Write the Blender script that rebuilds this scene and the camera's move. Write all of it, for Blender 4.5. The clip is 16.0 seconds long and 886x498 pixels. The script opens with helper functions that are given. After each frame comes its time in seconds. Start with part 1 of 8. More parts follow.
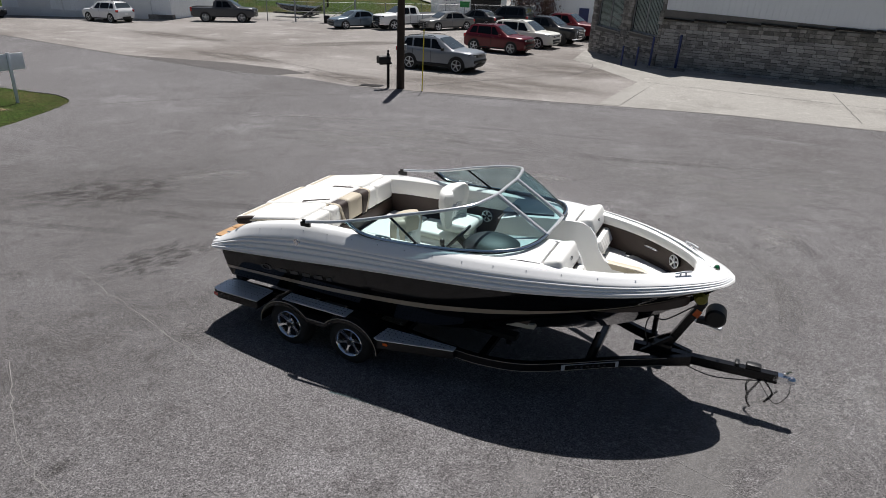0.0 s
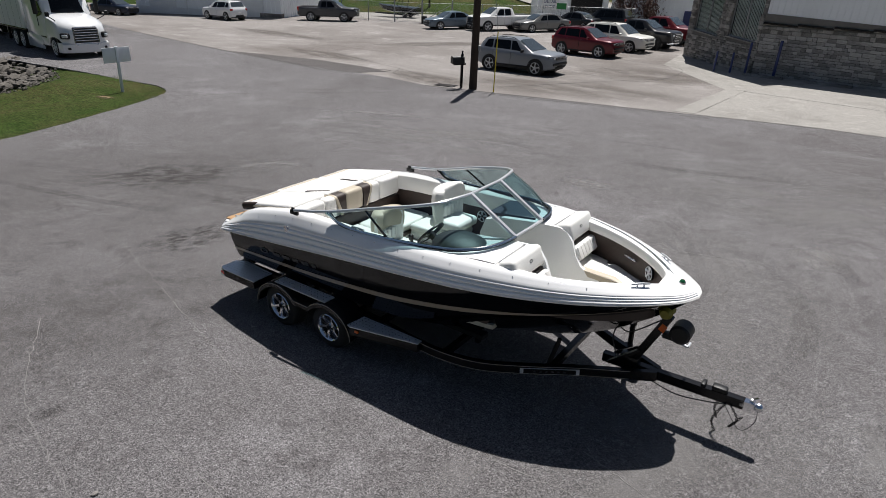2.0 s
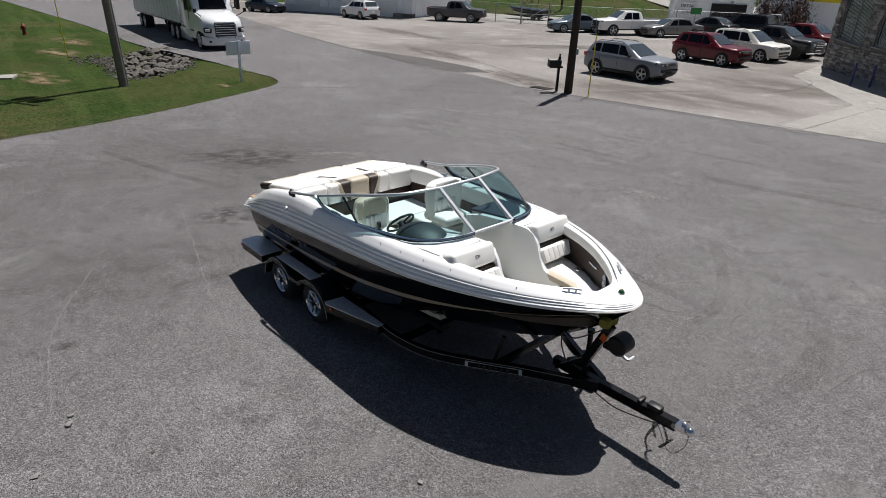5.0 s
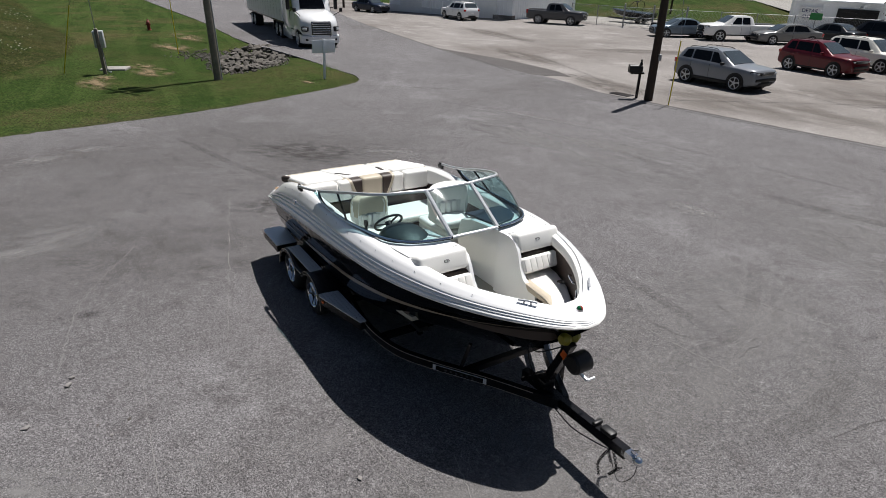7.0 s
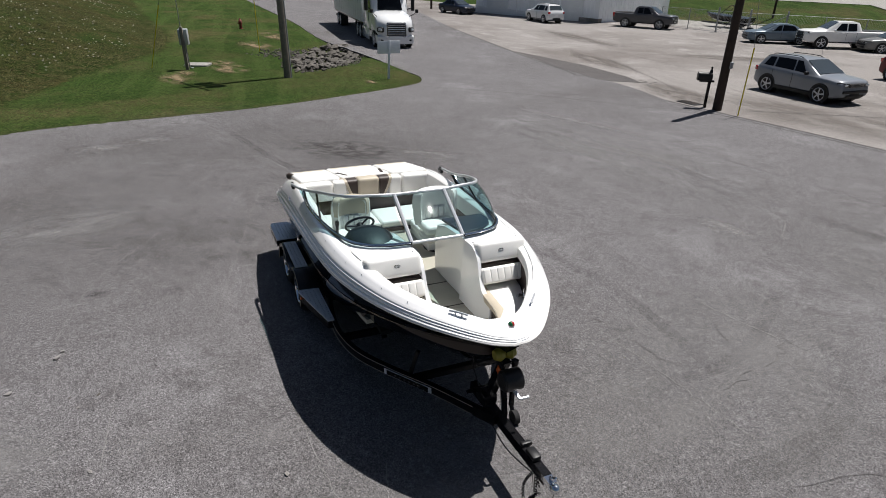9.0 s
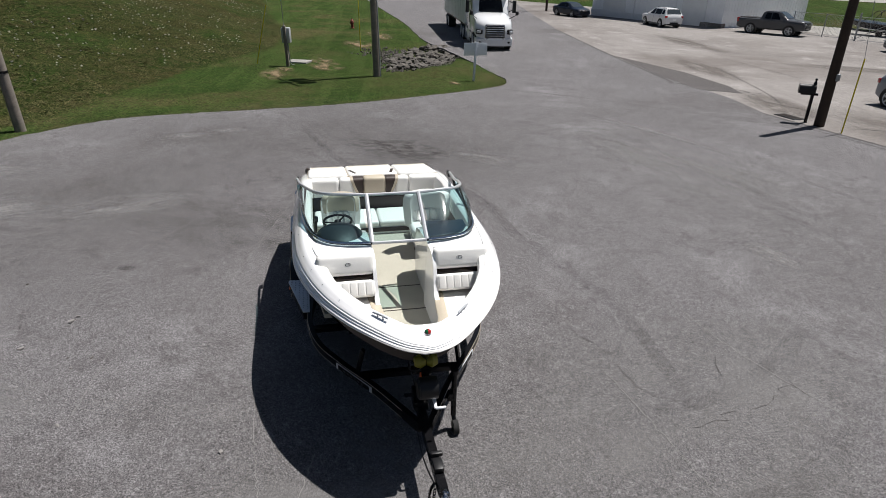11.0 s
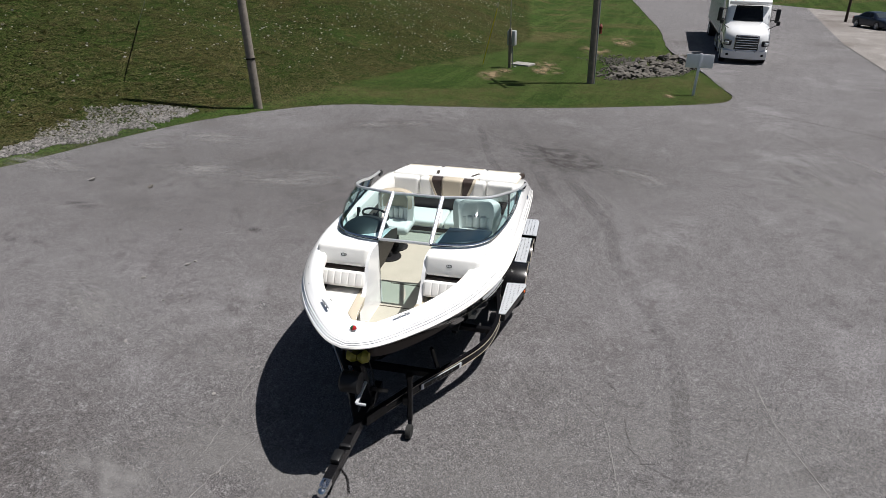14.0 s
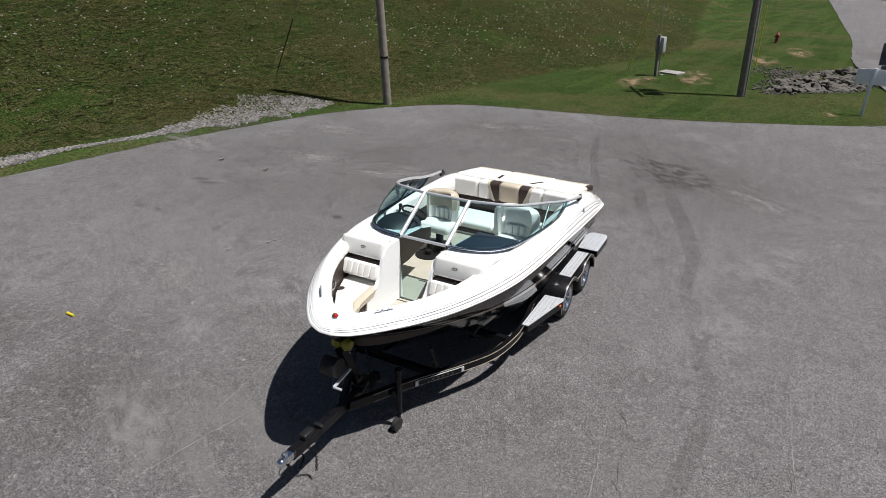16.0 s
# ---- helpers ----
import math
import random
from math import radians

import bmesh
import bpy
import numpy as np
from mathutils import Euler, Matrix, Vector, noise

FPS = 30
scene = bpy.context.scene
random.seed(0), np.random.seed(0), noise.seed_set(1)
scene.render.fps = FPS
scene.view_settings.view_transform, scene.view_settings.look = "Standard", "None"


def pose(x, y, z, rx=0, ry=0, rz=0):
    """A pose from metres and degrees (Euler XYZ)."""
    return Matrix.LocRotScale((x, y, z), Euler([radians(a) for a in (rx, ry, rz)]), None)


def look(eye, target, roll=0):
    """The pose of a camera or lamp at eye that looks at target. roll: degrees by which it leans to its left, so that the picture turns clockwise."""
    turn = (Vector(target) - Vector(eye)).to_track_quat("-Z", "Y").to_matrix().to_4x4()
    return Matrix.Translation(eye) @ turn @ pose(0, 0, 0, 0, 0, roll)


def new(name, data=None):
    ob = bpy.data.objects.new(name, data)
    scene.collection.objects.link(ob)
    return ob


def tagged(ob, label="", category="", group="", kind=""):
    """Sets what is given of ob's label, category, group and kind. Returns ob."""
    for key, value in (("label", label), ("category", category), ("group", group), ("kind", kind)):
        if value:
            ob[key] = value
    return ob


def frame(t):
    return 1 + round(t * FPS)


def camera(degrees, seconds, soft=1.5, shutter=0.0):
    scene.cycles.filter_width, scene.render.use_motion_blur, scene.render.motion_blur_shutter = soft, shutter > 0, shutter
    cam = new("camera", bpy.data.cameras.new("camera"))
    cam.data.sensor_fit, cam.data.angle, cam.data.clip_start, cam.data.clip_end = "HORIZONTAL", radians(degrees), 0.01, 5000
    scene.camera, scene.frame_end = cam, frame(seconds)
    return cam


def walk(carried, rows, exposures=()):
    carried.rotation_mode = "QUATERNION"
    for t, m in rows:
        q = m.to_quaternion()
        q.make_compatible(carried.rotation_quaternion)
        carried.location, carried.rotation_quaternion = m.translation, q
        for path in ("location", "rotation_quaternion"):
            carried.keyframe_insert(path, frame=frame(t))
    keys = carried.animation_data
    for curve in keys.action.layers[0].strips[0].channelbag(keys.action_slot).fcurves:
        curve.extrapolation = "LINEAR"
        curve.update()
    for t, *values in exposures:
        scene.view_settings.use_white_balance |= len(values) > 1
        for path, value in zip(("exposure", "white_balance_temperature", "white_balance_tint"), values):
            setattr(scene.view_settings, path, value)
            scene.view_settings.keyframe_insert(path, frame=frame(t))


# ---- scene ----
cam = camera(71.3, 16.0, soft=0.8)
METRES, EYE, TILT, LEAN, TURN = 12.9, 4.76, 0.0, 0.0, 0.0
ROWS = [
    (0.0, 0.0, 0.0, 0.0, 1.22, -26.88, -2.4),
    (0.5, 0.0347, -0.0005, 0.0007, 4.14, -26.97, -2.22),
    (1.0, 0.0673, 0.001, 0.0048, 6.32, -27.03, -2.13),
    (1.5, 0.0935, 0.0004, 0.0068, 9.04, -27.09, -1.99),
    (2.0, 0.1165, -0.0022, 0.0066, 10.95, -27.15, -1.91),
    (2.5, 0.1388, -0.0043, 0.0062, 12.86, -27.18, -1.85),
    (3.0, 0.1652, -0.0037, 0.0084, 14.96, -27.22, -1.77),
    (3.5, 0.1919, -0.002, 0.0097, 16.57, -27.24, -1.71),
    (4.0, 0.2176, 0.0021, 0.0107, 18.63, -27.28, -1.65),
    (6.5, 0.3422, 0.0587, 0.0155, 31.29, -27.45, -1.06),
    (7.0, 0.3657, 0.0722, 0.0169, 33.54, -27.47, -0.97),
    (7.5, 0.3893, 0.0876, 0.0177, 36.19, -27.49, -0.8),
    (8.0, 0.4092, 0.1045, 0.0189, 38.07, -27.5, -0.7),
    (10.5, 0.5243, 0.2244, 0.0228, 50.09, -27.41, -0.09),
    (11.0, 0.5465, 0.2514, 0.0237, 53.25, -27.39, 0.1),
    (11.5, 0.5716, 0.2833, 0.0249, 57.09, -27.3, 0.31),
    (12.0, 0.5919, 0.3169, 0.0254, 61.74, -27.22, 0.57),
    (12.5, 0.6052, 0.3521, 0.0253, 64.88, -27.15, 0.69),
    (13.0, 0.618, 0.3881, 0.0252, 70.62, -27.0, 1.06),
    (13.5, 0.6294, 0.4253, 0.025, 74.81, -26.88, 1.29),
    (14.0, 0.639, 0.4594, 0.024, 77.8, -26.77, 1.42),
    (14.5, 0.6442, 0.4937, 0.0244, 80.85, -26.65, 1.51),
    (15.0, 0.6489, 0.5266, 0.0232, 83.9, -26.53, 1.61),
    (15.5, 0.6517, 0.5579, 0.0218, 89.43, -26.31, 1.84),
    (16.0, 0.6549, 0.5896, 0.0233, 93.17, -26.15, 1.99),
]
walk(cam, [(t, pose(0, 0, EYE, TILT, LEAN, TURN) @ pose(METRES * x, METRES * y, METRES * z, 90 + pitch, roll, yaw)) for t, x, y, z, yaw, pitch, roll in ROWS])

# ---- light ----
SUN_DIR = Vector((-0.045, -0.475, -0.98)).normalized()
world = bpy.data.worlds.new("sky")
scene.world = world
world.use_nodes = True
wn = world.node_tree
sky = wn.nodes.new("ShaderNodeTexSky")
sky.sky_type = "NISHITA"
sky.sun_disc = False
sky.sun_elevation = math.asin(-SUN_DIR.z)
sky.sun_rotation = math.atan2(-SUN_DIR.x, -SUN_DIR.y)
sky.air_density, sky.dust_density, sky.ozone_density = 1.0, 1.2, 1.0
bg = wn.nodes["Background"]
wn.links.new(sky.outputs[0], bg.inputs[0])
bg.inputs[1].default_value = 0.036
sun = new("sun", bpy.data.lights.new("sun", "SUN"))
sun.data.energy, sun.data.angle, sun.data.color = 5.0, radians(0.53), (1.0, 0.97, 0.94)
sun.matrix_world = look((0, 0, 60), Vector((0, 0, 60)) + SUN_DIR)
scene.view_settings.exposure = 0.30


# ---- ground plane: the whole lot slopes gently ----
def gz(x, y):
    return 0.1262 + 0.022 * x - 0.0461 * y


UP = Vector((-0.022, 0.0461, 1)).normalized()


def slope_pose(x, y, heading, h=0.0):
    """A pose on the sloping ground: x forward along the heading, z along the slope's normal."""
    f = Vector((math.cos(radians(heading)), math.sin(radians(heading)), 0))
    f = (f - UP * f.dot(UP)).normalized()
    l = UP.cross(f)
    m = Matrix((f, l, UP)).transposed().to_4x4()
    return Matrix.Translation(Vector((x, y, gz(x, y))) + UP * h) @ m


# ---- materials ----
MATS = {}


def mat(name, color, rough=0.5, metal=0.0, vary=0.12, scale=3.0, fine=60.0, bump=0.0, bump_scale=120.0, spec=0.5, coat=0.0, tint=None, per_piece=0.0, island=0.0):
    """A node material: base colour varied by two scales of noise, with fine relief."""
    if name in MATS:
        return MATS[name]
    m = bpy.data.materials.new(name)
    m.use_nodes = True
    nt = m.node_tree
    p = nt.nodes["Principled BSDF"]
    p.inputs["Roughness"].default_value = rough
    p.inputs["Metallic"].default_value = metal
    p.inputs["Specular IOR Level"].default_value = spec
    p.inputs["Coat Weight"].default_value = coat
    p.inputs["Coat Roughness"].default_value = 0.04
    tc = nt.nodes.new("ShaderNodeTexCoord")
    n1, n2 = nt.nodes.new("ShaderNodeTexNoise"), nt.nodes.new("ShaderNodeTexNoise")
    n1.inputs["Scale"].default_value, n2.inputs["Scale"].default_value = scale, fine
    n1.inputs["Detail"].default_value, n2.inputs["Detail"].default_value = 5, 3
    for n in (n1, n2):
        nt.links.new(tc.outputs["Object"], n.inputs["Vector"])
    add = nt.nodes.new("ShaderNodeMath")
    add.operation = "ADD"
    nt.links.new(n1.outputs["Fac"], add.inputs[0])
    nt.links.new(n2.outputs["Fac"], add.inputs[1])
    src = add.outputs[0]
    if per_piece or island:
        oi = nt.nodes.new("ShaderNodeNewGeometry" if island else "ShaderNodeObjectInfo")
        per_piece = per_piece or island
        mul = nt.nodes.new("ShaderNodeMath")
        mul.operation = "MULTIPLY_ADD"
        mul.inputs[1].default_value, mul.inputs[2].default_value = per_piece, -per_piece / 2
        nt.links.new(oi.outputs["Random Per Island" if island else "Random"], mul.inputs[0])
        add2 = nt.nodes.new("ShaderNodeMath")
        nt.links.new(mul.outputs[0], add2.inputs[0])
        nt.links.new(src, add2.inputs[1])
        src = add2.outputs[0]
    ramp = nt.nodes.new("ShaderNodeValToRGB")
    c = Vector(color)
    lo = c * (1 - vary)
    hi = Vector(tint) if tint else c * (1 + vary)
    ramp.color_ramp.elements[0].position, ramp.color_ramp.elements[1].position = 0.3, 0.7
    half = nt.nodes.new("ShaderNodeMath")
    half.operation = "MULTIPLY"
    half.inputs[1].default_value = 0.5
    nt.links.new(src, half.inputs[0])
    nt.links.new(half.outputs[0], ramp.inputs[0])
    ramp.color_ramp.elements[0].color = (*lo, 1)
    ramp.color_ramp.elements[1].color = (*[min(v, 1) for v in hi], 1)
    nt.links.new(ramp.outputs[0], p.inputs["Base Color"])
    if bump:
        n3 = nt.nodes.new("ShaderNodeTexNoise")
        n3.inputs["Scale"].default_value = bump_scale
        n3.inputs["Detail"].default_value = 4
        nt.links.new(tc.outputs["Object"], n3.inputs["Vector"])
        bp = nt.nodes.new("ShaderNodeBump")
        bp.inputs["Strength"].default_value = bump
        bp.inputs["Distance"].default_value = 0.01
        nt.links.new(n3.outputs["Fac"], bp.inputs["Height"])
        nt.links.new(bp.outputs[0], p.inputs["Normal"])
    MATS[name] = m
    return m


def glass(name, color, rough=0.0):
    """A thin pane: mostly clear, tinted, with gloss that grows towards grazing angles, alike from both sides."""
    m = bpy.data.materials.new(name)
    m.use_nodes = True
    nt = m.node_tree
    nt.nodes.remove(nt.nodes["Principled BSDF"])
    tr, gl, mix, lw, pw, ma = (nt.nodes.new(k) for k in ("ShaderNodeBsdfTransparent", "ShaderNodeBsdfGlossy", "ShaderNodeMixShader", "ShaderNodeLayerWeight", "ShaderNodeMath", "ShaderNodeMath"))
    tr.inputs[0].default_value = (*color, 1)
    gl.inputs["Roughness"].default_value = rough
    lw.inputs["Blend"].default_value = 0.5
    pw.operation, ma.operation = "POWER", "MULTIPLY_ADD"
    pw.inputs[1].default_value, ma.inputs[1].default_value, ma.inputs[2].default_value = 5.0, 0.9, 0.06
    nt.links.new(lw.outputs["Facing"], pw.inputs[0])
    nt.links.new(pw.outputs[0], ma.inputs[0])
    nt.links.new(ma.outputs[0], mix.inputs[0])
    nt.links.new(tr.outputs[0], mix.inputs[1])
    nt.links.new(gl.outputs[0], mix.inputs[2])
    nt.links.new(mix.outputs[0], nt.nodes["Material Output"].inputs[0])
    return m


def layered(nt, vec, layers, stretch):
    """Noise layers of (scale, detail, low, high, colour) mixed one over the other."""
    cur = None
    for k, (sc, det, lo, hi, col) in enumerate(layers):
        if cur is None:
            rgb = nt.nodes.new("ShaderNodeRGB")
            rgb.outputs[0].default_value = (*col, 1)
            cur = rgb.outputs[0]
            continue
        n = nt.nodes.new("ShaderNodeTexNoise")
        n.inputs["Scale"].default_value, n.inputs["Detail"].default_value = abs(sc), det
        n.inputs["Roughness"].default_value = 0.62
        mp = nt.nodes.new("ShaderNodeMapping")
        mp.inputs["Location"].default_value = (k * 13.7, k * 7.1, k * 3.3)
        if sc < 0 and stretch:
            mp.vector_type = "TEXTURE"
            mp.inputs["Rotation"].default_value[2] = stretch[0]
            mp.inputs["Scale"].default_value = (1 / stretch[1], 1, 1)
        nt.links.new(vec, mp.inputs[0])
        nt.links.new(mp.outputs[0], n.inputs["Vector"])
        mr = nt.nodes.new("ShaderNodeMapRange")
        mr.inputs["From Min"].default_value, mr.inputs["From Max"].default_value = lo, hi
        mr.interpolation_type = "SMOOTHSTEP"
        nt.links.new(n.outputs["Fac"], mr.inputs[0])
        mix = nt.nodes.new("ShaderNodeMix")
        mix.data_type = "RGBA"
        nt.links.new(mr.outputs[0], mix.inputs[0])
        nt.links.new(cur, mix.inputs[6])
        mix.inputs[7].default_value = (*col, 1)
        cur = mix.outputs[2]
    return cur


def grains(nt, vec, cur, scale, amount, skew=1.0):
    """Multiplies a colour by a random value for each grain."""
    v = nt.nodes.new("ShaderNodeTexVoronoi")
    v.inputs["Scale"].default_value = scale
    nt.links.new(vec, v.inputs["Vector"])
    sep = nt.nodes.new("ShaderNodeSeparateColor")
    nt.links.new(v.outputs["Color"], sep.inputs[0])
    pw = nt.nodes.new("ShaderNodeMath")
    pw.operation = "POWER"
    pw.inputs[1].default_value = skew
    nt.links.new(sep.outputs[0], pw.inputs[0])
    mean = 1 / (1 + skew)
    mr = nt.nodes.new("ShaderNodeMapRange")
    mr.inputs["To Min"].default_value, mr.inputs["To Max"].default_value = 1 - 2 * amount * mean, 1 + 2 * amount * (1 - mean)
    nt.links.new(pw.outputs[0], mr.inputs[0])
    mul = nt.nodes.new("ShaderNodeMix")
    mul.data_type, mul.blend_type = "RGBA", "MULTIPLY"
    mul.inputs[0].default_value = 1
    nt.links.new(cur, mul.inputs[6])
    nt.links.new(mr.outputs[0], mul.inputs[7])
    return mul.outputs[2]


def ground_mat(name, layers, rough=0.95, bump=0.3, bump_scale=90.0, speck=0.0, speck_scale=160.0, stretch=None, spec=0.3, coarse=0.0, coarse_scale=40.0, over=None):
    """A large surface: noise layers with grain on top; over: a second set of layers where the mesh's mask says so."""
    m = bpy.data.materials.new(name)
    m.use_nodes = True
    nt = m.node_tree
    p = nt.nodes["Principled BSDF"]
    p.inputs["Roughness"].default_value = rough
    p.inputs["Specular IOR Level"].default_value = spec
    vec = nt.nodes.new("ShaderNodeTexCoord").outputs["Object"]
    cur = layered(nt, vec, layers, stretch)
    if over:
        at = nt.nodes.new("ShaderNodeAttribute")
        at.attribute_name = "rough"
        n = nt.nodes.new("ShaderNodeTexNoise")
        n.inputs["Scale"].default_value, n.inputs["Detail"].default_value = 1.2, 8
        nt.links.new(vec, n.inputs["Vector"])
        add = nt.nodes.new("ShaderNodeMath")
        nt.links.new(at.outputs["Fac"], add.inputs[0])
        nt.links.new(n.outputs["Fac"], add.inputs[1])
        mr = nt.nodes.new("ShaderNodeMapRange")
        mr.inputs["From Min"].default_value, mr.inputs["From Max"].default_value = 0.85, 1.15
        nt.links.new(add.outputs[0], mr.inputs[0])
        mix = nt.nodes.new("ShaderNodeMix")
        mix.data_type = "RGBA"
        nt.links.new(mr.outputs[0], mix.inputs[0])
        nt.links.new(cur, mix.inputs[6])
        nt.links.new(layered(nt, vec, over, stretch), mix.inputs[7])
        cur = mix.outputs[2]
    if speck:
        cur = grains(nt, vec, cur, speck_scale, speck)
    if coarse:
        cur = grains(nt, vec, cur, coarse_scale, coarse, 2.5)
    nt.links.new(cur, p.inputs["Base Color"])
    n3 = nt.nodes.new("ShaderNodeTexNoise")
    n3.inputs["Scale"].default_value, n3.inputs["Detail"].default_value = bump_scale, 5
    nt.links.new(vec, n3.inputs["Vector"])
    bp = nt.nodes.new("ShaderNodeBump")
    bp.inputs["Strength"].default_value, bp.inputs["Distance"].default_value = bump, 0.02
    nt.links.new(n3.outputs["Fac"], bp.inputs["Height"])
    nt.links.new(bp.outputs[0], p.inputs["Normal"])
    return m


ASPHALT = ground_mat("asphalt", [
    (0, 0, 0, 0, (0.1231, 0.1167, 0.1188)),
    (0.09, 4, 0.4, 0.64, (0.1433, 0.1367, 0.1401)),
    (0.5, 8, 0.52, 0.68, (0.1706, 0.1640, 0.1685)),
    (0.16, 7, 0.52, 0.72, (0.0932, 0.0858, 0.0855)),
    (-1.1, 6, 0.54, 0.76, (0.1516, 0.1449, 0.1496)),
    (2.6, 7, 0.5, 0.7, (0.1016, 0.0950, 0.0966)),
    (9.0, 5, 0.5, 0.66, (0.1540, 0.1474, 0.1506)),
    (45.0, 3, 0.55, 0.75, (0.0707, 0.0675, 0.0693))], speck=0.75, speck_scale=115.0, bump=0.6, bump_scale=110.0, stretch=(-0.45, 0.08), coarse=0.34, coarse_scale=68.0)
ROAD_ASPHALT = ground_mat("road_asphalt", [
    (0, 0, 0, 0, (0.0840, 0.0773, 0.0756)),
    (0.2, 5, 0.45, 0.7, (0.1092, 0.1008, 0.0991)),
    (-0.5, 5, 0.55, 0.72, (0.0756, 0.0689, 0.0672))], speck=0.5, speck_scale=60.0, stretch=(-0.6, 0.1))
CONCRETE = ground_mat("old_concrete", [
    (0, 0, 0, 0, (0.2297, 0.2130, 0.2011)),
    (0.12, 6, 0.45, 0.62, (0.1797, 0.1640, 0.1530)),
    (0.6, 6, 0.53, 0.7, (0.2850, 0.2673, 0.2555)),
    (0.08, 5, 0.53, 0.66, (0.1448, 0.1288, 0.1187)),
    (-0.9, 5, 0.54, 0.7, (0.1885, 0.1737, 0.1631)),
    (5.0, 4, 0.58, 0.75, (0.1578, 0.1448, 0.1358))], speck=0.3, speck_scale=36.0, bump=0.25, stretch=(-0.6, 0.08), coarse=0.1, coarse_scale=60.0)
PALE_CONCRETE = ground_mat("pale_concrete", [
    (0, 0, 0, 0, (0.2796, 0.2680, 0.2485)), (0.3, 6, 0.45, 0.65, (0.2219, 0.2112, 0.1952)), (1.5, 5, 0.55, 0.7, (0.3283, 0.3151, 0.2929))], speck=0.2, speck_scale=30.0, bump=0.2)
LAWN = [
    (0, 0, 0, 0, (0.030, 0.054, 0.012)),
    (0.3, 6, 0.42, 0.6, (0.022, 0.042, 0.009)),
    (-0.9, 1, 0.5, 0.54, (0.042, 0.066, 0.017)),
    (0.2, 8, 0.46, 0.66, (0.072, 0.064, 0.028)),
    (1.1, 7, 0.5, 0.68, (0.036, 0.052, 0.014)),
    (4.0, 6, 0.52, 0.72, (0.048, 0.062, 0.020)),
    (14.0, 5, 0.5, 0.66, (0.014, 0.027, 0.006))]
ROUGH = [
    (0, 0, 0, 0, (0.034, 0.044, 0.012)),
    (0.14, 7, 0.42, 0.62, (0.052, 0.045, 0.017)),
    (0.35, 8, 0.46, 0.62, (0.024, 0.042, 0.009)),
    (1.3, 8, 0.5, 0.66, (0.060, 0.052, 0.022)),
    (3.2, 7, 0.5, 0.64, (0.020, 0.032, 0.008)),
    (5.0, 6, 0.56, 0.70, (0.076, 0.068, 0.030)),
    (9.0, 5, 0.68, 0.73, (0.16, 0.15, 0.10)),
    (16.0, 5, 0.46, 0.62, (0.011, 0.016, 0.004))]
TURF = ground_mat("turf", LAWN, bump=1.0, bump_scale=22.0, speck=0.65, speck_scale=26.0, stretch=(-0.56, 0.05), spec=0.04, over=ROUGH)

BLACK_GEL = mat("black_gelcoat", (0.003, 0.003, 0.0035), 0.07, vary=0.2, spec=0.32)
WHITE_GEL = mat("white_gelcoat", (0.88, 0.88, 0.88), 0.14, vary=0.02, coat=0.6)
WHITE_VINYL = mat("white_vinyl", (0.82, 0.81, 0.78), 0.42, vary=0.04, scale=5, fine=90, bump=0.1, bump_scale=300)
TAN_VINYL = mat("tan_vinyl", (0.49, 0.43, 0.335), 0.5, vary=0.06, bump=0.1, bump_scale=300)
BROWN_VINYL = mat("brown_vinyl", (0.032, 0.019, 0.014), 0.5, vary=0.15, bump=0.15, bump_scale=260)
BEIGE_MAT = mat("beige_woven_mat", (0.40, 0.385, 0.32), 0.85, vary=0.1, scale=4, fine=150, bump=0.4, bump_scale=220)
TEAK = mat("teak", (0.42, 0.25, 0.12), 0.6, vary=0.2, scale=6, fine=40)
CHROME = mat("polished_metal", (0.75, 0.76, 0.78), 0.12, 1.0, vary=0.05)
ALU = mat("aluminium_tread", (0.66, 0.68, 0.71), 0.38, 0.4, vary=0.12, scale=6)
BLACK_STEEL = mat("black_painted_steel", (0.006, 0.006, 0.007), 0.25, vary=0.25, scale=8, spec=0.3)
FRAME_SILVER = mat("satin_silver_frame", (0.62, 0.63, 0.65), 0.28, 0.45, vary=0.05)
RUBBER = mat("tyre_rubber", (0.014, 0.014, 0.014), 0.85, vary=0.3, scale=10, bump=0.3)
BLACK_PLASTIC = mat("black_plastic", (0.009, 0.009, 0.01), 0.45, vary=0.2, scale=10, bump=0.1, spec=0.35)
DARK_DASH = mat("dark_dash", (0.022, 0.024, 0.027), 0.5, vary=0.2, bump=0.2, bump_scale=200)
BLUE_DASH = mat("dark_blue_glare_panel", (0.022, 0.032, 0.05), 0.4, vary=0.2)
STRIPE = mat("tan_hull_stripe", (0.34, 0.29, 0.23), 0.2, vary=0.06, coat=0.6)
SILVER_DECAL = mat("silver_decal", (0.05, 0.05, 0.052), 0.35, 0.3)
YELLOW = mat("yellow_plastic", (0.62, 0.50, 0.02), 0.45, vary=0.15, scale=6)
YELLOW_ROLLER = mat("amber_rubber_roller", (0.24, 0.21, 0.02), 0.5, vary=0.2)
RED_LENS = mat("red_lens", (0.35, 0.01, 0.01), 0.15, coat=1)
GREEN_LENS = mat("green_lens", (0.005, 0.09, 0.03), 0.15, coat=1)
ORANGE = mat("orange_reflector", (0.7, 0.12, 0.01), 0.3)
POLE_WOOD = mat("weathered_pole_wood", (0.20, 0.175, 0.15), 0.9, vary=0.35, scale=6, fine=50, bump=0.6, bump_scale=30)
DARK_POLE = mat("creosote_pole_wood", (0.035, 0.022, 0.015), 0.85, vary=0.4, scale=5, fine=40, bump=0.6, bump_scale=30)
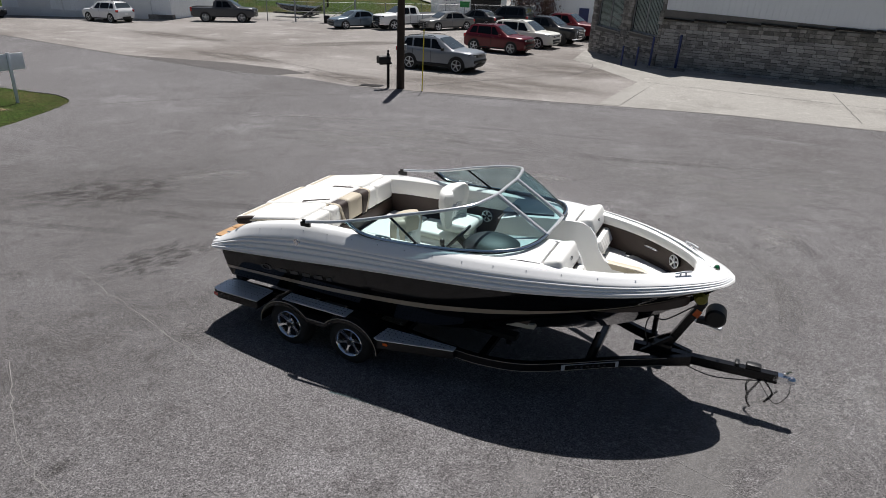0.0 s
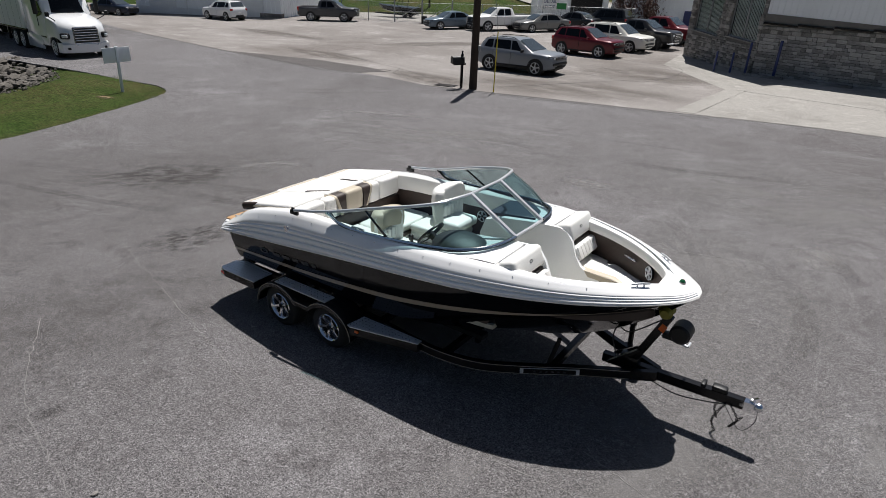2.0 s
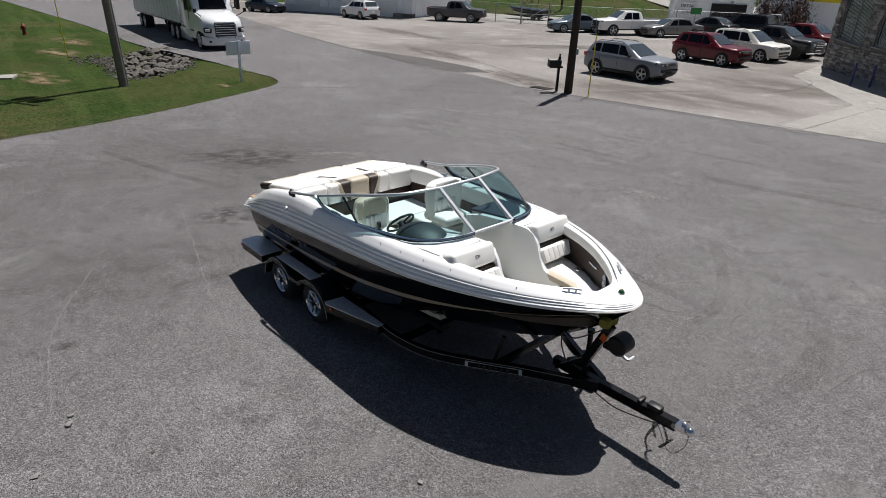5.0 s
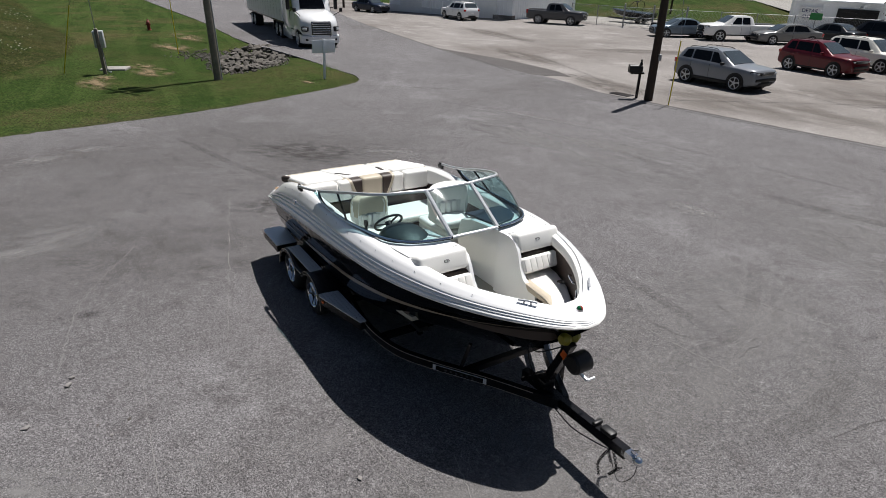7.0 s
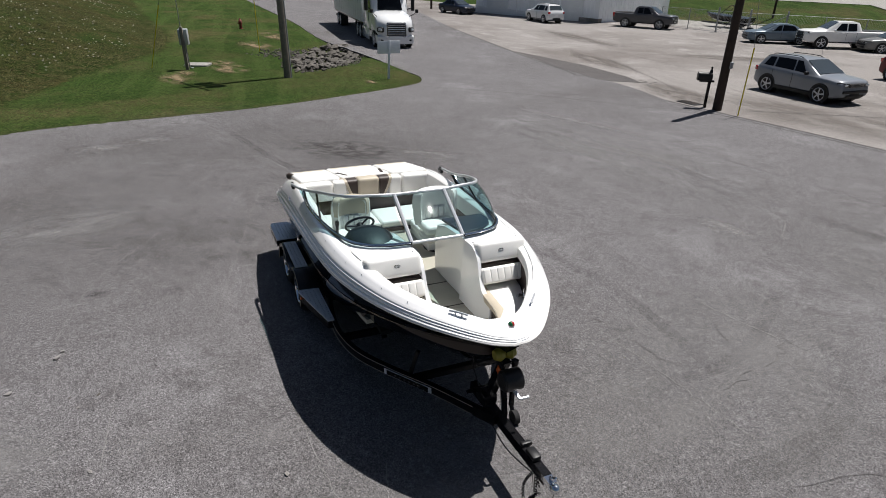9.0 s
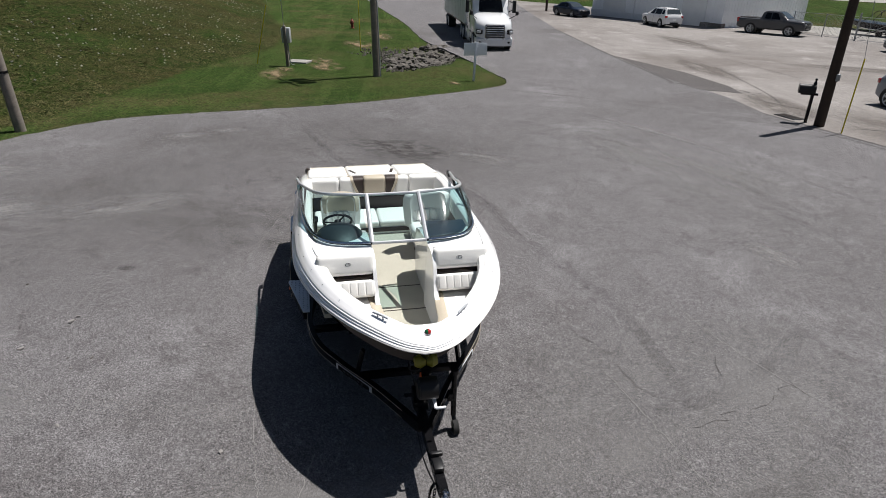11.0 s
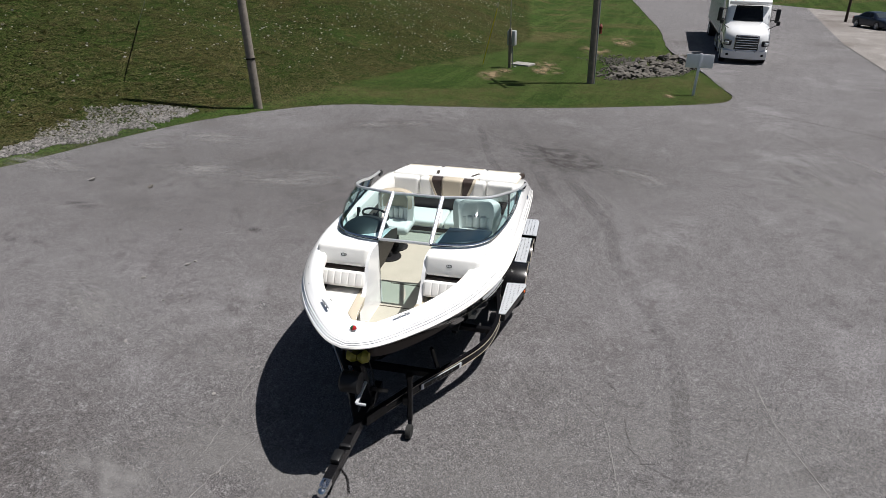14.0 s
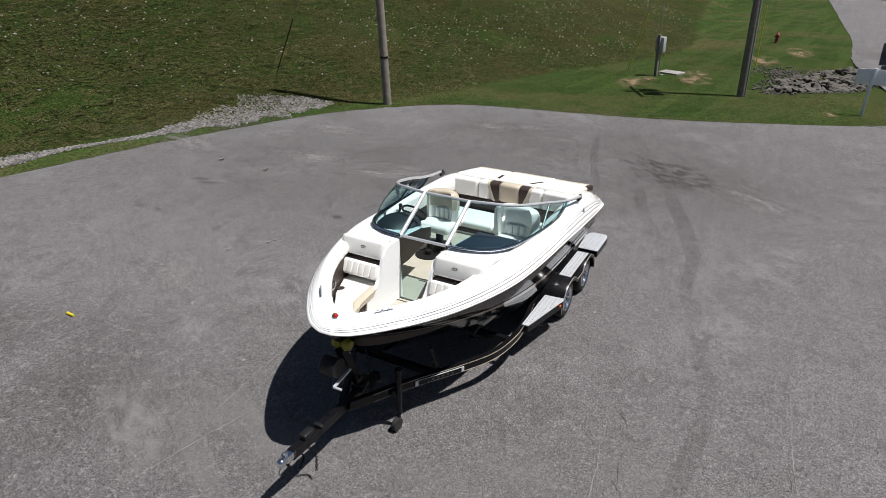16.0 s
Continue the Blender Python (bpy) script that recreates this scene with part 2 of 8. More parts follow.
ROCK = mat("grey_rock", (0.085, 0.076, 0.066), 0.9, vary=0.45, scale=4, fine=30, bump=0.8, bump_scale=14, per_piece=0.5)
GRAVEL = mat("pale_gravel", (0.165, 0.155, 0.148), 0.9, vary=0.55, scale=6, fine=40, bump=0.5, bump_scale=30, island=0.9)
PALE_STONE = mat("pale_limestone", (0.25, 0.24, 0.21), 0.9, vary=0.4, scale=6, fine=40, bump=0.4, bump_scale=30, island=0.7)
GALV = mat("galvanised_steel", (0.27, 0.28, 0.29), 0.5, 0.3, vary=0.2, scale=7)
WHITE_PAINT = mat("white_paint", (0.76, 0.77, 0.78), 0.4, vary=0.06, scale=1.5)
SIDING = mat("white_metal_siding", (0.86, 0.88, 0.9), 0.45, vary=0.08, scale=0.8)
GREY_SIDING = mat("grey_metal_siding", (0.82, 0.84, 0.87), 0.5, vary=0.06, scale=0.8)
STONE = mat("stacked_stone", (0.33, 0.315, 0.30), 0.9, vary=0.4, scale=2.5, fine=25, bump=0.8, bump_scale=20, per_piece=0.8)
MORTAR = mat("mortar", (0.16, 0.15, 0.14), 0.95, vary=0.2, bump=0.5)
DARK_GLASS = mat("dark_window_glass", (0.004, 0.005, 0.006), 0.03, vary=0.1, spec=0.25)
# Base colour lifted above the side glass to imitate the sky's reflection.
CAR_SCREEN = mat("sky_toned_car_glass", (0.035, 0.045, 0.05), 0.04, vary=0.2, scale=1.0, spec=1.0)
HEADLAMP = mat("clear_headlamp", (0.55, 0.58, 0.6), 0.08, 0.4, coat=1)
BLUE_PAINT = mat("blue_painted_steel", (0.02, 0.035, 0.14), 0.4, vary=0.15)
HYDRANT_RED = mat("faded_red_paint", (0.16, 0.022, 0.015), 0.6, vary=0.3, scale=9)
SIGN_PALE = mat("pale_aluminium_sign", (0.72, 0.75, 0.79), 0.45, 0.0, vary=0.06)
SIGN_GREY = mat("unpainted_sign_back", (0.46, 0.48, 0.50), 0.5, 0.3, vary=0.08)
TAR_OR_SHADOW = mat("tar_or_shadow_line", (0.068, 0.063, 0.062), 0.95, vary=0.3)
RIM = mat("silver_wheel_paint", (0.55, 0.56, 0.58), 0.3, 0.3, vary=0.05)
LEAF_RED = mat("dark_red_leaves", (0.075, 0.035, 0.025), 0.7, vary=0.5, scale=6)
LEAF_GREEN = mat("green_leaves", (0.05, 0.09, 0.02), 0.7, vary=0.5, scale=6)
WS_GLASS = glass("green_tinted_windscreen", (0.62, 0.79, 0.80), 0.035)


def stain_or_tint_mat(name, color, strength, scale=3.0, lo=0.38, hi=0.62):
    """A worn mark or tint with soft, broken edges: fades out from the middle of its own patch."""
    m = bpy.data.materials.new(name)
    m.use_nodes = True
    nt = m.node_tree
    p = nt.nodes["Principled BSDF"]
    p.inputs["Base Color"].default_value = (*color, 1)
    p.inputs["Roughness"].default_value = 0.95
    tc = nt.nodes.new("ShaderNodeTexCoord")
    ln = nt.nodes.new("ShaderNodeVectorMath")
    ln.operation = "LENGTH"
    nt.links.new(tc.outputs["Object"], ln.inputs[0])
    fall = nt.nodes.new("ShaderNodeMapRange")
    fall.interpolation_type = "SMOOTHSTEP"
    for k, v in zip(("From Min", "From Max", "To Min", "To Max"), (0.25, 1.0, 1.0, 0.0)):
        fall.inputs[k].default_value = v
    nt.links.new(ln.outputs["Value"], fall.inputs[0])
    n = nt.nodes.new("ShaderNodeTexNoise")
    n.inputs["Scale"].default_value, n.inputs["Detail"].default_value = scale, 7
    oi = nt.nodes.new("ShaderNodeObjectInfo")
    sh = nt.nodes.new("ShaderNodeVectorMath")
    nt.links.new(tc.outputs["Object"], sh.inputs[0])
    nt.links.new(oi.outputs["Location"], sh.inputs[1])
    nt.links.new(sh.outputs[0], n.inputs["Vector"])
    br = nt.nodes.new("ShaderNodeMapRange")
    for k, v in zip(("From Min", "From Max", "To Min", "To Max"), (lo, hi, 0.0, strength)):
        br.inputs[k].default_value = v
    nt.links.new(n.outputs["Fac"], br.inputs[0])
    mul = nt.nodes.new("ShaderNodeMath")
    mul.operation = "MULTIPLY"
    nt.links.new(fall.outputs[0], mul.inputs[0])
    nt.links.new(br.outputs[0], mul.inputs[1])
    tr = nt.nodes.new("ShaderNodeBsdfTransparent")
    mix = nt.nodes.new("ShaderNodeMixShader")
    nt.links.new(mul.outputs[0], mix.inputs[0])
    nt.links.new(tr.outputs[0], mix.inputs[1])
    nt.links.new(p.outputs[0], mix.inputs[2])
    nt.links.new(mix.outputs[0], nt.nodes["Material Output"].inputs[0])
    return m


PALE_STAIN = stain_or_tint_mat("pale_scuff", (0.22, 0.213, 0.21), 0.6, 3.2)
DARK_STAIN = stain_or_tint_mat("dark_stain", (0.045, 0.040, 0.038), 0.42, 7.0)
DRY_PATCH = stain_or_tint_mat("dry_grass_patch", (0.17, 0.125, 0.065), 0.95, 2.0)
TEXT_BLUE = mat("blue_lettering", (0.05, 0.16, 0.30), 0.5)
SHOP_BLUE = mat("dark_blue_lettering", (0.015, 0.03, 0.12), 0.5)
BOARD_WHITE = mat("white_sign_board", (0.8, 0.8, 0.8), 0.4, vary=0.03)
BOARD_GREEN = mat("green_sign_board", (0.02, 0.2, 0.05), 0.4)
BOARD_YELLOW = mat("yellow_sign_board", (0.75, 0.62, 0.02), 0.4)


# ---- mesh helpers ----
def finish(name, me, material, parent=None, label=""):
    if material:
        me.materials.append(material)
    ob = new(name, me)
    if parent:
        ob.parent = parent
    if label:
        ob["label"] = label
    return ob


def part(name, bm, material, parent=None, label="", smooth=35):
    """Links a bmesh as one mesh object under a thing or under a part."""
    bmesh.ops.recalc_face_normals(bm, faces=bm.faces)
    me = bpy.data.meshes.new(name)
    bm.to_mesh(me)
    bm.free()
    if smooth:
        me.polygons.foreach_set("use_smooth", [True] * len(me.polygons))
        me.set_sharp_from_angle(angle=radians(smooth))
    return finish(name, me, material, parent, label)


def box(bm, c, s, bevel=0.0, seg=2, m=None):
    r = bmesh.ops.create_cube(bm, size=1.0)
    vs = r["verts"]
    bmesh.ops.scale(bm, vec=s, verts=vs)
    if bevel:
        es = list({e for v in vs for e in v.link_edges})
        rb = bmesh.ops.bevel(bm, geom=es, offset=bevel, segments=seg, affect="EDGES", profile=0.5)
        vs = list({v for f in rb["faces"] for v in f.verts} | {v for v in vs if v.is_valid})
    if m is not None:
        bmesh.ops.transform(bm, matrix=m, verts=vs)
    bmesh.ops.translate(bm, vec=c, verts=vs)
    return bm


def cyl(bm, a, b, r0, r1=None, seg=14, caps=True):
    a, b = Vector(a), Vector(b)
    d = b - a
    r = bmesh.ops.create_cone(bm, cap_ends=caps, segments=seg, radius1=r0, radius2=r0 if r1 is None else r1, depth=d.length)
    q = d.to_track_quat("Z", "Y").to_matrix().to_4x4()
    bmesh.ops.transform(bm, matrix=Matrix.Translation((a + b) / 2) @ q, verts=r["verts"])
    return bm


def loft(bm, rings, close=False, cap0=False, cap1=False):
    """Skins rings of equal length."""
    vs = [[bm.verts.new(p) for p in ring] for ring in rings]
    n = len(rings[0])
    for a, b in zip(vs, vs[1:]):
        for i in range(n if close else n - 1):
            j = (i + 1) % n
            quad = [a[i], a[j], b[j], b[i]]
            pts = []
            for v in quad:
                if not any((v.co - w.co).length < 1e-6 for w in pts):
                    pts.append(v)
            if len(pts) > 2:
                bm.faces.new(pts)
    if cap0:
        bm.faces.new(vs[0])
    if cap1:
        bm.faces.new(vs[-1])
    return bm


def tube(bm, pts, r, seg=8, flat=1.0):
    """A round bar along points."""
    pts = [Vector(p) for p in pts]
    rings = []
    for i, p in enumerate(pts):
        d = (pts[min(i + 1, len(pts) - 1)] - pts[max(i - 1, 0)]).normalized()
        side = d.cross(Vector((0, 0, 1)))
        side = side.normalized() if side.length > 1e-3 else Vector((1, 0, 0))
        up = side.cross(d).normalized()
        rings.append([p + (side * math.cos(a) + up * math.sin(a) * flat) * r for a in [2 * math.pi * k / seg for k in range(seg)]])
    return loft(bm, rings, close=True, cap0=True, cap1=True)


def prism(bm, poly, z0, z1, bevel=0.0):
    """A flat outline (x, y), upright between two heights."""
    a = [bm.verts.new((x, y, z0)) for x, y in poly]
    b = [bm.verts.new((x, y, z1)) for x, y in poly]
    n = len(poly)
    fs = [bm.faces.new(a[::-1]), bm.faces.new(b)]
    for i in range(n):
        fs.append(bm.faces.new([a[i], a[(i + 1) % n], b[(i + 1) % n], b[i]]))
    if bevel:
        es = list(fs[1].edges)
        bmesh.ops.bevel(bm, geom=es, offset=bevel, segments=3, affect="EDGES", profile=0.5)
    return bm


def smooth_path(pts, n=6):
    """A rounded line through points (Catmull-Rom)."""
    P = [Vector(p) for p in pts]
    P = [P[0] * 2 - P[1]] + P + [P[-1] * 2 - P[-2]]
    out = []
    for i in range(1, len(P) - 2):
        for k in range(n):
            t = k / n
            a, b, c, d = P[i - 1], P[i], P[i + 1], P[i + 2]
            out.append(0.5 * (2 * b + (c - a) * t + (2 * a - 5 * b + 4 * c - d) * t * t + (3 * b - a - 3 * c + d) * t ** 3))
    out.append(P[-2])
    return out


def table(*pairs):
    """A smooth function of x through pairs."""
    path = smooth_path([(x, y, 0) for x, y in pairs], 12)
    xs, ys = [p.x for p in path], [p.y for p in path]
    return lambda x: float(np.interp(x, xs, ys))


def thing(name, m, label, category, group="", kind=""):
    e = new(name)
    e.matrix_world = m
    return tagged(e, label, category, group, kind)


def lettering(name, text, size, m, material, parent, depth=0.01):
    cu = bpy.data.curves.new(name, "FONT")
    cu.body, cu.size, cu.extrude, cu.align_x = text, size, depth, "CENTER"
    tmp = bpy.data.objects.new(name, cu)
    scene.collection.objects.link(tmp)
    me = bpy.data.meshes.new_from_object(tmp.evaluated_get(bpy.context.evaluated_depsgraph_get()))
    bpy.data.objects.remove(tmp)
    ob = finish(name, me, material, parent)
    ob.matrix_local = m
    return ob


# ---- ground, hill, road and lot ----
HILL_FOOT = [(-2.0, -14.0), (-7.4, -6.9), (-11.5, -3.6), (-15.5, 2.6), (-16.9, 4.45), (-19.3, 6.4), (-22.1, 9.05), (-24.8, 12.15), (-27.2, 15.4), (-32.5, 19.3), (-46.0, 25.5), (-80.0, 42.0), (-140.0, 72.0)]


def hill(x, y):
    """Height of the bank over the sloping lot: rises to the west of its foot."""
    best, side = 1e9, 1
    for (ax, ay), (bx, by) in zip(HILL_FOOT, HILL_FOOT[1:]):
        dx, dy = bx - ax, by - ay
        t = max(0, min(1, ((x - ax) * dx + (y - ay) * dy) / (dx * dx + dy * dy)))
        d = math.hypot(x - ax - t * dx, y - ay - t * dy)
        if d < best:
            best, side = d, dx * (y - ay) - dy * (x - ax)
    if side < 0:
        return 0.0
    d = best
    h = 0.3 * (math.sqrt(d * d + 1.0) - 1.0) if d < 40 else 11.7 + (d - 40) * 0.12
    return h + 0.12 * min(d, 3) / 3 * noise.noise((x * 0.35, y * 0.35, 0)) + 0.25 * min(d, 6) / 6 * noise.noise((x * 0.11, y * 0.11, 4))


def swale(x, y):
    """The rock-filled ditch running down beside the road and the mound in front of it."""
    u = (x + 23.4) * -0.68 + (y - 24.4) * 0.73
    v = (x + 23.4) * 0.73 + (y - 24.4) * 0.68
    d = (u / 4.4) ** 2 + (v / 1.5) ** 2
    m = ((x + 18.8) / 1.8) ** 2 + ((y - 21.9) / 1.8) ** 2
    return -0.6 * math.exp(-d) + 0.22 * math.exp(-m)


def terrain(x, y):
    z = gz(max(-160, min(160, x)), max(-80, min(130, y)))
    h = hill(x, y)
    y0 = 74 if x < -8 else 74 + min(16, (x + 8) * 2.0)
    bank = 0.14 * max(0, min(y, 130) - y0)
    return z - 0.02 + h + swale(x, y) + bank


ROUGH_FOOT = [(-2.0, -13.0), (-6.4, -6.4), (-10.5, -3.2), (-13.6, -0.2), (-15.2, 2.2), (-16.2, 4.2), (-18.4, 6.2), (-21.4, 8.7), (-24.4, 11.6), (-27.6, 15.2), (-31.2, 18.9), (-38.0, 22.5), (-60.0, 30.0), (-140.0, 60.0)]


def bank_mask(x, y):
    """1 on the rough, unmown bank, 0 on the lawn, with a soft step between."""
    best, side = 1e9, 1
    for (ax, ay), (bx, by) in zip(ROUGH_FOOT, ROUGH_FOOT[1:]):
        dx, dy = bx - ax, by - ay
        t = max(0, min(1, ((x - ax) * dx + (y - ay) * dy) / (dx * dx + dy * dy)))
        d = math.hypot(x - ax - t * dx, y - ay - t * dy)
        if d < best:
            best, side = d, dx * (y - ay) - dy * (x - ax)
    return max(0.0, min(1.0, 0.5 + (best if side > 0 else -best) / 1.3))


def sheet(name, xs, ys, fn, material, keep=None):
    nx, ny = len(xs), len(ys)
    verts = [(x, y, fn(x, y)) for y in ys for x in xs]
    faces = []
    for j in range(ny - 1):
        for i in range(nx - 1):
            if keep is None or keep((xs[i] + xs[i + 1]) / 2, (ys[j] + ys[j + 1]) / 2):
                a = j * nx + i
                faces.append((a, a + 1, a + nx + 1, a + nx))
    me = bpy.data.meshes.new(name)
    me.from_pydata(verts, [], faces)
    me.polygons.foreach_set("use_smooth", [True] * len(faces))
    return finish(name, me, material)


gxs = [-2500, -900, -400, -220] + [-160 + 4 * i for i in range(20)] + [-80 + 0.8 * i for i in range(96)] + [-3, 0, 10, 25, 45, 70, 110, 160, 220, 400, 900, 2500]
gys = [-2500, -900, -300, -120, -60, -40, -28] + [-20 + 0.8 * i for i in range(75)] + [40.5 + 1.7 * i for i in range(40)] + [112, 125, 145, 180, 240, 400, 900, 2500]
ground = sheet("ground", gxs, gys, terrain, TURF)
tagged(ground, "mown green grass with dry patches round the lot", "grass", kind="structure")
mask = ground.data.attributes.new("rough", "FLOAT", "POINT")
mask.data.foreach_set("value", [bank_mask(v.co.x, v.co.y) for v in ground.data.vertices])


def flat(name, outline, h, material, label, category="pavement", thick=0.05):
    """A paved slab on the sloping lot."""
    bm = bmesh.new()
    top = [bm.verts.new((x, y, gz(x, y) + h)) for x, y in outline]
    low = [bm.verts.new((x, y, gz(x, y) + h - thick)) for x, y in outline]
    bm.faces.new(top)
    n = len(outline)
    for i in range(n):
        bm.faces.new([top[i], low[i], low[(i + 1) % n], top[(i + 1) % n]])
    bmesh.ops.triangulate(bm, faces=bm.faces)
    ob = part(name, bm, material, smooth=0)
    return tagged(ob, label, category, kind="structure")


def wobble(pts, amp=0.06, n=5, seed=0):
    """Breaks a line up into uneven short pieces."""
    out = []
    for i, p in enumerate(smooth_path([(x, y, 0) for x, y in pts], n)):
        out.append((p.x + amp * noise.noise((i * 0.9, seed, 0)), p.y + amp * noise.noise((i * 0.9, seed, 7))))
    return out


GRASS_EDGE = wobble([(-3.0, -6.2), (-5.6, -4.5), (-8.7, -2.4), (-11.5, -0.1), (-13.75, 2.2), (-15.2, 5.0), (-15.6, 6.9), (-15.2, 9.0), (-14.7, 10.8), (-14.1, 13.2), (-13.75, 15.8), (-13.6, 19.5), (-13.7, 21.6), (-14.1, 22.6), (-15.1, 23.5)], 0.12, 8)
ROAD_CURB = wobble([(-15.1, 23.5), (-17.5, 24.4), (-20.0, 25.5), (-25.0, 27.4), (-30.8, 29.6), (-42.0, 35.5), (-58.0, 43.0), (-75.0, 51.0), (-120.0, 72.0)], 0.12, 8, 3)
LOT_EDGE = [(-120.0, 112.0), (-78.0, 80.0), (-31.1, 43.9), (-18.0, 35.0), (-11.5, 30.9), (-8.3, 29.5), (-6.5, 28.6), (-4.35, 27.05), (-1.25, 26.1), (1.4, 25.35), (4.2, 24.5), (6.0, 24.0), (10.4, 22.7), (14.7, 20.65), (30.0, 14.4), (60.0, 2.0)]
road = flat("road", GRASS_EDGE + ROAD_CURB[1:] + LOT_EDGE + [(60.0, -60.0), (-3.0, -60.0)], 0.012, ASPHALT, "worn grey asphalt with pale scuffs and cracks", "road")
lot = flat("pavement_lot", LOT_EDGE[1:-1] + [(30.0, 40.0), (30.0, 62.0), (-6.0, 60.5), (-12.0, 62.5), (-26.0, 66.5), (-80.0, 84.0)], 0.008, CONCRETE, "old stained concrete parking lot", "pavement")
strip = flat("pavement_strip", [(5.8, 24.3), (6.55, 24.05), (9.7, 29.9), (8.87, 30.0)], 0.016, PALE_CONCRETE, "pale new concrete strip across the lot", "pavement")
apron = flat("pavement_apron", [(6.55, 23.95), (10.4, 22.8), (14.7, 20.75), (30.0, 14.5), (32.0, 22.0), (11.4, 35.9), (9.0, 43.5), (7.2, 38.0), (8.87, 30.0), (9.7, 29.9)], 0.012, PALE_CONCRETE, "pale concrete apron along the stone building", "pavement")
gravel_lot = flat("pavement_gravel", [(-25.5, 66.4), (-12.0, 62.4), (-5.0, 60.4), (2.0, 61.5), (14.0, 62.4), (14.0, 72.0), (-25.0, 74.0)], 0.006, PALE_CONCRETE, "pale gravel yard behind the chain-link fence", "pavement")
far_road = sheet("road_far", [-120 + 8 * i for i in range(32)], [88, 91, 94, 97], lambda x, y: terrain(x, y) + 0.04, PALE_CONCRETE)
tagged(far_road, "pale road on the grass bank far behind", "road", kind="structure")


def crack(pts, width, name="crack", material=TAR_OR_SHADOW, seed=0, amp=0.08, parent=None, h=0.018):
    """A thin dark seam, or a painted wire shadow, on the paving."""
    p = wobble(pts, amp, 14, seed)
    bm = bmesh.new()
    rows = []
    for i, (x, y) in enumerate(p):
        a, b = p[max(0, i - 1)], p[min(len(p) - 1, i + 1)]
        d = Vector((b[0] - a[0], b[1] - a[1])).normalized()
        w = width * (0.45 + 0.8 * abs(noise.noise((i * 0.37, seed, 2)))) / 2
        rows.append([(x - d.y * w, y + d.x * w, gz(x, y) + h), (x + d.y * w, y - d.x * w, gz(x, y) + h)])
    loft(bm, rows)
    return part(name, bm, material, parent or road, smooth=0)


# Straight dark line painted on the road for an overhead wire's shadow.
crack([(-13.8, 21.2), (-9.5, 23.4), (-3.6, 25.2)], 0.09, seed=1, amp=0.02)
crack([(-31.0, 43.8), (-18.0, 34.9), (-11.5, 30.7), (-10.2, 29.7)], 0.28, "seam", seed=2, amp=0.05)
crack([(-4.3, 26.95), (-1.25, 26.0), (1.4, 25.25), (4.2, 24.4), (6.0, 23.9)], 0.2, "seam", seed=3, amp=0.05)
crack([(-3.2, 26.2), (-0.8, 25.55), (2.0, 24.75), (4.6, 23.95), (7.0, 23.2)], 0.09, "seam", seed=5, amp=0.06)
crack([(6.3, 23.85), (10.4, 22.6), (14.7, 20.55), (24, 16.75)], 0.14, "seam", seed=4, amp=0.04)
for k, line in enumerate([
        [(3.5, 13.6), (5.0, 14.4), (6.6, 13.4), (8.4, 13.9)], [(0.6, 17.4), (3.0, 16.2), (4.2, 14.0), (6.2, 13.0)],
        [(6.5, 16.0), (9.0, 15.2), (11.0, 13.2)], [(4.4, 8.9), (4.7, 10.4), (4.2, 12.0)], [(4.1, 10.0), (3.3, 11.0), (1.9, 12.9), (1.2, 14.9)],
        [(-16.5, 27.0), (-13.0, 27.6), (-10.5, 26.5), (-8.0, 26.8)], [(2.0, 22.0), (5.0, 20.0), (9.0, 18.8), (13.0, 18.9)],
        [(-12.0, 20.2), (-9.6, 20.9), (-8.8, 19.2)], [(-6.5, 14.0), (-3.5, 15.2), (-1.0, 14.4)], [(5.2, 7.0), (6.0, 8.4), (7.4, 9.6)]]):
    crack(line, 0.011, seed=10 + k, amp=0.2)
lot_joints = [[(-7.6, 36.9), (-14.0, 40.5)], [(-4.9, 29.5), (-7.0, 31.8), (-12.2, 36.6)], [(-20, 40.0), (-9.0, 47.5), (2, 55)], [(-30, 52), (-18, 47), (-6.0, 43.0)],
              [(-3.4, 29.0), (-6.3, 29.6), (-6.6, 31.2)], [(2.2, 33.0), (5.5, 31.2), (7.9, 36.2), (4.8, 39.5)], [(-1.2, 27.4), (2.0, 29.6), (7.4, 33.0)], [(-6, 60), (-3.4, 48), (-1.5, 33.5)],
              [(9.3, 30.0), (15.0, 26.0), (24.0, 20.2)], [(14.6, 21.8), (17.0, 28.0)]]
for k, line in enumerate(lot_joints):
    crack(line, 0.05, "joint", seed=40 + k, amp=0.06, parent=lot)
crack([(-10.2, 29.75), (-8.3, 30.8), (-6.9, 30.6), (-8.3, 29.4)], 0.12, "patch_edge", seed=60, amp=0.05)


def blot(x, y, rx, ry, turn, material, parent, z=None, name="stain"):
    """A flat worn mark or tint laid just over the surface."""
    bm = bmesh.new()
    bmesh.ops.create_grid(bm, x_segments=6, y_segments=6, size=1.0)
    ob = part(name, bm, material, smooth=0)
    ob.matrix_world = slope_pose(x, y, turn, 0.016) @ Matrix.Diagonal((rx, ry, 1, 1)) if z is None else z
    m = ob.matrix_world.copy()
    ob.parent = parent
    ob.matrix_world = m
    return ob


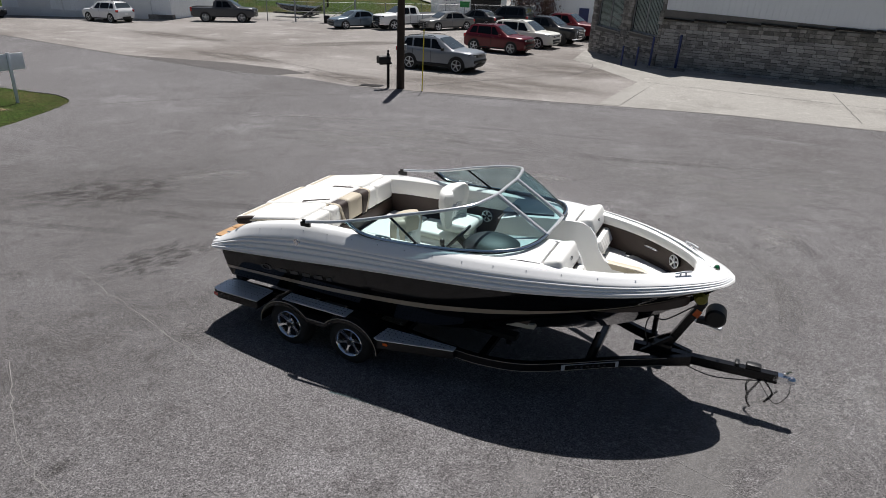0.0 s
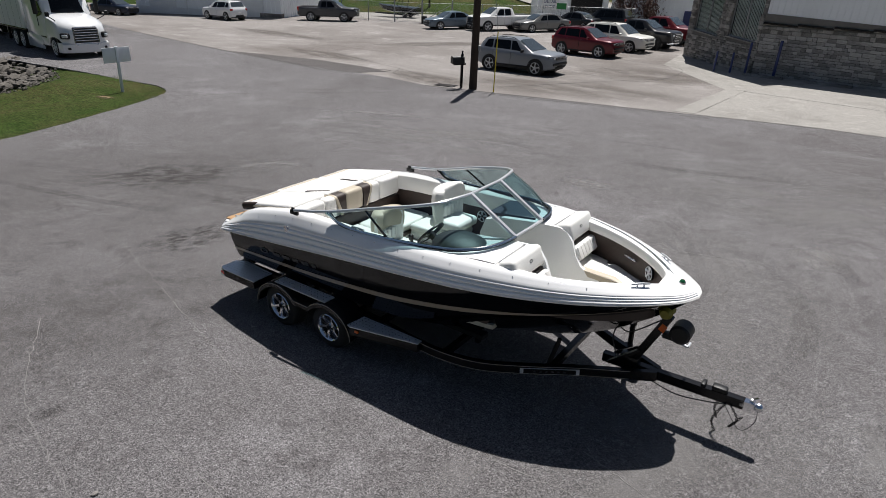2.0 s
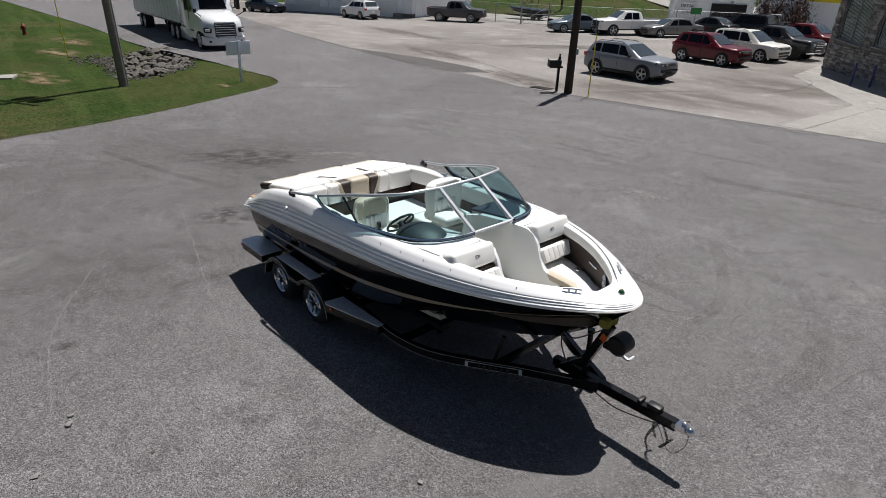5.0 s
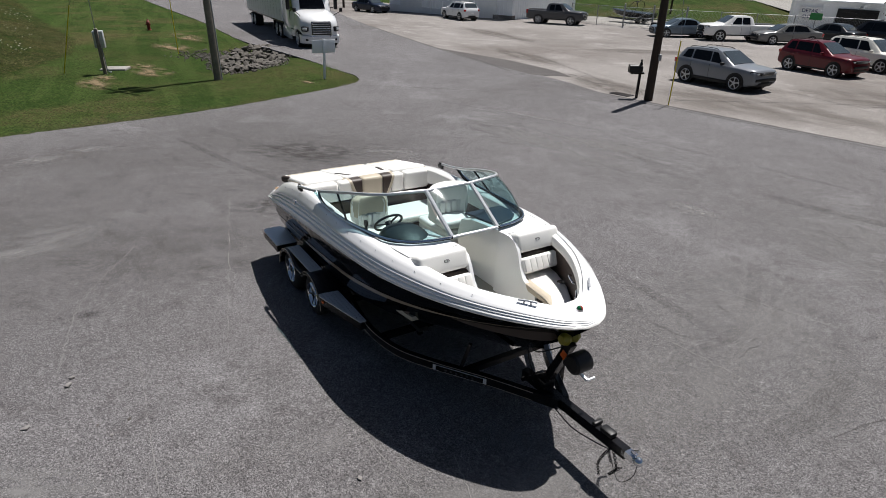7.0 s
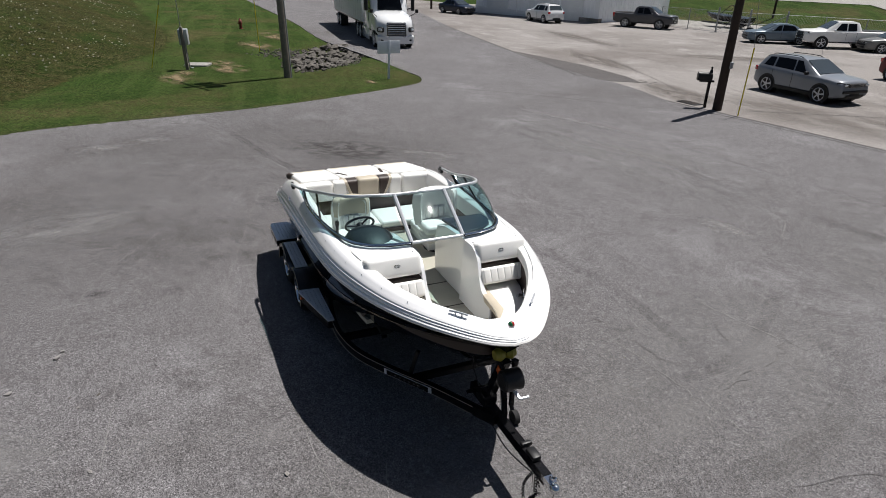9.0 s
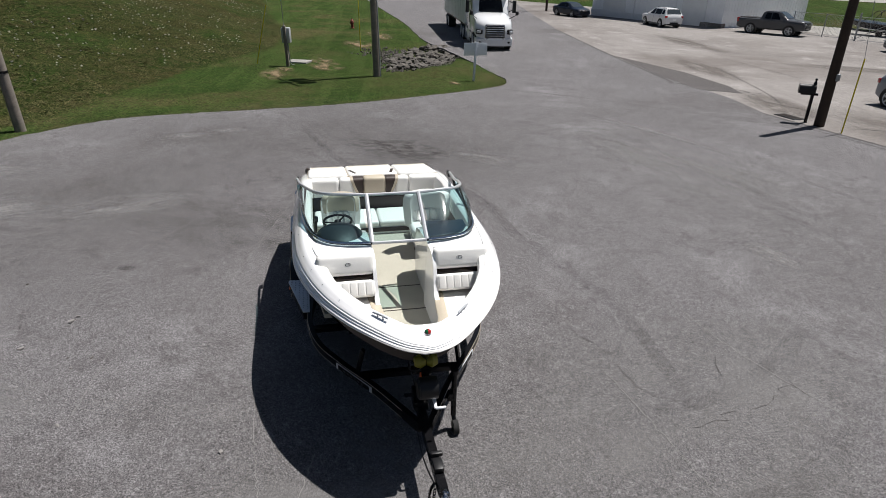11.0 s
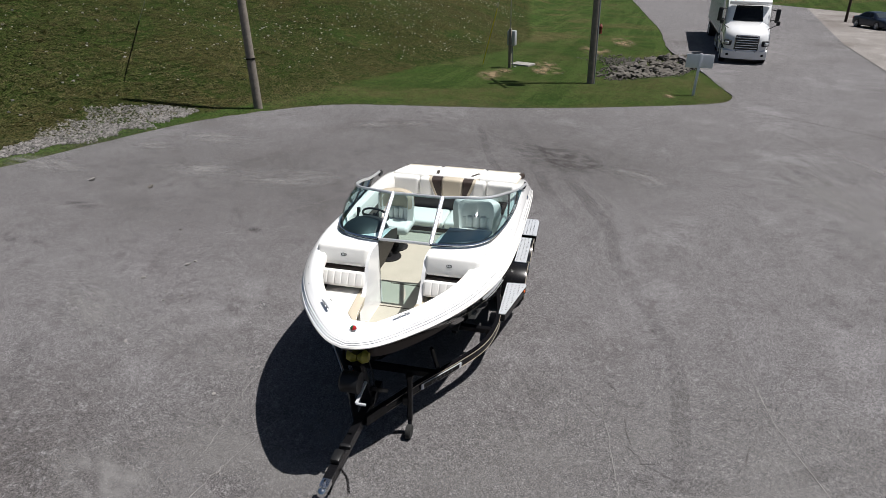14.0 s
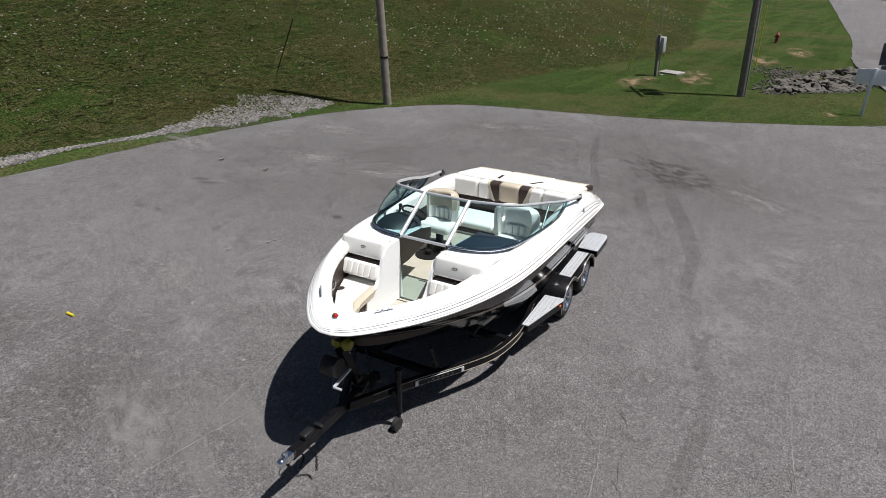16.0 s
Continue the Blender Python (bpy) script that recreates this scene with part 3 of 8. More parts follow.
STAINS_PALE = [(-12.25, 7.8, 1.1, 0.5, 70), (-11.3, 2.9, 1.6, 0.7, 60), (-10.7, 1.2, 0.9, 0.5, 50), (-8.1, 2.9, 1.5, 0.8, 70), (-7.0, 5.1, 1.8, 0.9, 80), (-5.6, 14.0, 1.4, 0.7, 20), (-9.2, -1.1, 1.8, 0.7, 55),
               (-0.62, 4.76, 0.16, 0.07, 20), (-0.5, 4.7, 0.07, 0.05, 60), (3.0, 3.4, 1.4, 0.6, 40), (6.5, 11.0, 1.1, 0.7, 70), (2.5, 14.5, 0.9, 0.5, -20), (-1.0, 2.2, 1.2, 0.6, 30), (5.5, 5.6, 1.2, 0.7, 75), (-12.2, 9.2, 0.8, 0.4, 60)]
STAINS_DARK = [(-6.0, 0.5, 0.36, 0.15, 80), (-5.75, 0.75, 0.3, 0.12, 70), (-4.08, -0.1, 0.28, 0.15, 60), (-3.85, 0.42, 0.2, 0.1, 60), (-3.74, 4.45, 0.25, 0.12, 60), (-7.5, 12.6, 2.4, 1.3, 20), 
               (-4.9, 9.3, 1.4, 0.8, 50)]
for x, y, rx, ry, a in STAINS_PALE:
    blot(x, y, rx, ry, a, PALE_STAIN, road)
for x, y, rx, ry, a in STAINS_DARK:
    blot(x, y, rx, ry, a, DARK_STAIN, road)
# Dark brown tint paints in the asphalt's weaker reflection from some views.
BACKSCATTER_TONE = stain_or_tint_mat("brown_backscatter_tone", (0.085, 0.078, 0.074), 0.22, 2.2, 0.2, 0.6)
# Broad paler tint laid over parts of the asphalt.
PALE_TONE = stain_or_tint_mat("pale_asphalt_tone", (0.20, 0.193, 0.19), 0.45, 2.4)
for k, (x, y, rx, ry, a, mm) in enumerate([(-9.0, 10.5, 10.0, 7.5, 75, BACKSCATTER_TONE), (-8.0, 2.0, 8.0, 5.5, 45, BACKSCATTER_TONE), (-4.5, 6.8, 3.0, 2.0, 30, BACKSCATTER_TONE),
                                          (4.2, 9.2, 4.2, 2.6, 75, PALE_TONE), (7.2, 14.5, 5.0, 3.0, -20, PALE_TONE), (3.2, 5.2, 2.6, 1.6, 50, PALE_TONE), (-1.5, 18.0, 6.0, 2.2, -15, PALE_TONE)]):
    blot(x, y, rx, ry, a, mm, road, slope_pose(x, y, a, 0.0132 + 0.0003 * k) @ Matrix.Diagonal((rx, ry, 1, 1)), "worn_area")
LOT_DIRT = stain_or_tint_mat("brown_lot_dirt", (0.13, 0.112, 0.10), 0.6, 2.6, 0.25, 0.6)
for k, (x, y, rx, ry, a) in enumerate([(1.8, 28.6, 6.6, 3.3, -18), (-4.6, 28.9, 3.6, 1.5, -38), (6.0, 33.5, 5.0, 3.5, -30), (-0.5, 33.0, 3.6, 2.2, -26), (-12.0, 35.5, 5.0, 1.3, -35), (-20.0, 46.0, 8.0, 1.6, -30), (-6.0, 44.0, 7.0, 1.8, 25)]):
    blot(x, y, rx, ry, a, LOT_DIRT, lot, slope_pose(x, y, a, 0.0098 + 0.0003 * k) @ Matrix.Diagonal((rx, ry, 1, 1)), "dirt_stain")
TRACK = stain_or_tint_mat("tyre_track", (0.05, 0.045, 0.043), 0.13, 3.5)
PALE_TRACK = stain_or_tint_mat("pale_track", (0.23, 0.22, 0.22), 0.38, 2.0)
for k, (line, mm) in enumerate([
        ([(-12.2, 11.5), (-8.3, 10.7), (-5.5, 10.4)], TRACK), ([(-9.0, 12.0), (-4.5, 11.2), (-2.0, 11.2), (1.6, 10.7)], TRACK), ([(-11.9, 12.6), (-6.5, 12.2), (-2.2, 11.6), (0.8, 10.8)], TRACK), ([(-5.0, 12.8), (-0.5, 10.9), (1.9, 10.5), (4.1, 9.3)], TRACK), ([(2.9, 2.8), (1.8, 2.0), (0.1, 1.6), (-1.9, 1.9)], TRACK), ([(4.6, 6.5), (5.6, 9.0), (5.4, 12.0)], TRACK), ([(3.6, 8.0), (4.3, 10.0), (4.0, 13.0)], TRACK),
        ([(1.2, 3.2), (2.9, 4.0), (4.9, 5.9), (5.2, 8.0)], PALE_TRACK), ([(-2.5, 19.0), (4.0, 16.5), (11.0, 15.5)], TRACK), ([(-10, 21), (-2, 20.4), (8, 17.6)], PALE_TRACK),
        ([(6.2, 7.5), (6.8, 10.5), (6.2, 14.0)], TRACK), ([(-0.5, 2.8), (0.6, 4.0), (1.4, 5.2)], PALE_TRACK)]):
    p = smooth_path([(x, y, 0) for x, y in line], 10)
    c = p[len(p) // 2]
    bm = bmesh.new()
    half = max((v - c).length for v in p)
    rows = []
    for i, v in enumerate(p):
        d = (p[min(i + 1, len(p) - 1)] - p[max(i - 1, 0)]).normalized()
        w = 0.11 + 0.03 * (k % 3)
        rows.append([Vector((v.x + s * d.y * w - c.x, v.y - s * d.x * w - c.y, 0)) / half for s in (-1, -0.5, 0, 0.5, 1)])
    loft(bm, rows)
    ob = part("tyre_track", bm, mm, smooth=0)
    f = slope_pose(c.x, c.y, 0, 0.015 + 0.0004 * k)
    ob.matrix_world = f @ Matrix.Diagonal((half, half, 1, 1))
    m = ob.matrix_world.copy()
    ob.parent = road
    ob.matrix_world = m
SCRATCH = mat("pale_scratch", (0.20, 0.192, 0.188), 0.95, vary=0.3, scale=4)
for k, line in enumerate([
        [(0.5, 8.8), (1.2, 8.2), (1.6, 7.6)], [(2.2, 5.1), (2.9, 4.5), (3.7, 3.9)], [(0.7, 5.0), (1.7, 4.6), (2.6, 4.3)], [(-6.5, 9.2), (-3.3, 6.6), (-1.6, 5.2)], [(-2.1, 4.2), (-1.0, 3.6), (0.1, 3.0)],
        [(3.3, 15.8), (3.5, 14.0), (2.8, 12.3)], [(2.5, 9.1), (4.0, 8.6), (5.1, 8.2)], [(-7.0, 4.0), (-5.2, 2.6), (-3.6, 1.9)], [(-5.4, 6.2), (-4.2, 4.6), (-2.6, 3.4)], [(1.8, 11.6), (3.6, 10.9), (5.6, 10.6)]]):
    crack(line, 0.012, "scratch", SCRATCH, 80 + k, 0.05)
for k, line in enumerate([[(2.0, 9.3), (2.8, 9.3), (3.5, 9.0), (4.2, 9.3)], [(0.8, 12.4), (1.9, 11.2), (2.2, 10.0)], [(8.5, 14.6), (9.6, 13.6), (9.4, 12.2)], [(5.6, 17.4), (7.2, 16.6), (8.4, 17.2)], [(-9.8, 8.0), (-8.2, 8.9), (-7.4, 10.4)]]):
    crack(line, 0.012, seed=100 + k, amp=0.26)
patch = flat("road_patch", [(-18.0, 35.1), (-11.5, 30.9), (-8.7, 29.4), (-7.0, 30.2), (-8.3, 31.4), (-12, 33.3)], 0.016, ROAD_ASPHALT, "darker asphalt patch where road meets lot", "road")

# ---- the boat ----
BOAT = slope_pose(-2.392, 8.502, -24.9)
boat = thing("motorboat", BOAT, "white bowrider motorboat with glossy black hull on a trailer", "boat")
half_beam = table((-0.35, 1.20), (0.0, 1.24), (1.0, 1.275), (2.2, 1.288), (3.2, 1.286), (4.0, 1.242), (4.6, 1.122), (5.1, 0.947), (5.5, 0.73), (5.8, 0.508), (6.0, 0.328), (6.12, 0.183), (6.2, 0.0))
sheer = table((-0.35, 1.10), (0.9, 1.235), (2.3, 1.38), (3.8, 1.50), (5.0, 1.57), (6.2, 1.61))
keel = table((-0.2, 0.42), (3.4, 0.42), (4.3, 0.46), (4.8, 0.60), (5.3, 0.84), (5.7, 1.12), (5.95, 1.33), (6.2, 1.57))
chine_w = table((-0.2, 1.10), (2.5, 1.12), (3.6, 1.02), (4.4, 0.80), (5.0, 0.52), (5.5, 0.26), (5.9, 0.07), (6.2, 0.0))
chine_z = table((-0.2, 0.66), (2.5, 0.69), (3.6, 0.78), (4.4, 0.92), (5.0, 1.05), (5.5, 1.20), (5.9, 1.38), (6.2, 1.58))
deck_top = table((-0.35, 1.19), (-0.05, 1.28), (0.12, 1.42), (0.4, 1.545), (0.8, 1.64), (1.3, 1.725), (2.0, 1.75), (2.6, 1.752), (3.4, 1.768), (4.2, 1.79), (5.0, 1.765), (5.7, 1.735), (6.2, 1.69))
inner_w = table((-0.35, 1.0), (0.2, 1.05), (1.2, 1.07), (1.8, 1.1), (3.2, 1.1), (4.0, 1.045), (4.37, 0.99), (4.8, 0.90), (5.15, 0.755), (5.4, 0.60), (5.6, 0.45), (5.75, 0.30), (5.83, 0.16), (5.87, 0.0))
STATIONS = [-0.1 + 0.18 * i for i in range(28)] + [4.95 + 0.1 * i for i in range(10)] + [5.92, 5.98, 6.04, 6.09, 6.13, 6.16, 6.18, 6.19]


def side_point(x, v):
    """A point of the starboard topside: v from the rail (0) to the chine (1)."""
    b, c, s, z = half_beam(x), chine_w(x), sheer(x), chine_z(x)
    y = b + (c - b) * (0.55 * v + 0.45 * v * v)
    return Vector((x, -y, s + (z - s) * v))


def hull_ring(x):
    right = [side_point(x, v) for v in (0, 0.15, 0.3, 0.45, 0.6, 0.75, 0.9, 1.0)]
    c, k, z = chine_w(x), keel(x), chine_z(x)
    low = [Vector((x, -c * u, z + (k - z) * (1 - u) ** 1.0 - 0.0)) for u in (0.93, 0.66, 0.33)]
    half = right + low
    return half + [Vector((x, 0, k))] + [Vector((p.x, -p.y, p.z)) for p in reversed(half)]


bm = bmesh.new()
loft(bm, [hull_ring(x) for x in STATIONS], cap0=True)
part("hull", bm, BLACK_GEL, boat, "glossy black hull")
for sgn, nm in ((1, "hull_stripe"), (-1, "hull_stripe")):
    for v0, v1 in ((0.60, 0.70),):
        bm = bmesh.new()
        rows = []
        for x in STATIONS[:-8]:
            f = min(1, max(0.25, (5.7 - x) / 1.6))
            lift = 0.13 * min(1, max(0, (x - 1.6) / 2.4))
            row = [side_point(x, v0 - lift), side_point(x, v0 - lift + (v1 - v0) * f)]
            rows.append([Vector((p.x, (p.y - 0.006) * sgn, p.z)) for p in row])
        loft(bm, rows)
        part(nm, bm, STRIPE, boat, "thin tan stripe along the hull")
# faded silver script on the topsides, as plain bars and an oval
for sgn in (1, -1):
    bm = bmesh.new()
    for x0, x1 in ((0.86, 1.0), (1.06, 1.2), (1.26, 1.38), (1.44, 1.58), (1.64, 1.72)):
        rows = []
        for k in range(3):
            x = x0 + (x1 - x0) * k / 2
            rows.append([side_point(x, 0.35), side_point(x, 0.44)])
        loft(bm, [[Vector((p.x, (p.y - 0.007) * sgn, p.z)) for p in r] for r in rows])
    part("lettering_bars", bm, SILVER_DECAL, boat, "silver bars where the maker's name stands")
    bm = bmesh.new()
    ring_in, ring_out = [], []
    for k in range(25):
        a = 2 * math.pi * k / 24
        for ring, r in ((ring_in, 0.6), (ring_out, 1.0)):
            p = side_point(0.66 + 0.09 * r * math.cos(a), 0.38 + 0.09 * r * math.sin(a))
            ring.append(Vector((p.x, (p.y - 0.007) * sgn, p.z)))
    loft(bm, [ring_in, ring_out])
    part("emblem", bm, SILVER_DECAL, boat)


def around(offset, height, inner=0.0):
    """A ring round the deck from the starboard quarter over the bow to the port quarter: offset inwards from the rail, or, with inner=1, on the cockpit's edge."""
    pts = []
    for x in [-0.28, -0.2] + STATIONS[1:]:
        if inner:
            xi = x if x < 4.2 else 4.2 + (x - 4.2) * (1.67 / 1.99)
            y = inner_w(xi) - offset
            pts.append((min(xi, 5.87 - offset), max(y, 0), height(x)))
        else:
            y = half_beam(x)
            fwd = max(0.0, (x - 5.0) / 1.19)
            pts.append((x - offset * fwd, max(y - offset, 0), height(x)))
    right = [Vector((x, -y, z)) for x, y, z in pts]
    return right + [Vector((p.x, -p.y, p.z)) for p in reversed(right[:-1])]


def rise(f):
    return lambda x: sheer(x) + (deck_top(x) - sheer(x)) * f


bm = bmesh.new()
prof = [(0.0, 0.0), (-0.03, 0.03), (-0.034, 0.12), (-0.026, 0.17), (-0.004, 0.2), (-0.006, 0.225), (-0.014, 0.25), (-0.016, 0.30), (-0.01, 0.34), (0.006, 0.37), (0.004, 0.39), (-0.002, 0.42), (-0.004, 0.46), (0.002, 0.49), (0.014, 0.515), (0.013, 0.535), (0.01, 0.56), (0.016, 0.62), (0.038, 0.70), (0.062, 0.83), (0.098, 0.95), (0.122, 0.985), (0.16, 1.0)]
rings = [around(o, rise(f)) for o, f in prof]
rings += [around(-0.015, rise(1.0), 1), around(0.0, lambda x: deck_top(x) - 0.02, 1), around(0.01, lambda x: deck_top(x) - 0.07, 1)]
loft(bm, rings)
part("deck", bm, WHITE_GEL, boat, "white moulded deck and gunwales", smooth=28)
bm = bmesh.new()
loft(bm, [around(-0.03, lambda x: sheer(x) - 0.018), around(-0.04, lambda x: sheer(x) + 0.0), around(-0.03, lambda x: sheer(x) + 0.016)])
part("rub_rail", bm, WHITE_VINYL, boat, "white rub rail")
bm = bmesh.new()
pad_deep = table((-0.5, 0.25), (3.6, 0.25), (4.2, 0.14), (6.3, 0.12))
loft(bm, [around(o, lambda x, f=f: deck_top(x) - 0.012 - pad_deep(x) * f, 1) for o, f in ((-0.01, -0.02), (0.03, 0.0), (0.06, 0.1), (0.075, 0.35), (0.08, 0.7), (0.07, 0.95), (0.03, 1.0))])
part("coaming_pad", bm, WHITE_VINYL, boat, "white padded coaming")
bm = bmesh.new()
loft(bm, [around(0.045, lambda x: deck_top(x) - 0.1, 1), around(0.05, lambda x: 0.98 if x < 4.4 else 1.26, 1)])
part("side_lining", bm, BROWN_VINYL, boat, "dark brown side lining")
bm = bmesh.new()
side_edge = [(x, -(inner_w(x) - 0.05) if x < 4.3 else -0.36) for x in [-0.1 + 0.2 * i for i in range(22)] + [4.29, 4.31, 4.6, 5.0]]
out = side_edge + [(x, -y) for x, y in reversed(side_edge)]
prism(bm, out, 0.93, 0.985)
part("cockpit_floor", bm, BEIGE_MAT, boat, "beige woven floor mat")
# stern: transom shelf and teak swim platform
bm = bmesh.new()
prism(bm, [(-0.36, -1.0), (-0.28, -1.17), (0.1, -1.19), (0.1, 1.19), (-0.28, 1.17), (-0.36, 1.0)], 1.08, 1.215, 0.03)
part("swim_platform", bm, WHITE_GEL, boat, "white swim platform")
for k in range(7):
    bm = bmesh.new()
    y = -0.96 + 0.32 * k
    box(bm, (-0.13, y, 1.225), (0.36, 0.305, 0.022), 0.006)
    part("teak_plank", bm, TEAK, boat, "teak-coloured deck plank")
bm = bmesh.new()
loft(bm, [[(0.06, -1.08, 1.2), (0.06, 1.08, 1.2)], [(0.07, -1.06, 1.36), (0.07, 1.06, 1.36)], [(0.14, -1.05, 1.42), (0.14, 1.05, 1.42)], [(1.2, -1.06, 1.58), (1.2, 1.06, 1.58)], [(1.3, -1.06, 1.0), (1.3, 1.06, 1.0)]])
part("engine_cover", bm, WHITE_GEL, boat, "white moulded engine cover")


def cushion(name, c, s, material, label="", r=0.05, rot=None, parent=None):
    bm = bmesh.new()
    box(bm, c, s, min(r, min(s) * 0.45), 4, rot)
    return part(name, bm, material, parent or boat, label, smooth=60)


# aft sunpads sloping down to the stern, with tan piping and brown inserts
PAD_TILT = Matrix.Rotation(radians(-10.0), 4, "Y")


def pad_z(x):
    return 1.545 + (x - 0.02) * math.tan(radians(10.0))


for y0, y1, x0 in ((-1.07, -0.42, 0.06), (-0.41, 0.41, 0.0), (0.42, 1.07, 0.06)):
    xm = (x0 + 1.12) / 2
    pad = cushion("sunpad", (xm, (y0 + y1) / 2, pad_z(xm) - 0.06), ((1.12 - x0) / 0.986, y1 - y0, 0.12), WHITE_VINYL, "white vinyl sunpad", 0.045, PAD_TILT)
    bm = bmesh.new()
    box(bm, (xm - 0.012, (y0 + y1) / 2, pad_z(xm - 0.012) - 0.05), ((1.13 - x0) / 0.986, y1 - y0 + 0.014, 0.035), 0.014, 2, PAD_TILT)
    part("piping", bm, TAN_VINYL, pad, "tan piping")
    bm = bmesh.new()
    box(bm, (x0 + 0.1, (y0 + y1) / 2, pad_z(x0 + 0.1) - 0.001), (0.09, y1 - y0 - 0.1, 0.008), 0.003, 1, PAD_TILT)
    part("tan_border", bm, TAN_VINYL, pad, "tan border along the stern edge")
for y0 in (-0.33, 0.33):
    cushion("brown_insert", (0.86, y0, pad_z(0.86)), (0.42, 0.05, 0.012), BROWN_VINYL, "brown insert", 0.005, PAD_TILT @ Matrix.Rotation(0.18 * (1 if y0 < 0 else -1), 4, "Z"))
for sgn in (1, -1):
    cushion("brown_insert", (0.34, 1.02 * sgn, pad_z(0.34) - 0.05), (0.5, 0.1, 0.1), BROWN_VINYL, "brown end insert", 0.035, PAD_TILT @ Matrix.Rotation(-0.22 * sgn, 4, "Z"))
# rear bench
for y0, y1, mm, lb in ((-1.04, -0.58, WHITE_VINYL, "white bench back"), (0.58, 1.04, WHITE_VINYL, "white bench back"), (-0.57, -0.35, WHITE_VINYL, "white bench back"), (0.35, 0.57, WHITE_VINYL, "white bench back")):
    cushion("backrest", (1.2, (y0 + y1) / 2, 1.55), (0.17, y1 - y0, 0.31), mm, lb, 0.05)
for sgn in (1, -1):
    for nm, mm, lb, top, low, lift in (("backrest_insert", BROWN_VINYL, "brown vinyl wedge", (0.185, 0.35), (0.185, 0.235), 0.004), ("backrest_edge", TAN_VINYL, "tan piping beside the wedge", (0.35, 0.40), (0.235, 0.275), 0.002)):
        bm = bmesh.new()
        rows = []
        for x, z, f in ((1.1, 1.68, 1.0), (1.12, 1.704 + lift, 1.0), (1.2, 1.71 + lift, 1.0), (1.26, 1.702 + lift, 1.0), (1.283 + lift, 1.675, 0.93), (1.289 + lift, 1.6, 0.72), (1.289 + lift, 1.45, 0.18), (1.283 + lift, 1.40, 0.0)):
            rows.append([Vector((x, (low[k] + (top[k] - low[k]) * f) * sgn, z)) for k in (0, 1)])
        loft(bm, rows)
        loft(bm, [[p - Vector((0.02, 0, 0.01)) for p in r] for r in rows])
        part(nm, bm, mm, boat, lb, smooth=60)
bm = bmesh.new()
box(bm, (1.24, 0, 1.28), (0.1, 2.04, 0.22), 0.02)
part("backrest_base", bm, BROWN_VINYL, boat, "brown panel under the backrests")
cushion("centre_backrest", (1.195, 0.0, 1.56), (0.2, 0.375, 0.325), TAN_VINYL, "tan centre backrest", 0.055)
for sgn in (1, -1):
    cushion("bench_seat", (1.62, 0.505 * sgn, 1.15), (0.62, 1.0, 0.11), WHITE_VINYL, "white bench cushion", 0.045)
cushion("bench_seat", (2.35, 0.72, 1.15), (0.8, 0.55, 0.11), WHITE_VINYL, "white bench cushion", 0.045)
bm = bmesh.new()
box(bm, (1.62, 0, 1.04), (0.6, 2.0, 0.12), 0.02)
box(bm, (2.35, 0.72, 1.04), (0.78, 0.52, 0.12), 0.02)
part("bench_base", bm, WHITE_GEL, boat, "white moulded bench base")
bm = bmesh.new()
box(bm, (1.925, 0, 1.06), (0.02, 1.9, 0.07), 0.005)
part("bench_band", bm, BROWN_VINYL, boat, "brown band under the bench")


def bucket_seat(x, y, facing, k0=1.0):
    """A padded helm seat: cushion, curved backrest with ribbed pad, pedestal."""
    seat = cushion("seat_cushion", (x, y, 1.36), (0.52, 0.54, 0.14), WHITE_VINYL, "white seat cushion", 0.06)
    bm = bmesh.new()
    rings = []
    for z, w, d in ((1.36, 0.26, 0.22), (1.5, 0.285, 0.25), (1.65, 0.29, 0.26), (1.78, 0.285, 0.25), (1.84, 0.265, 0.235)):
        ring = []
        for k in range(13):
            a = -1.35 + 2.7 * k / 12
            ring.append(Vector((x - facing * (d * math.cos(a) * 1.0 + 0.02), y + k0 * w * math.sin(a), z)))
        for k in range(13):
            a = 1.35 - 2.7 * k / 12
            ring.append(Vector((x - facing * (d * math.cos(a) * 0.5 - 0.02), y + k0 * w * 0.72 * math.sin(a), z - 0.015)))
        rings.append(ring)
    loft(bm, rings, close=True, cap0=True, cap1=True)
    back = part("seat_back", bm, WHITE_VINYL, boat, "white wrap-round seat back", smooth=60)
    for k in range(5):
        cushion("back_rib", (x - facing * 0.095, y + k0 * (-0.16 + 0.08 * k), 1.52), (0.07, 0.075 * k0, 0.19), WHITE_VINYL, "", 0.03, None, back)
    bm = bmesh.new()
    rings = []
    for z, w, d, g in ((1.62, 0.298, 0.27, 0.012), (1.72, 0.298, 0.27, 0.022), (1.80, 0.292, 0.262, 0.024), (1.85, 0.272, 0.245, 0.012), (1.872, 0.235, 0.215, -0.02)):
        ring = [Vector((x - facing * (d * math.cos(a) + 0.02), y + k0 * w * math.sin(a), z)) for a in [-1.3 + 2.6 * k / 12 for k in range(13)]]
        ring += [Vector((x - facing * (d * math.cos(a) * 0.5 - 0.02 - g), y + k0 * w * 0.74 * math.sin(a), z)) for a in [1.3 - 2.6 * k / 12 for k in range(13)]]
        rings.append(ring)
    loft(bm, rings, close=True, cap0=True, cap1=True)
    part("head_band", bm, TAN_VINYL if y < 0 else WHITE_VINYL, back, "tan padded top" if y < 0 else "white padded top", smooth=60)
    bm = bmesh.new()
    cyl(bm, (x, y, 0.98), (x, y, 1.3), 0.06, seg=16)
    cyl(bm, (x, y, 0.98), (x, y, 1.0), 0.2, seg=20)
    part("pedestal", bm, BLACK_PLASTIC, boat, "black seat pedestal")


bucket_seat(2.55, -0.62, 1)
bucket_seat(2.62, 0.64, 1, 1.25)

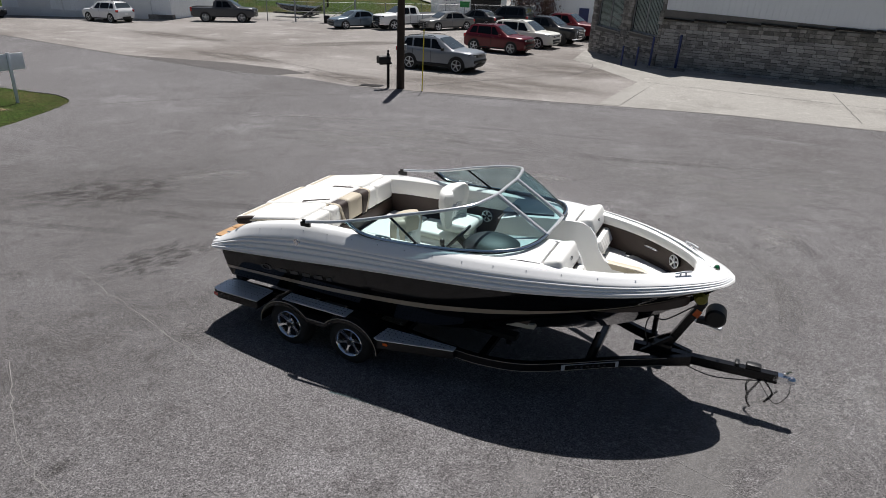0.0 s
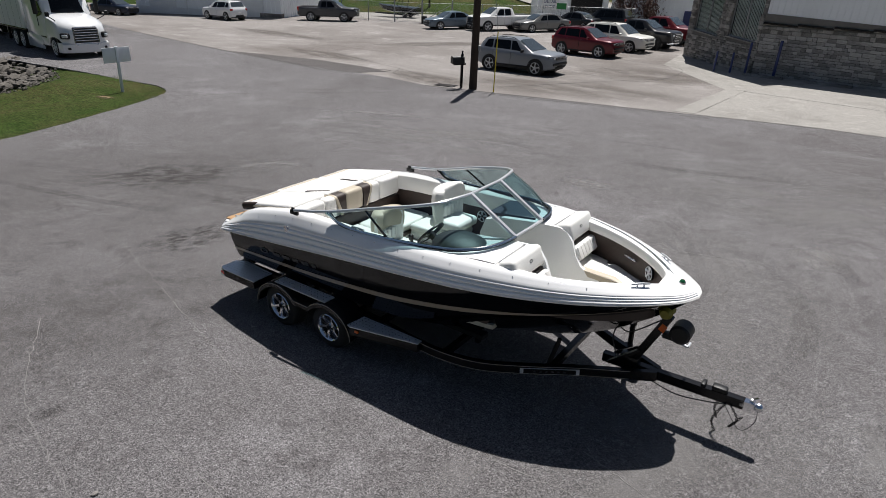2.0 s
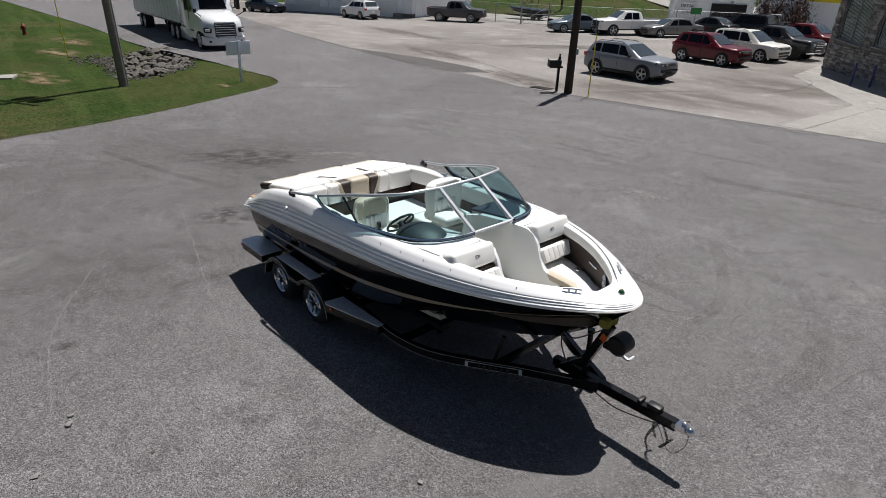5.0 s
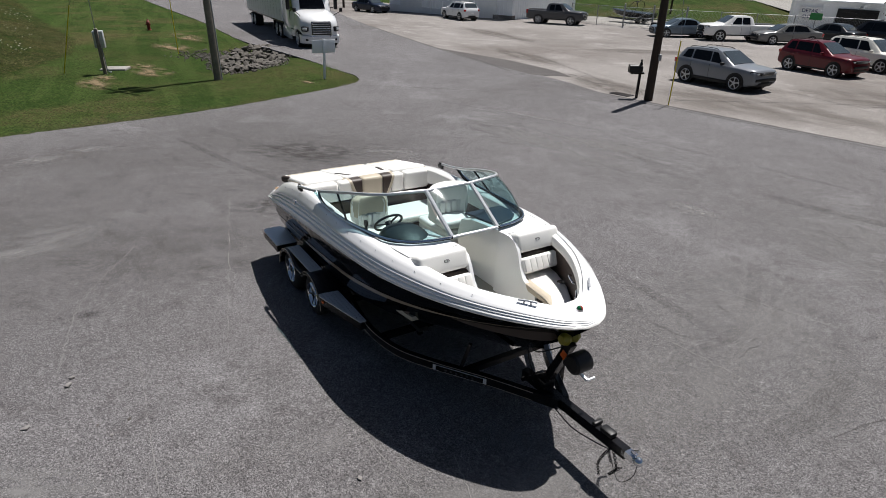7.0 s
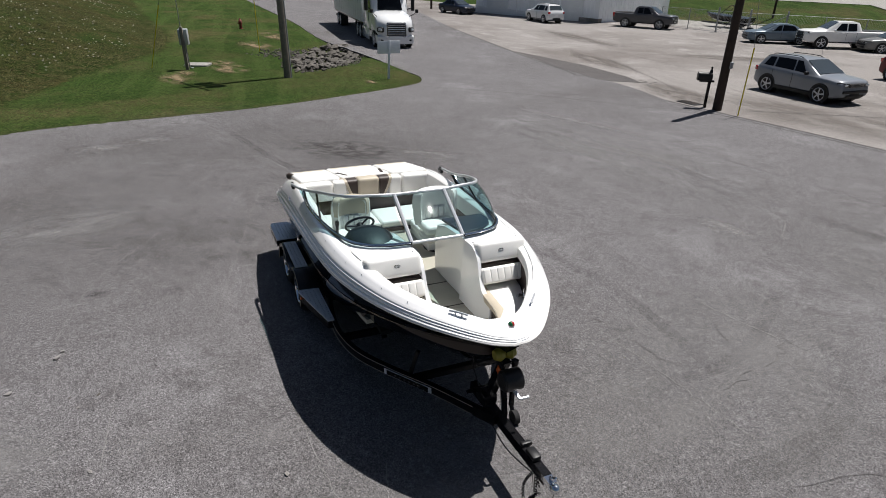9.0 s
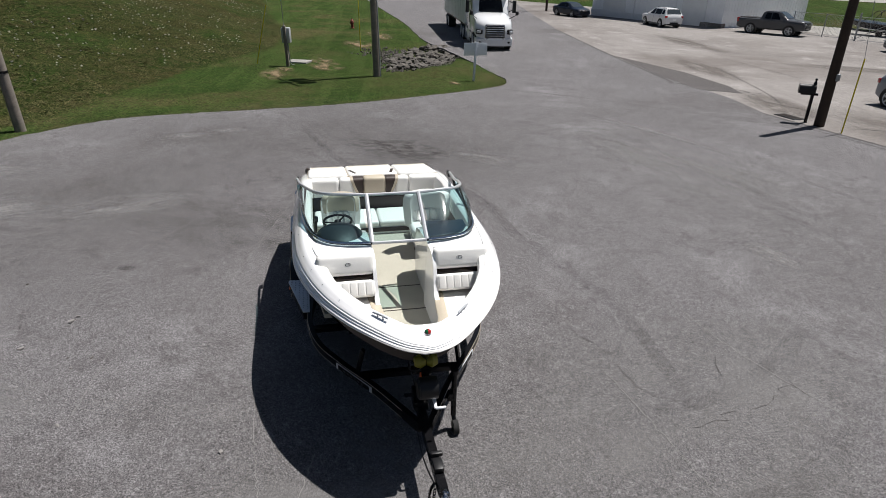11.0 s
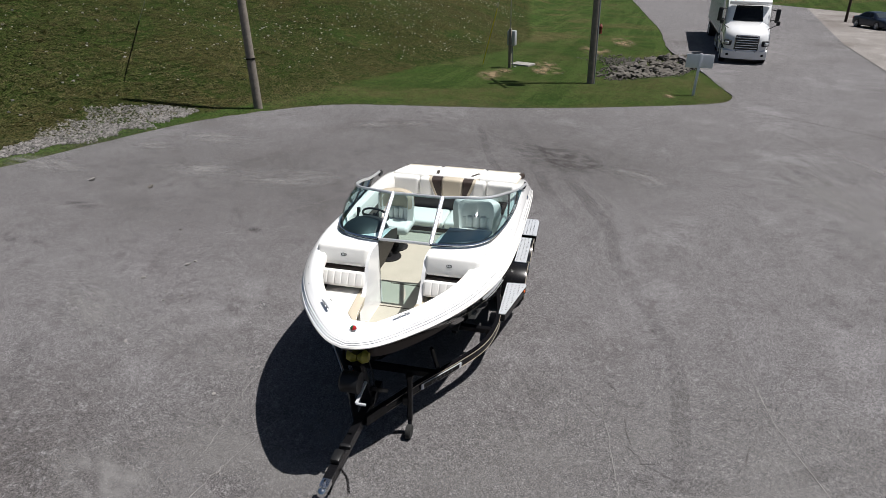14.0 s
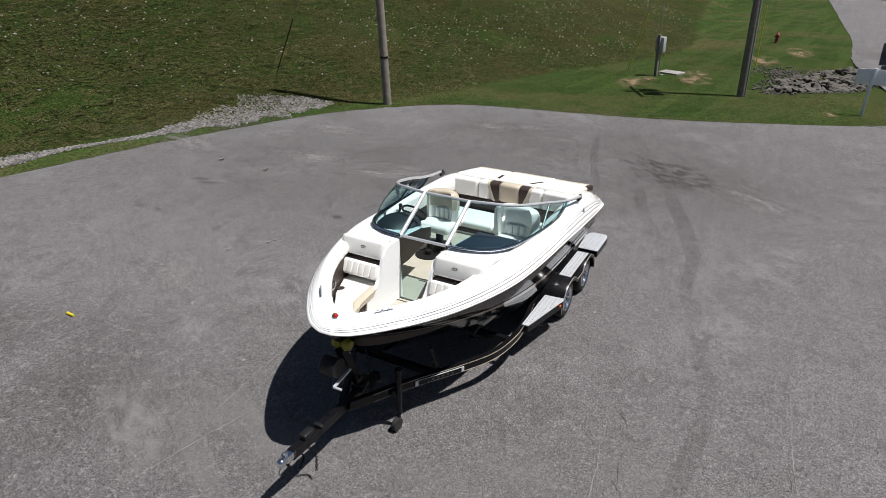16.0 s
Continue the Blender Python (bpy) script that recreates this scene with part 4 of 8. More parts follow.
# helm and passenger consoles under the windscreen
for sgn in (1, -1):
    bm = bmesh.new()
    prof = [(3.95, 1.4), (3.34, 1.52), (3.34, 1.66), (3.6, 1.74), (4.12, 1.80), (4.3, 1.79), (4.34, 1.6), (4.34, 1.4)] if sgn < 0 else [(3.28, 0.98), (3.26, 1.45), (3.34, 1.66), (3.6, 1.74), (4.12, 1.80), (4.3, 1.79), (4.34, 1.6), (4.36, 0.98)]
    rows = [[(x, 0.345 * sgn, z) for x, z in prof], [(x, 0.37 * sgn, z + 0.01) for x, z in prof], [(x, (0.66 if z < 1.2 else 1.04 if x < 4.25 else 1.0) * sgn, z) for x, z in prof]]
    loft(bm, rows)
    con = part("console", bm, WHITE_GEL, boat, "white moulded console")
    bm = bmesh.new()
    loft(bm, [[(x, y * sgn, z) for x, z in prof] for y in (0.343, 0.365)], close=True, cap0=True, cap1=True)
    part("console_side", bm, BROWN_VINYL if sgn < 0 else WHITE_GEL, con, "dark brown inner panel" if sgn < 0 else "", smooth=0)
bm = bmesh.new()
box(bm, (4.31, -0.55, 1.24), (0.05, 0.38, 0.36), 0.01)
part("bulkhead", bm, WHITE_GEL, boat, "white bulkhead under the helm console")
bm = bmesh.new()
rings = []
for k in range(9):
    a = k / 8 * math.pi / 2
    r, z = math.cos(a), 1.70 + 0.17 * math.sin(a)
    rings.append([Vector((3.62 + (0.40 if math.cos(t) > 0 else 0.34) * r * math.cos(t), -0.70 + 0.31 * r * math.sin(t), z - 0.06 * (1 - r) * 0)) for t in [2 * math.pi * j / 28 for j in range(28)]])
loft(bm, rings, close=True)
part("dash_pod", bm, DARK_DASH, boat, "matt black instrument pod", smooth=60)
bm = bmesh.new()
prism(bm, [(3.34, 0.40), (3.34, 0.99), (3.6, 0.97), (3.8, 0.88), (3.95, 0.72), (4.04, 0.40)], 0.0, 0.03, 0.012)
for v in bm.verts:
    v.co.z += 1.748 + 0.115 * (v.co.x - 3.6)
part("dash_panel", bm, BLUE_DASH, boat, "dark blue glare panel")
cushion("glovebox", (3.25, 0.7, 1.5), (0.05, 0.42, 0.2), BROWN_VINYL, "brown glovebox lid", 0.02)
bm = bmesh.new()
tilt = Matrix.Translation((3.2, -0.7, 1.76)) @ Matrix.Rotation(radians(-50), 4, "Y")
ring = [tilt @ Vector((0.185 * math.cos(2 * math.pi * k / 28), 0.185 * math.sin(2 * math.pi * k / 28), 0)) for k in range(29)]
tube(bm, ring, 0.016, 8)
for a in (0.5, 2.6, 4.7):
    cyl(bm, tilt @ Vector((0, 0, -0.02)), tilt @ Vector((0.18 * math.cos(a), 0.18 * math.sin(a), 0)), 0.012, seg=8)
cyl(bm, tilt @ Vector((0, 0, -0.12)), tilt @ Vector((0, 0, 0.01)), 0.045, seg=14)
part("steering_wheel", bm, BLACK_PLASTIC, boat, "black three-spoke steering wheel")
bm = bmesh.new()
cyl(bm, (3.2, -1.0, 1.6), (3.12, -0.98, 1.76), 0.018, seg=8)
box(bm, (3.12, -0.98, 1.78), (0.05, 0.05, 0.08), 0.015)
part("throttle_lever", bm, BLACK_PLASTIC, boat)
bm = bmesh.new()
cyl(bm, (2.92, -0.62, 0.985), (2.92, -0.62, 1.0), 0.2, seg=24)
cyl(bm, (2.92, -0.62, 1.0), (2.92, -0.62, 1.06), 0.055, seg=16)
part("table_socket", bm, BLACK_PLASTIC, boat, "round black table base in the floor")

# bow cockpit seats
for sgn in (1, -1):
    tip, lean = Matrix.Rotation(radians(-19), 4, "Y"), Matrix.Rotation(radians(-27), 4, "Y")
    top_at, low_at = Vector((4.455, 0.685 * sgn, 1.725)), Vector((4.615, 0.655 * sgn, 1.478))
    top = cushion("bow_backrest", top_at, (0.22, 0.66, 0.25), WHITE_VINYL, "white bow backrest", 0.055, tip)
    cushion("bow_backrest_lower", low_at, (0.16, 0.6, 0.2), WHITE_VINYL, "white ribbed lower cushion", 0.045, lean)
    for k in range(6):
        cushion("rib", low_at + lean @ Vector((0.071, (-0.225 + 0.09 * k) * sgn, 0)), (0.03, 0.086, 0.165), WHITE_VINYL, "", 0.013, lean)
    # Brown strip fills the gap and stands in for the shade there.
    bm = bmesh.new()
    box(bm, (4.5, 0.665 * sgn, 1.582), (0.16, 0.6, 0.035), 0.01)
    part("shadow_gap", bm, BROWN_VINYL, boat, "dark strip drawing the shade between the cushions")
    bm = bmesh.new()
    for k in range(2):
        tube(bm, [top_at + tip @ Vector((0.111, (-0.03 + 0.034 * math.cos(a) * (1 - 0.3 * k) + 0.012 * k) * sgn, 0.01 + 0.016 * math.sin(a))) for a in [2 * math.pi * j / 12 for j in range(13)]], 0.0022, 5)
    part("seat_emblem", bm, BLACK_PLASTIC, top, "small dark oval emblem")
    seat = [(4.46, 0.345), (4.46, 0.92), (4.75, 0.85), (5.1, 0.71), (5.4, 0.53), (5.62, 0.33), (5.62, 0.17), (5.48, 0.17), (5.2, 0.30)]
    bm = bmesh.new()
    prism(bm, [(x, y * sgn) for x, y in seat], 1.27, 1.34, 0.025)
    part("bow_seat", bm, WHITE_VINYL, boat, "white bow seat cushion", smooth=50)
    bm = bmesh.new()
    prism(bm, [(4.5, 0.338 * sgn), (4.5, 0.46 * sgn), (5.18, 0.40 * sgn), (5.45, 0.19 * sgn), (5.18, 0.293 * sgn)], 1.275, 1.347, 0.012)
    part("seat_edge", bm, TAN_VINYL, boat, "tan seat border", smooth=50)
    bm = bmesh.new()
    line = [(4.44, 0.365, 0.98), (4.9, 0.345, 0.98), (5.2, 0.315, 1.1), (5.42, 0.2, 1.12)]
    loft(bm, [[(x, y * sgn, z), (x, y * sgn, 1.28), (x, (y + 0.03) * sgn, 1.28), (x, (y + 0.03) * sgn, z)] for x, y, z in line], close=True, cap0=True, cap1=True)
    part("bow_seat_base", bm, BROWN_VINYL, boat, "brown seat front", smooth=0)
    # walk-through side wall
    bm = bmesh.new()
    wall = [(4.2, 0.98), (4.2, 1.8), (4.3, 1.808), (4.42, 1.81), (4.52, 1.77), (4.6, 1.66), (4.66, 1.5), (4.74, 1.38), (4.88, 1.3), (5.0, 1.28), (5.04, 0.98)]
    loft(bm, [[(x, (0.335 - 0.06 * max(0, 1.62 - z)) * sgn, z) for x, z in wall], [(x, 0.375 * sgn, z) for x, z in wall]], close=True, cap0=True, cap1=True)
    part("walkthrough_wall", bm, WHITE_GEL, boat, "white moulded walk-through side")
    # speaker in the bow lining
    p = Vector((5.565, 0.43 * sgn, 1.5))
    nrm = Vector((-0.73, -0.68 * sgn, 0))
    spk = bmesh.new()
    cyl(spk, p, p + nrm * 0.02, 0.085, seg=24)
    s = part("speaker", spk, BLACK_PLASTIC, boat, "black bow speaker")
    bm = bmesh.new()
    side = Vector((-nrm.y, nrm.x, 0))
    ring = [p + nrm * 0.024 + (side * math.cos(t) + Vector((0, 0, 1)) * math.sin(t)) * 0.079 for t in [2 * math.pi * j / 24 for j in range(25)]]
    tube(bm, ring, 0.006, 5)
    for j in range(5):
        a = j * math.pi * 0.4 + 0.3
        d = side * math.cos(a) + Vector((0, 0, 1)) * math.sin(a)
        cyl(bm, p + nrm * 0.024 + d * 0.02, p + nrm * 0.024 + d * 0.076, 0.008, 0.016, seg=6)
    cyl(bm, p, p + nrm * 0.032, 0.024, 0.018, seg=12)
    part("speaker_grille", bm, FRAME_SILVER, s, "silver spoked grille")
    bm = bmesh.new()
    tube(bm, smooth_path([(5.16, 0.71 * sgn, 1.52), (5.17, 0.65 * sgn, 1.54), (5.3, 0.575 * sgn, 1.54), (5.34, 0.60 * sgn, 1.52)], 5), 0.011)
    part("grab_handle", bm, CHROME, boat, "chrome grab handle")
    # cockpit speaker
    spk = bmesh.new()
    cyl(spk, (2.9, 1.0 * sgn, 1.4), (2.9, 0.97 * sgn, 1.4), 0.085, seg=24)
    s = part("speaker", spk, BLACK_PLASTIC, boat)
    bm = bmesh.new()
    tube(bm, [(2.9 + 0.079 * math.cos(t), 0.965 * sgn, 1.4 + 0.079 * math.sin(t)) for t in [2 * math.pi * j / 24 for j in range(25)]], 0.006, 5)
    for j in range(5):
        a = j * math.pi * 0.4 + 0.3
        cyl(bm, (2.9 + 0.02 * math.cos(a), 0.965 * sgn, 1.4 + 0.02 * math.sin(a)), (2.9 + 0.076 * math.cos(a), 0.965 * sgn, 1.4 + 0.076 * math.sin(a)), 0.008, 0.016, seg=6)
    part("speaker_grille", bm, FRAME_SILVER, s, "silver spoked grille")
    # cleats along the gunwale
    for cx in (0.05, 2.45, 5.71):
        yy = half_beam(cx) - (0.16 if cx > 5 else 0.11)
        z = deck_top(cx) - (0.0 if cx > 1 else 0.06) - (0.012 if cx < 5 else 0.022)
        bm = bmesh.new()
        d = Vector((1, 0, 0)) if cx < 5 else Vector((0.75, -0.66 * sgn, 0)).normalized()
        c = Vector((cx, yy * sgn, z))
        for k in (-0.035, 0.035):
            cyl(bm, c + d * k, c + d * k + Vector((0, 0, 0.04)), 0.012, 0.009, seg=8)
        tube(bm, [c + d * k + Vector((0, 0, 0.05 - abs(k) * 0.06)) for k in (-0.1, -0.06, 0, 0.06, 0.1)], 0.011, 7)
        part("cleat", bm, FRAME_SILVER, boat, "chrome mooring cleat")
    # deck seam beside the bow opening, snap studs
    bm = bmesh.new()
    bmesh.ops.create_uvsphere(bm, u_segments=8, v_segments=5, radius=0.006)
    first = part("cover_stud", bm, CHROME, boat)
    for k in range(14):
        x = 0.6 + 0.36 * k
        ob = first if k == 0 else new("cover_stud", first.data)
        ob.parent = boat
        ob.location = (x, (half_beam(x) - 0.062) * sgn, sheer(x) + (deck_top(x) - sheer(x)) * 0.83)
    bm = bmesh.new()
    cyl(bm, (1.24, 1.235 * sgn, 1.49), (1.24, 1.275 * sgn, 1.488), 0.055, seg=20)
    cyl(bm, (1.24, 1.27 * sgn, 1.488), (1.24, 1.285 * sgn, 1.488), 0.03, seg=16)
    part("round_badge", bm, CHROME, boat, "round chrome badge on the side")
bm = bmesh.new()
prism(bm, [(4.98, -0.35), (5.2, -0.31), (5.4, -0.2), (5.4, 0.2), (5.2, 0.31), (4.98, 0.35)], 1.09, 1.13)
part("bow_floor", bm, BEIGE_MAT, boat, "beige mat on the raised bow floor", smooth=0)
bm = bmesh.new()
box(bm, (5.415, 0, 1.2), (0.03, 0.4, 0.2), 0.008)
box(bm, (5.54, 0, 1.285), (0.26, 0.36, 0.03), 0.01)
part("bow_locker", bm, WHITE_GEL, boat, "white moulded locker front at the bow")
for x, y0, y1 in ((3.72, -0.33, 0.33), (4.34, -0.33, 0.33), (4.86, -0.33, 0.33)):
    bm = bmesh.new()
    box(bm, (x, (y0 + y1) / 2, 0.987), (0.014, y1 - y0, 0.006))
    part("mat_seam", bm, BROWN_VINYL, boat, "dark seam between floor mats", smooth=0)
for sgn in (1, -1):
    bm = bmesh.new()
    cyl(bm, (4.98, 0.72 * sgn, 1.335), (4.98, 0.72 * sgn, 1.352), 0.05, 0.047, seg=18)
    part("cup_holder", bm, CHROME, boat, "polished cup holder")
# bow light
bm = bmesh.new()
cyl(bm, (6.02, 0, 1.675), (6.02, 0, 1.708), 0.042, 0.036, seg=18)
part("bow_light_base", bm, CHROME, boat)
for sgn, mm, lb in ((-1, GREEN_LENS, "green lens"), (1, RED_LENS, "red lens")):
    bm = bmesh.new()
    bmesh.ops.create_uvsphere(bm, u_segments=14, v_segments=8, radius=0.031, matrix=Matrix.Translation((6.02, 0.003 * sgn, 1.71)))
    bmesh.ops.bisect_plane(bm, geom=bm.verts[:] + bm.edges[:] + bm.faces[:], plane_co=(6.02, 0, 1.71), plane_no=(0, -sgn, 0), clear_outer=True)
    part("bow_light_lens", bm, mm, boat, lb)

# windscreen
BASE = [(4.165, 0.335, 1.845), (4.12, 0.62, 1.84), (3.98, 0.86, 1.825), (3.66, 1.03, 1.80), (3.1, 1.125, 1.765), (2.5, 1.165, 1.74), (2.14, 1.175, 1.768), (1.94, 1.17, 1.87)]
TOP = [(3.525, 0.335, 2.235), (3.49, 0.62, 2.245), (3.40, 0.84, 2.23), (3.12, 0.985, 2.17), (2.65, 1.075, 2.06), (2.2, 1.13, 1.94), (1.8, 1.19, 1.85), (1.38, 1.235, 1.785)]

PANE_TOP = TOP[:6] + [(2.06, 1.15, 1.905), (1.93, 1.17, 1.878)]


def rows_of(pts, sgn, n=6):
    return [Vector((p.x, p.y * sgn, p.z)) for p in smooth_path(pts, n)]


for sgn in (1, -1):
    base, top, rim_line = rows_of(BASE, sgn), rows_of(PANE_TOP, sgn), rows_of(TOP, sgn)
    bm = bmesh.new()
    rows = []
    for i in range(5):
        f = i / 4
        rows.append([b.lerp(t, f) + Vector((0, 0.06 * sgn * math.sin(math.pi * f), 0.0)) for b, t in zip(base, top)])
    loft(bm, rows)
    ob = part("windscreen_pane", bm, WS_GLASS, boat, "green-tinted curved side pane", smooth=60)
    ob.visible_shadow = True
    bm = bmesh.new()
    tube(bm, base, 0.023, 8)
    part("windscreen_base_frame", bm, BLACK_STEEL, boat, "black lower frame")
    bm = bmesh.new()
    tube(bm, [p + Vector((0.014, 0.018 * sgn, 0.012)) for p in base], 0.014, 6)
    part("windscreen_base_trim", bm, CHROME, boat, "silver trim")
    bm = bmesh.new()
    tube(bm, rim_line, 0.021, 8)
    part("windscreen_top_frame", bm, FRAME_SILVER, boat, "silver top frame")
    bm = bmesh.new()
    tube(bm, [(4.165, 0.335 * sgn, 1.845), (3.525, 0.335 * sgn, 2.235)], 0.028, 8)
    part("windscreen_post", bm, FRAME_SILVER, boat, "silver post")
    k = 26
    bm = bmesh.new()
    tube(bm, [base[k], top[k]], 0.014, 8)
    part("windscreen_strut", bm, BLACK_STEEL, boat, "black side strut")
    bm = bmesh.new()
    box(bm, (1.36, 1.22 * sgn, 1.745), (0.14, 0.04, 0.06), 0.01)
    box(bm, (1.34, 1.22 * sgn, 1.79), (0.05, 0.03, 0.04), 0.01)
    part("frame_bracket", bm, BLACK_PLASTIC, boat, "black frame bracket")
bm = bmesh.new()
rows = []
for f in (0, 0.25, 0.5, 0.75, 1):
    row = []
    for q in (-1, -0.66, -0.33, 0, 0.33, 0.66, 1):
        bow = 0.03 * (1 - q * q) * (0.4 + 0.6 * math.sin(math.pi * f))
        row.append((4.165 - 0.64 * f + 0.52 * bow, 0.32 * q, 1.845 + 0.39 * f + 0.85 * bow))
    rows.append(row)
loft(bm, rows)
part("windscreen_pane", bm, WS_GLASS, boat, "green-tinted centre pane", smooth=60)
for (x, z), mm in (((4.165, 1.845), FRAME_SILVER), ((3.525, 2.235), FRAME_SILVER)):
    bm = bmesh.new()
    tube(bm, [(x, -0.335, z), (x, 0.335, z)], 0.021, 8)
    part("windscreen_cross_frame", bm, mm, boat, "silver cross frame")

# ---- the trailer ----
trailer = thing("boat_trailer", BOAT.copy(), "black tandem-axle boat trailer with alloy wheels, parked on asphalt", "trailer")
RAIL = smooth_path([(-0.2, 1.0, 0.46), (1.0, 1.0, 0.46), (2.4, 1.02, 0.46), (3.3, 1.14, 0.47), (3.75, 1.14, 0.46), (4.2, 1.03, 0.45), (4.7, 0.76, 0.46), (5.2, 0.44, 0.47), (5.95, 0.05, 0.5)], 6)


def bar(bm, pts, w, h):
    """A rectangular tube along points."""
    pts = [Vector(p) for p in pts]
    rings = []
    for i, p in enumerate(pts):
        d = (pts[min(i + 1, len(pts) - 1)] - pts[max(i - 1, 0)]).normalized()
        s = d.cross(Vector((0, 0, 1))).normalized() if abs(d.z) < 0.99 else Vector((0, 1, 0))
        u = s.cross(d)
        rings.append([p + s * (w / 2 * a) + u * (h / 2 * b) for a, b in ((-1, -1), (1, -1), (1, 1), (-1, 1))])
    return loft(bm, rings, close=True, cap0=True, cap1=True)


for sgn in (1, -1):
    rail = [Vector((p.x, p.y * sgn, p.z)) for p in RAIL]
    bm = bmesh.new()
    bar(bm, rail, 0.06, 0.12)
    fr = part("side_rail", bm, BLACK_STEEL, trailer, "black curved frame rail")
    bm = bmesh.new()
    for dz in (0.05, -0.05):
        tube(bm, [p + Vector((0.012, 0.031 * sgn, dz)) for p in rail[14:-2]], 0.004, 5)
    part("pinstripe", bm, STRIPE, fr, "thin tan pinstripe")
    # name plate, unreadable
    bm = bmesh.new()
    a, b = Vector((4.62, 0.84 * sgn, 0.455)), Vector((5.2, 0.475 * sgn, 0.47))
    d = (b - a).normalized()
    nn = Vector((-d.y, d.x, 0)) * (1 if (-d.y * 0 + d.x) * sgn > 0 else -1)
    bar(bm, [a + nn * 0.016, b + nn * 0.016], 0.012, 0.07)
    plate = part("name_plate", bm, ALU, fr, "silver-edged name plate")
    bm = bmesh.new()
    bar(bm, [a + d * 0.04 + nn * 0.0185, b - d * 0.04 + nn * 0.0185], 0.012, 0.062)
    part("plate_face", bm, BLACK_STEEL, trailer, "black plate face")
    for k in range(6):
        bm = bmesh.new()
        c = a.lerp(b, 0.25 + 0.1 * k)
        bar(bm, [c - d * 0.014 + nn * 0.0225, c + d * 0.014 + nn * 0.0225], 0.008, 0.022)
        part("lettering_bar", bm, SILVER_DECAL, plate)
    # bunk with uprights
    bm = bmesh.new()
    bar(bm, [(0.0, 0.62 * sgn, 0.56), (4.0, 0.62 * sgn, 0.56)], 0.13, 0.06)
    part("bunk", bm, RUBBER, trailer, "carpeted bunk")
    bm = bmesh.new()
    for x in (0.1, 3.9):
        bar(bm, [(x, 0.62 * sgn, 0.44), (x, 0.62 * sgn, 0.55)], 0.06, 0.06)
    cyl(bm, (0.02, 1.02 * sgn, 0.5), (-0.02, 1.02 * sgn, 0.72), 0.03, seg=10)
    cyl(bm, (-0.02, 1.06 * sgn, 0.62), (-0.02, 0.98 * sgn, 0.62), 0.06, seg=14)
    part("guide_post", bm, BLACK_STEEL, trailer)
    # fenders and steps
    bm = bmesh.new()
    outline = []
    for k in range(13):
        a = math.pi * (1.0 - 0.78 * k / 12)
        outline.append((1.08 + 0.43 * math.cos(a), 0.28 + 0.40 * math.sin(a)))
    for k in range(13):
        a = math.pi * (0.78 - 0.78 * k / 12)
        outline.append((2.03 + 0.43 * math.cos(a), 0.28 + 0.40 * math.sin(a)))
    rows = [[(x, 1.06 * sgn, z) for x, z in outline], [(x, 1.395 * sgn, z) for x, z in outline], [(x, 1.42 * sgn, z - 0.012) for x, z in outline], [(x, 1.42 * sgn, z - 0.07) for x, z in outline]]
    loft(bm, rows)
    fend = part("fender", bm, BLACK_STEEL, trailer, "black twin-arched fender")
    bm = bmesh.new()
    tube(bm, [(x, 1.423 * sgn, z - 0.01) for x, z in outline], 0.006, 5)
    part("fender_trim", bm, STRIPE, fend, "tan edge line")
    for nm, poly, z in (("rear_step", [(-0.16, 1.14), (-0.16, 1.40), (0.0 - 0.06, 1.44), (0.62, 1.44), (0.62, 1.1), (0.0, 1.06)], 0.575),
                        ("fender_step", [(1.02, 1.2), (1.02, 1.385), (2.0, 1.385), (2.0, 1.2)], 0.69),
                        ("front_step", [(2.47, 1.15), (2.44, 1.43), (2.5, 1.45), (3.42, 1.24), (3.42, 1.15)], 0.54)):
        bm = bmesh.new()
        prism(bm, [(x, y * sgn) for x, y in poly], z - 0.012, z)
        st = part(nm, bm, ALU, trailer, "diamond-plate aluminium step", smooth=0)
        bm = bmesh.new()
        xs, ys = [p[0] for p in poly], [p[1] for p in poly]
        for i in range(int((max(xs) - min(xs)) / 0.055)):
            for j in range(int((max(ys) - min(ys)) / 0.055)):
                x, y = min(xs) + 0.03 + i * 0.055, min(ys) + 0.03 + j * 0.055
                if nm == "front_step" and y > 1.45 - (x - 2.47) * 0.23 - 0.02:
                    continue
                q = Matrix.Translation((x, y * sgn, z + 0.002)) @ Matrix.Rotation(0.8 if (i + j) % 2 else -0.8, 4, "Z")
                vs = [bm.verts.new(q @ Vector(v)) for v in ((-0.018, 0, 0), (0, -0.006, 0.003), (0.018, 0, 0), (0, 0.006, 0.003))]
                bm.faces.new(vs)
        tagged(part("tread_pattern", bm, CHROME, st, "raised tread lugs", smooth=0), kind="stuff")
        if nm != "fender_step":
            bm = bmesh.new()
            prism(bm, [(x, y * sgn) for x, y in poly], z - 0.12, z - 0.014)
            part("step_side", bm, BLACK_STEEL, st, "black step skirt", smooth=0)
    bm = bmesh.new()
    box(bm, (-0.165, 1.25 * sgn, 0.50), (0.02, 0.2, 0.07), 0.008)
    box(bm, (-0.1, 1.425 * sgn, 0.50), (0.1, 0.02, 0.05), 0.008)
    part("tail_light", bm, RED_LENS, trailer, "red tail light")
    bm = bmesh.new()
    box(bm, (2.6, 1.435 * sgn, 0.49), (0.06, 0.02, 0.03), 0.006)
    part("side_marker", bm, ORANGE, trailer, "amber side marker")
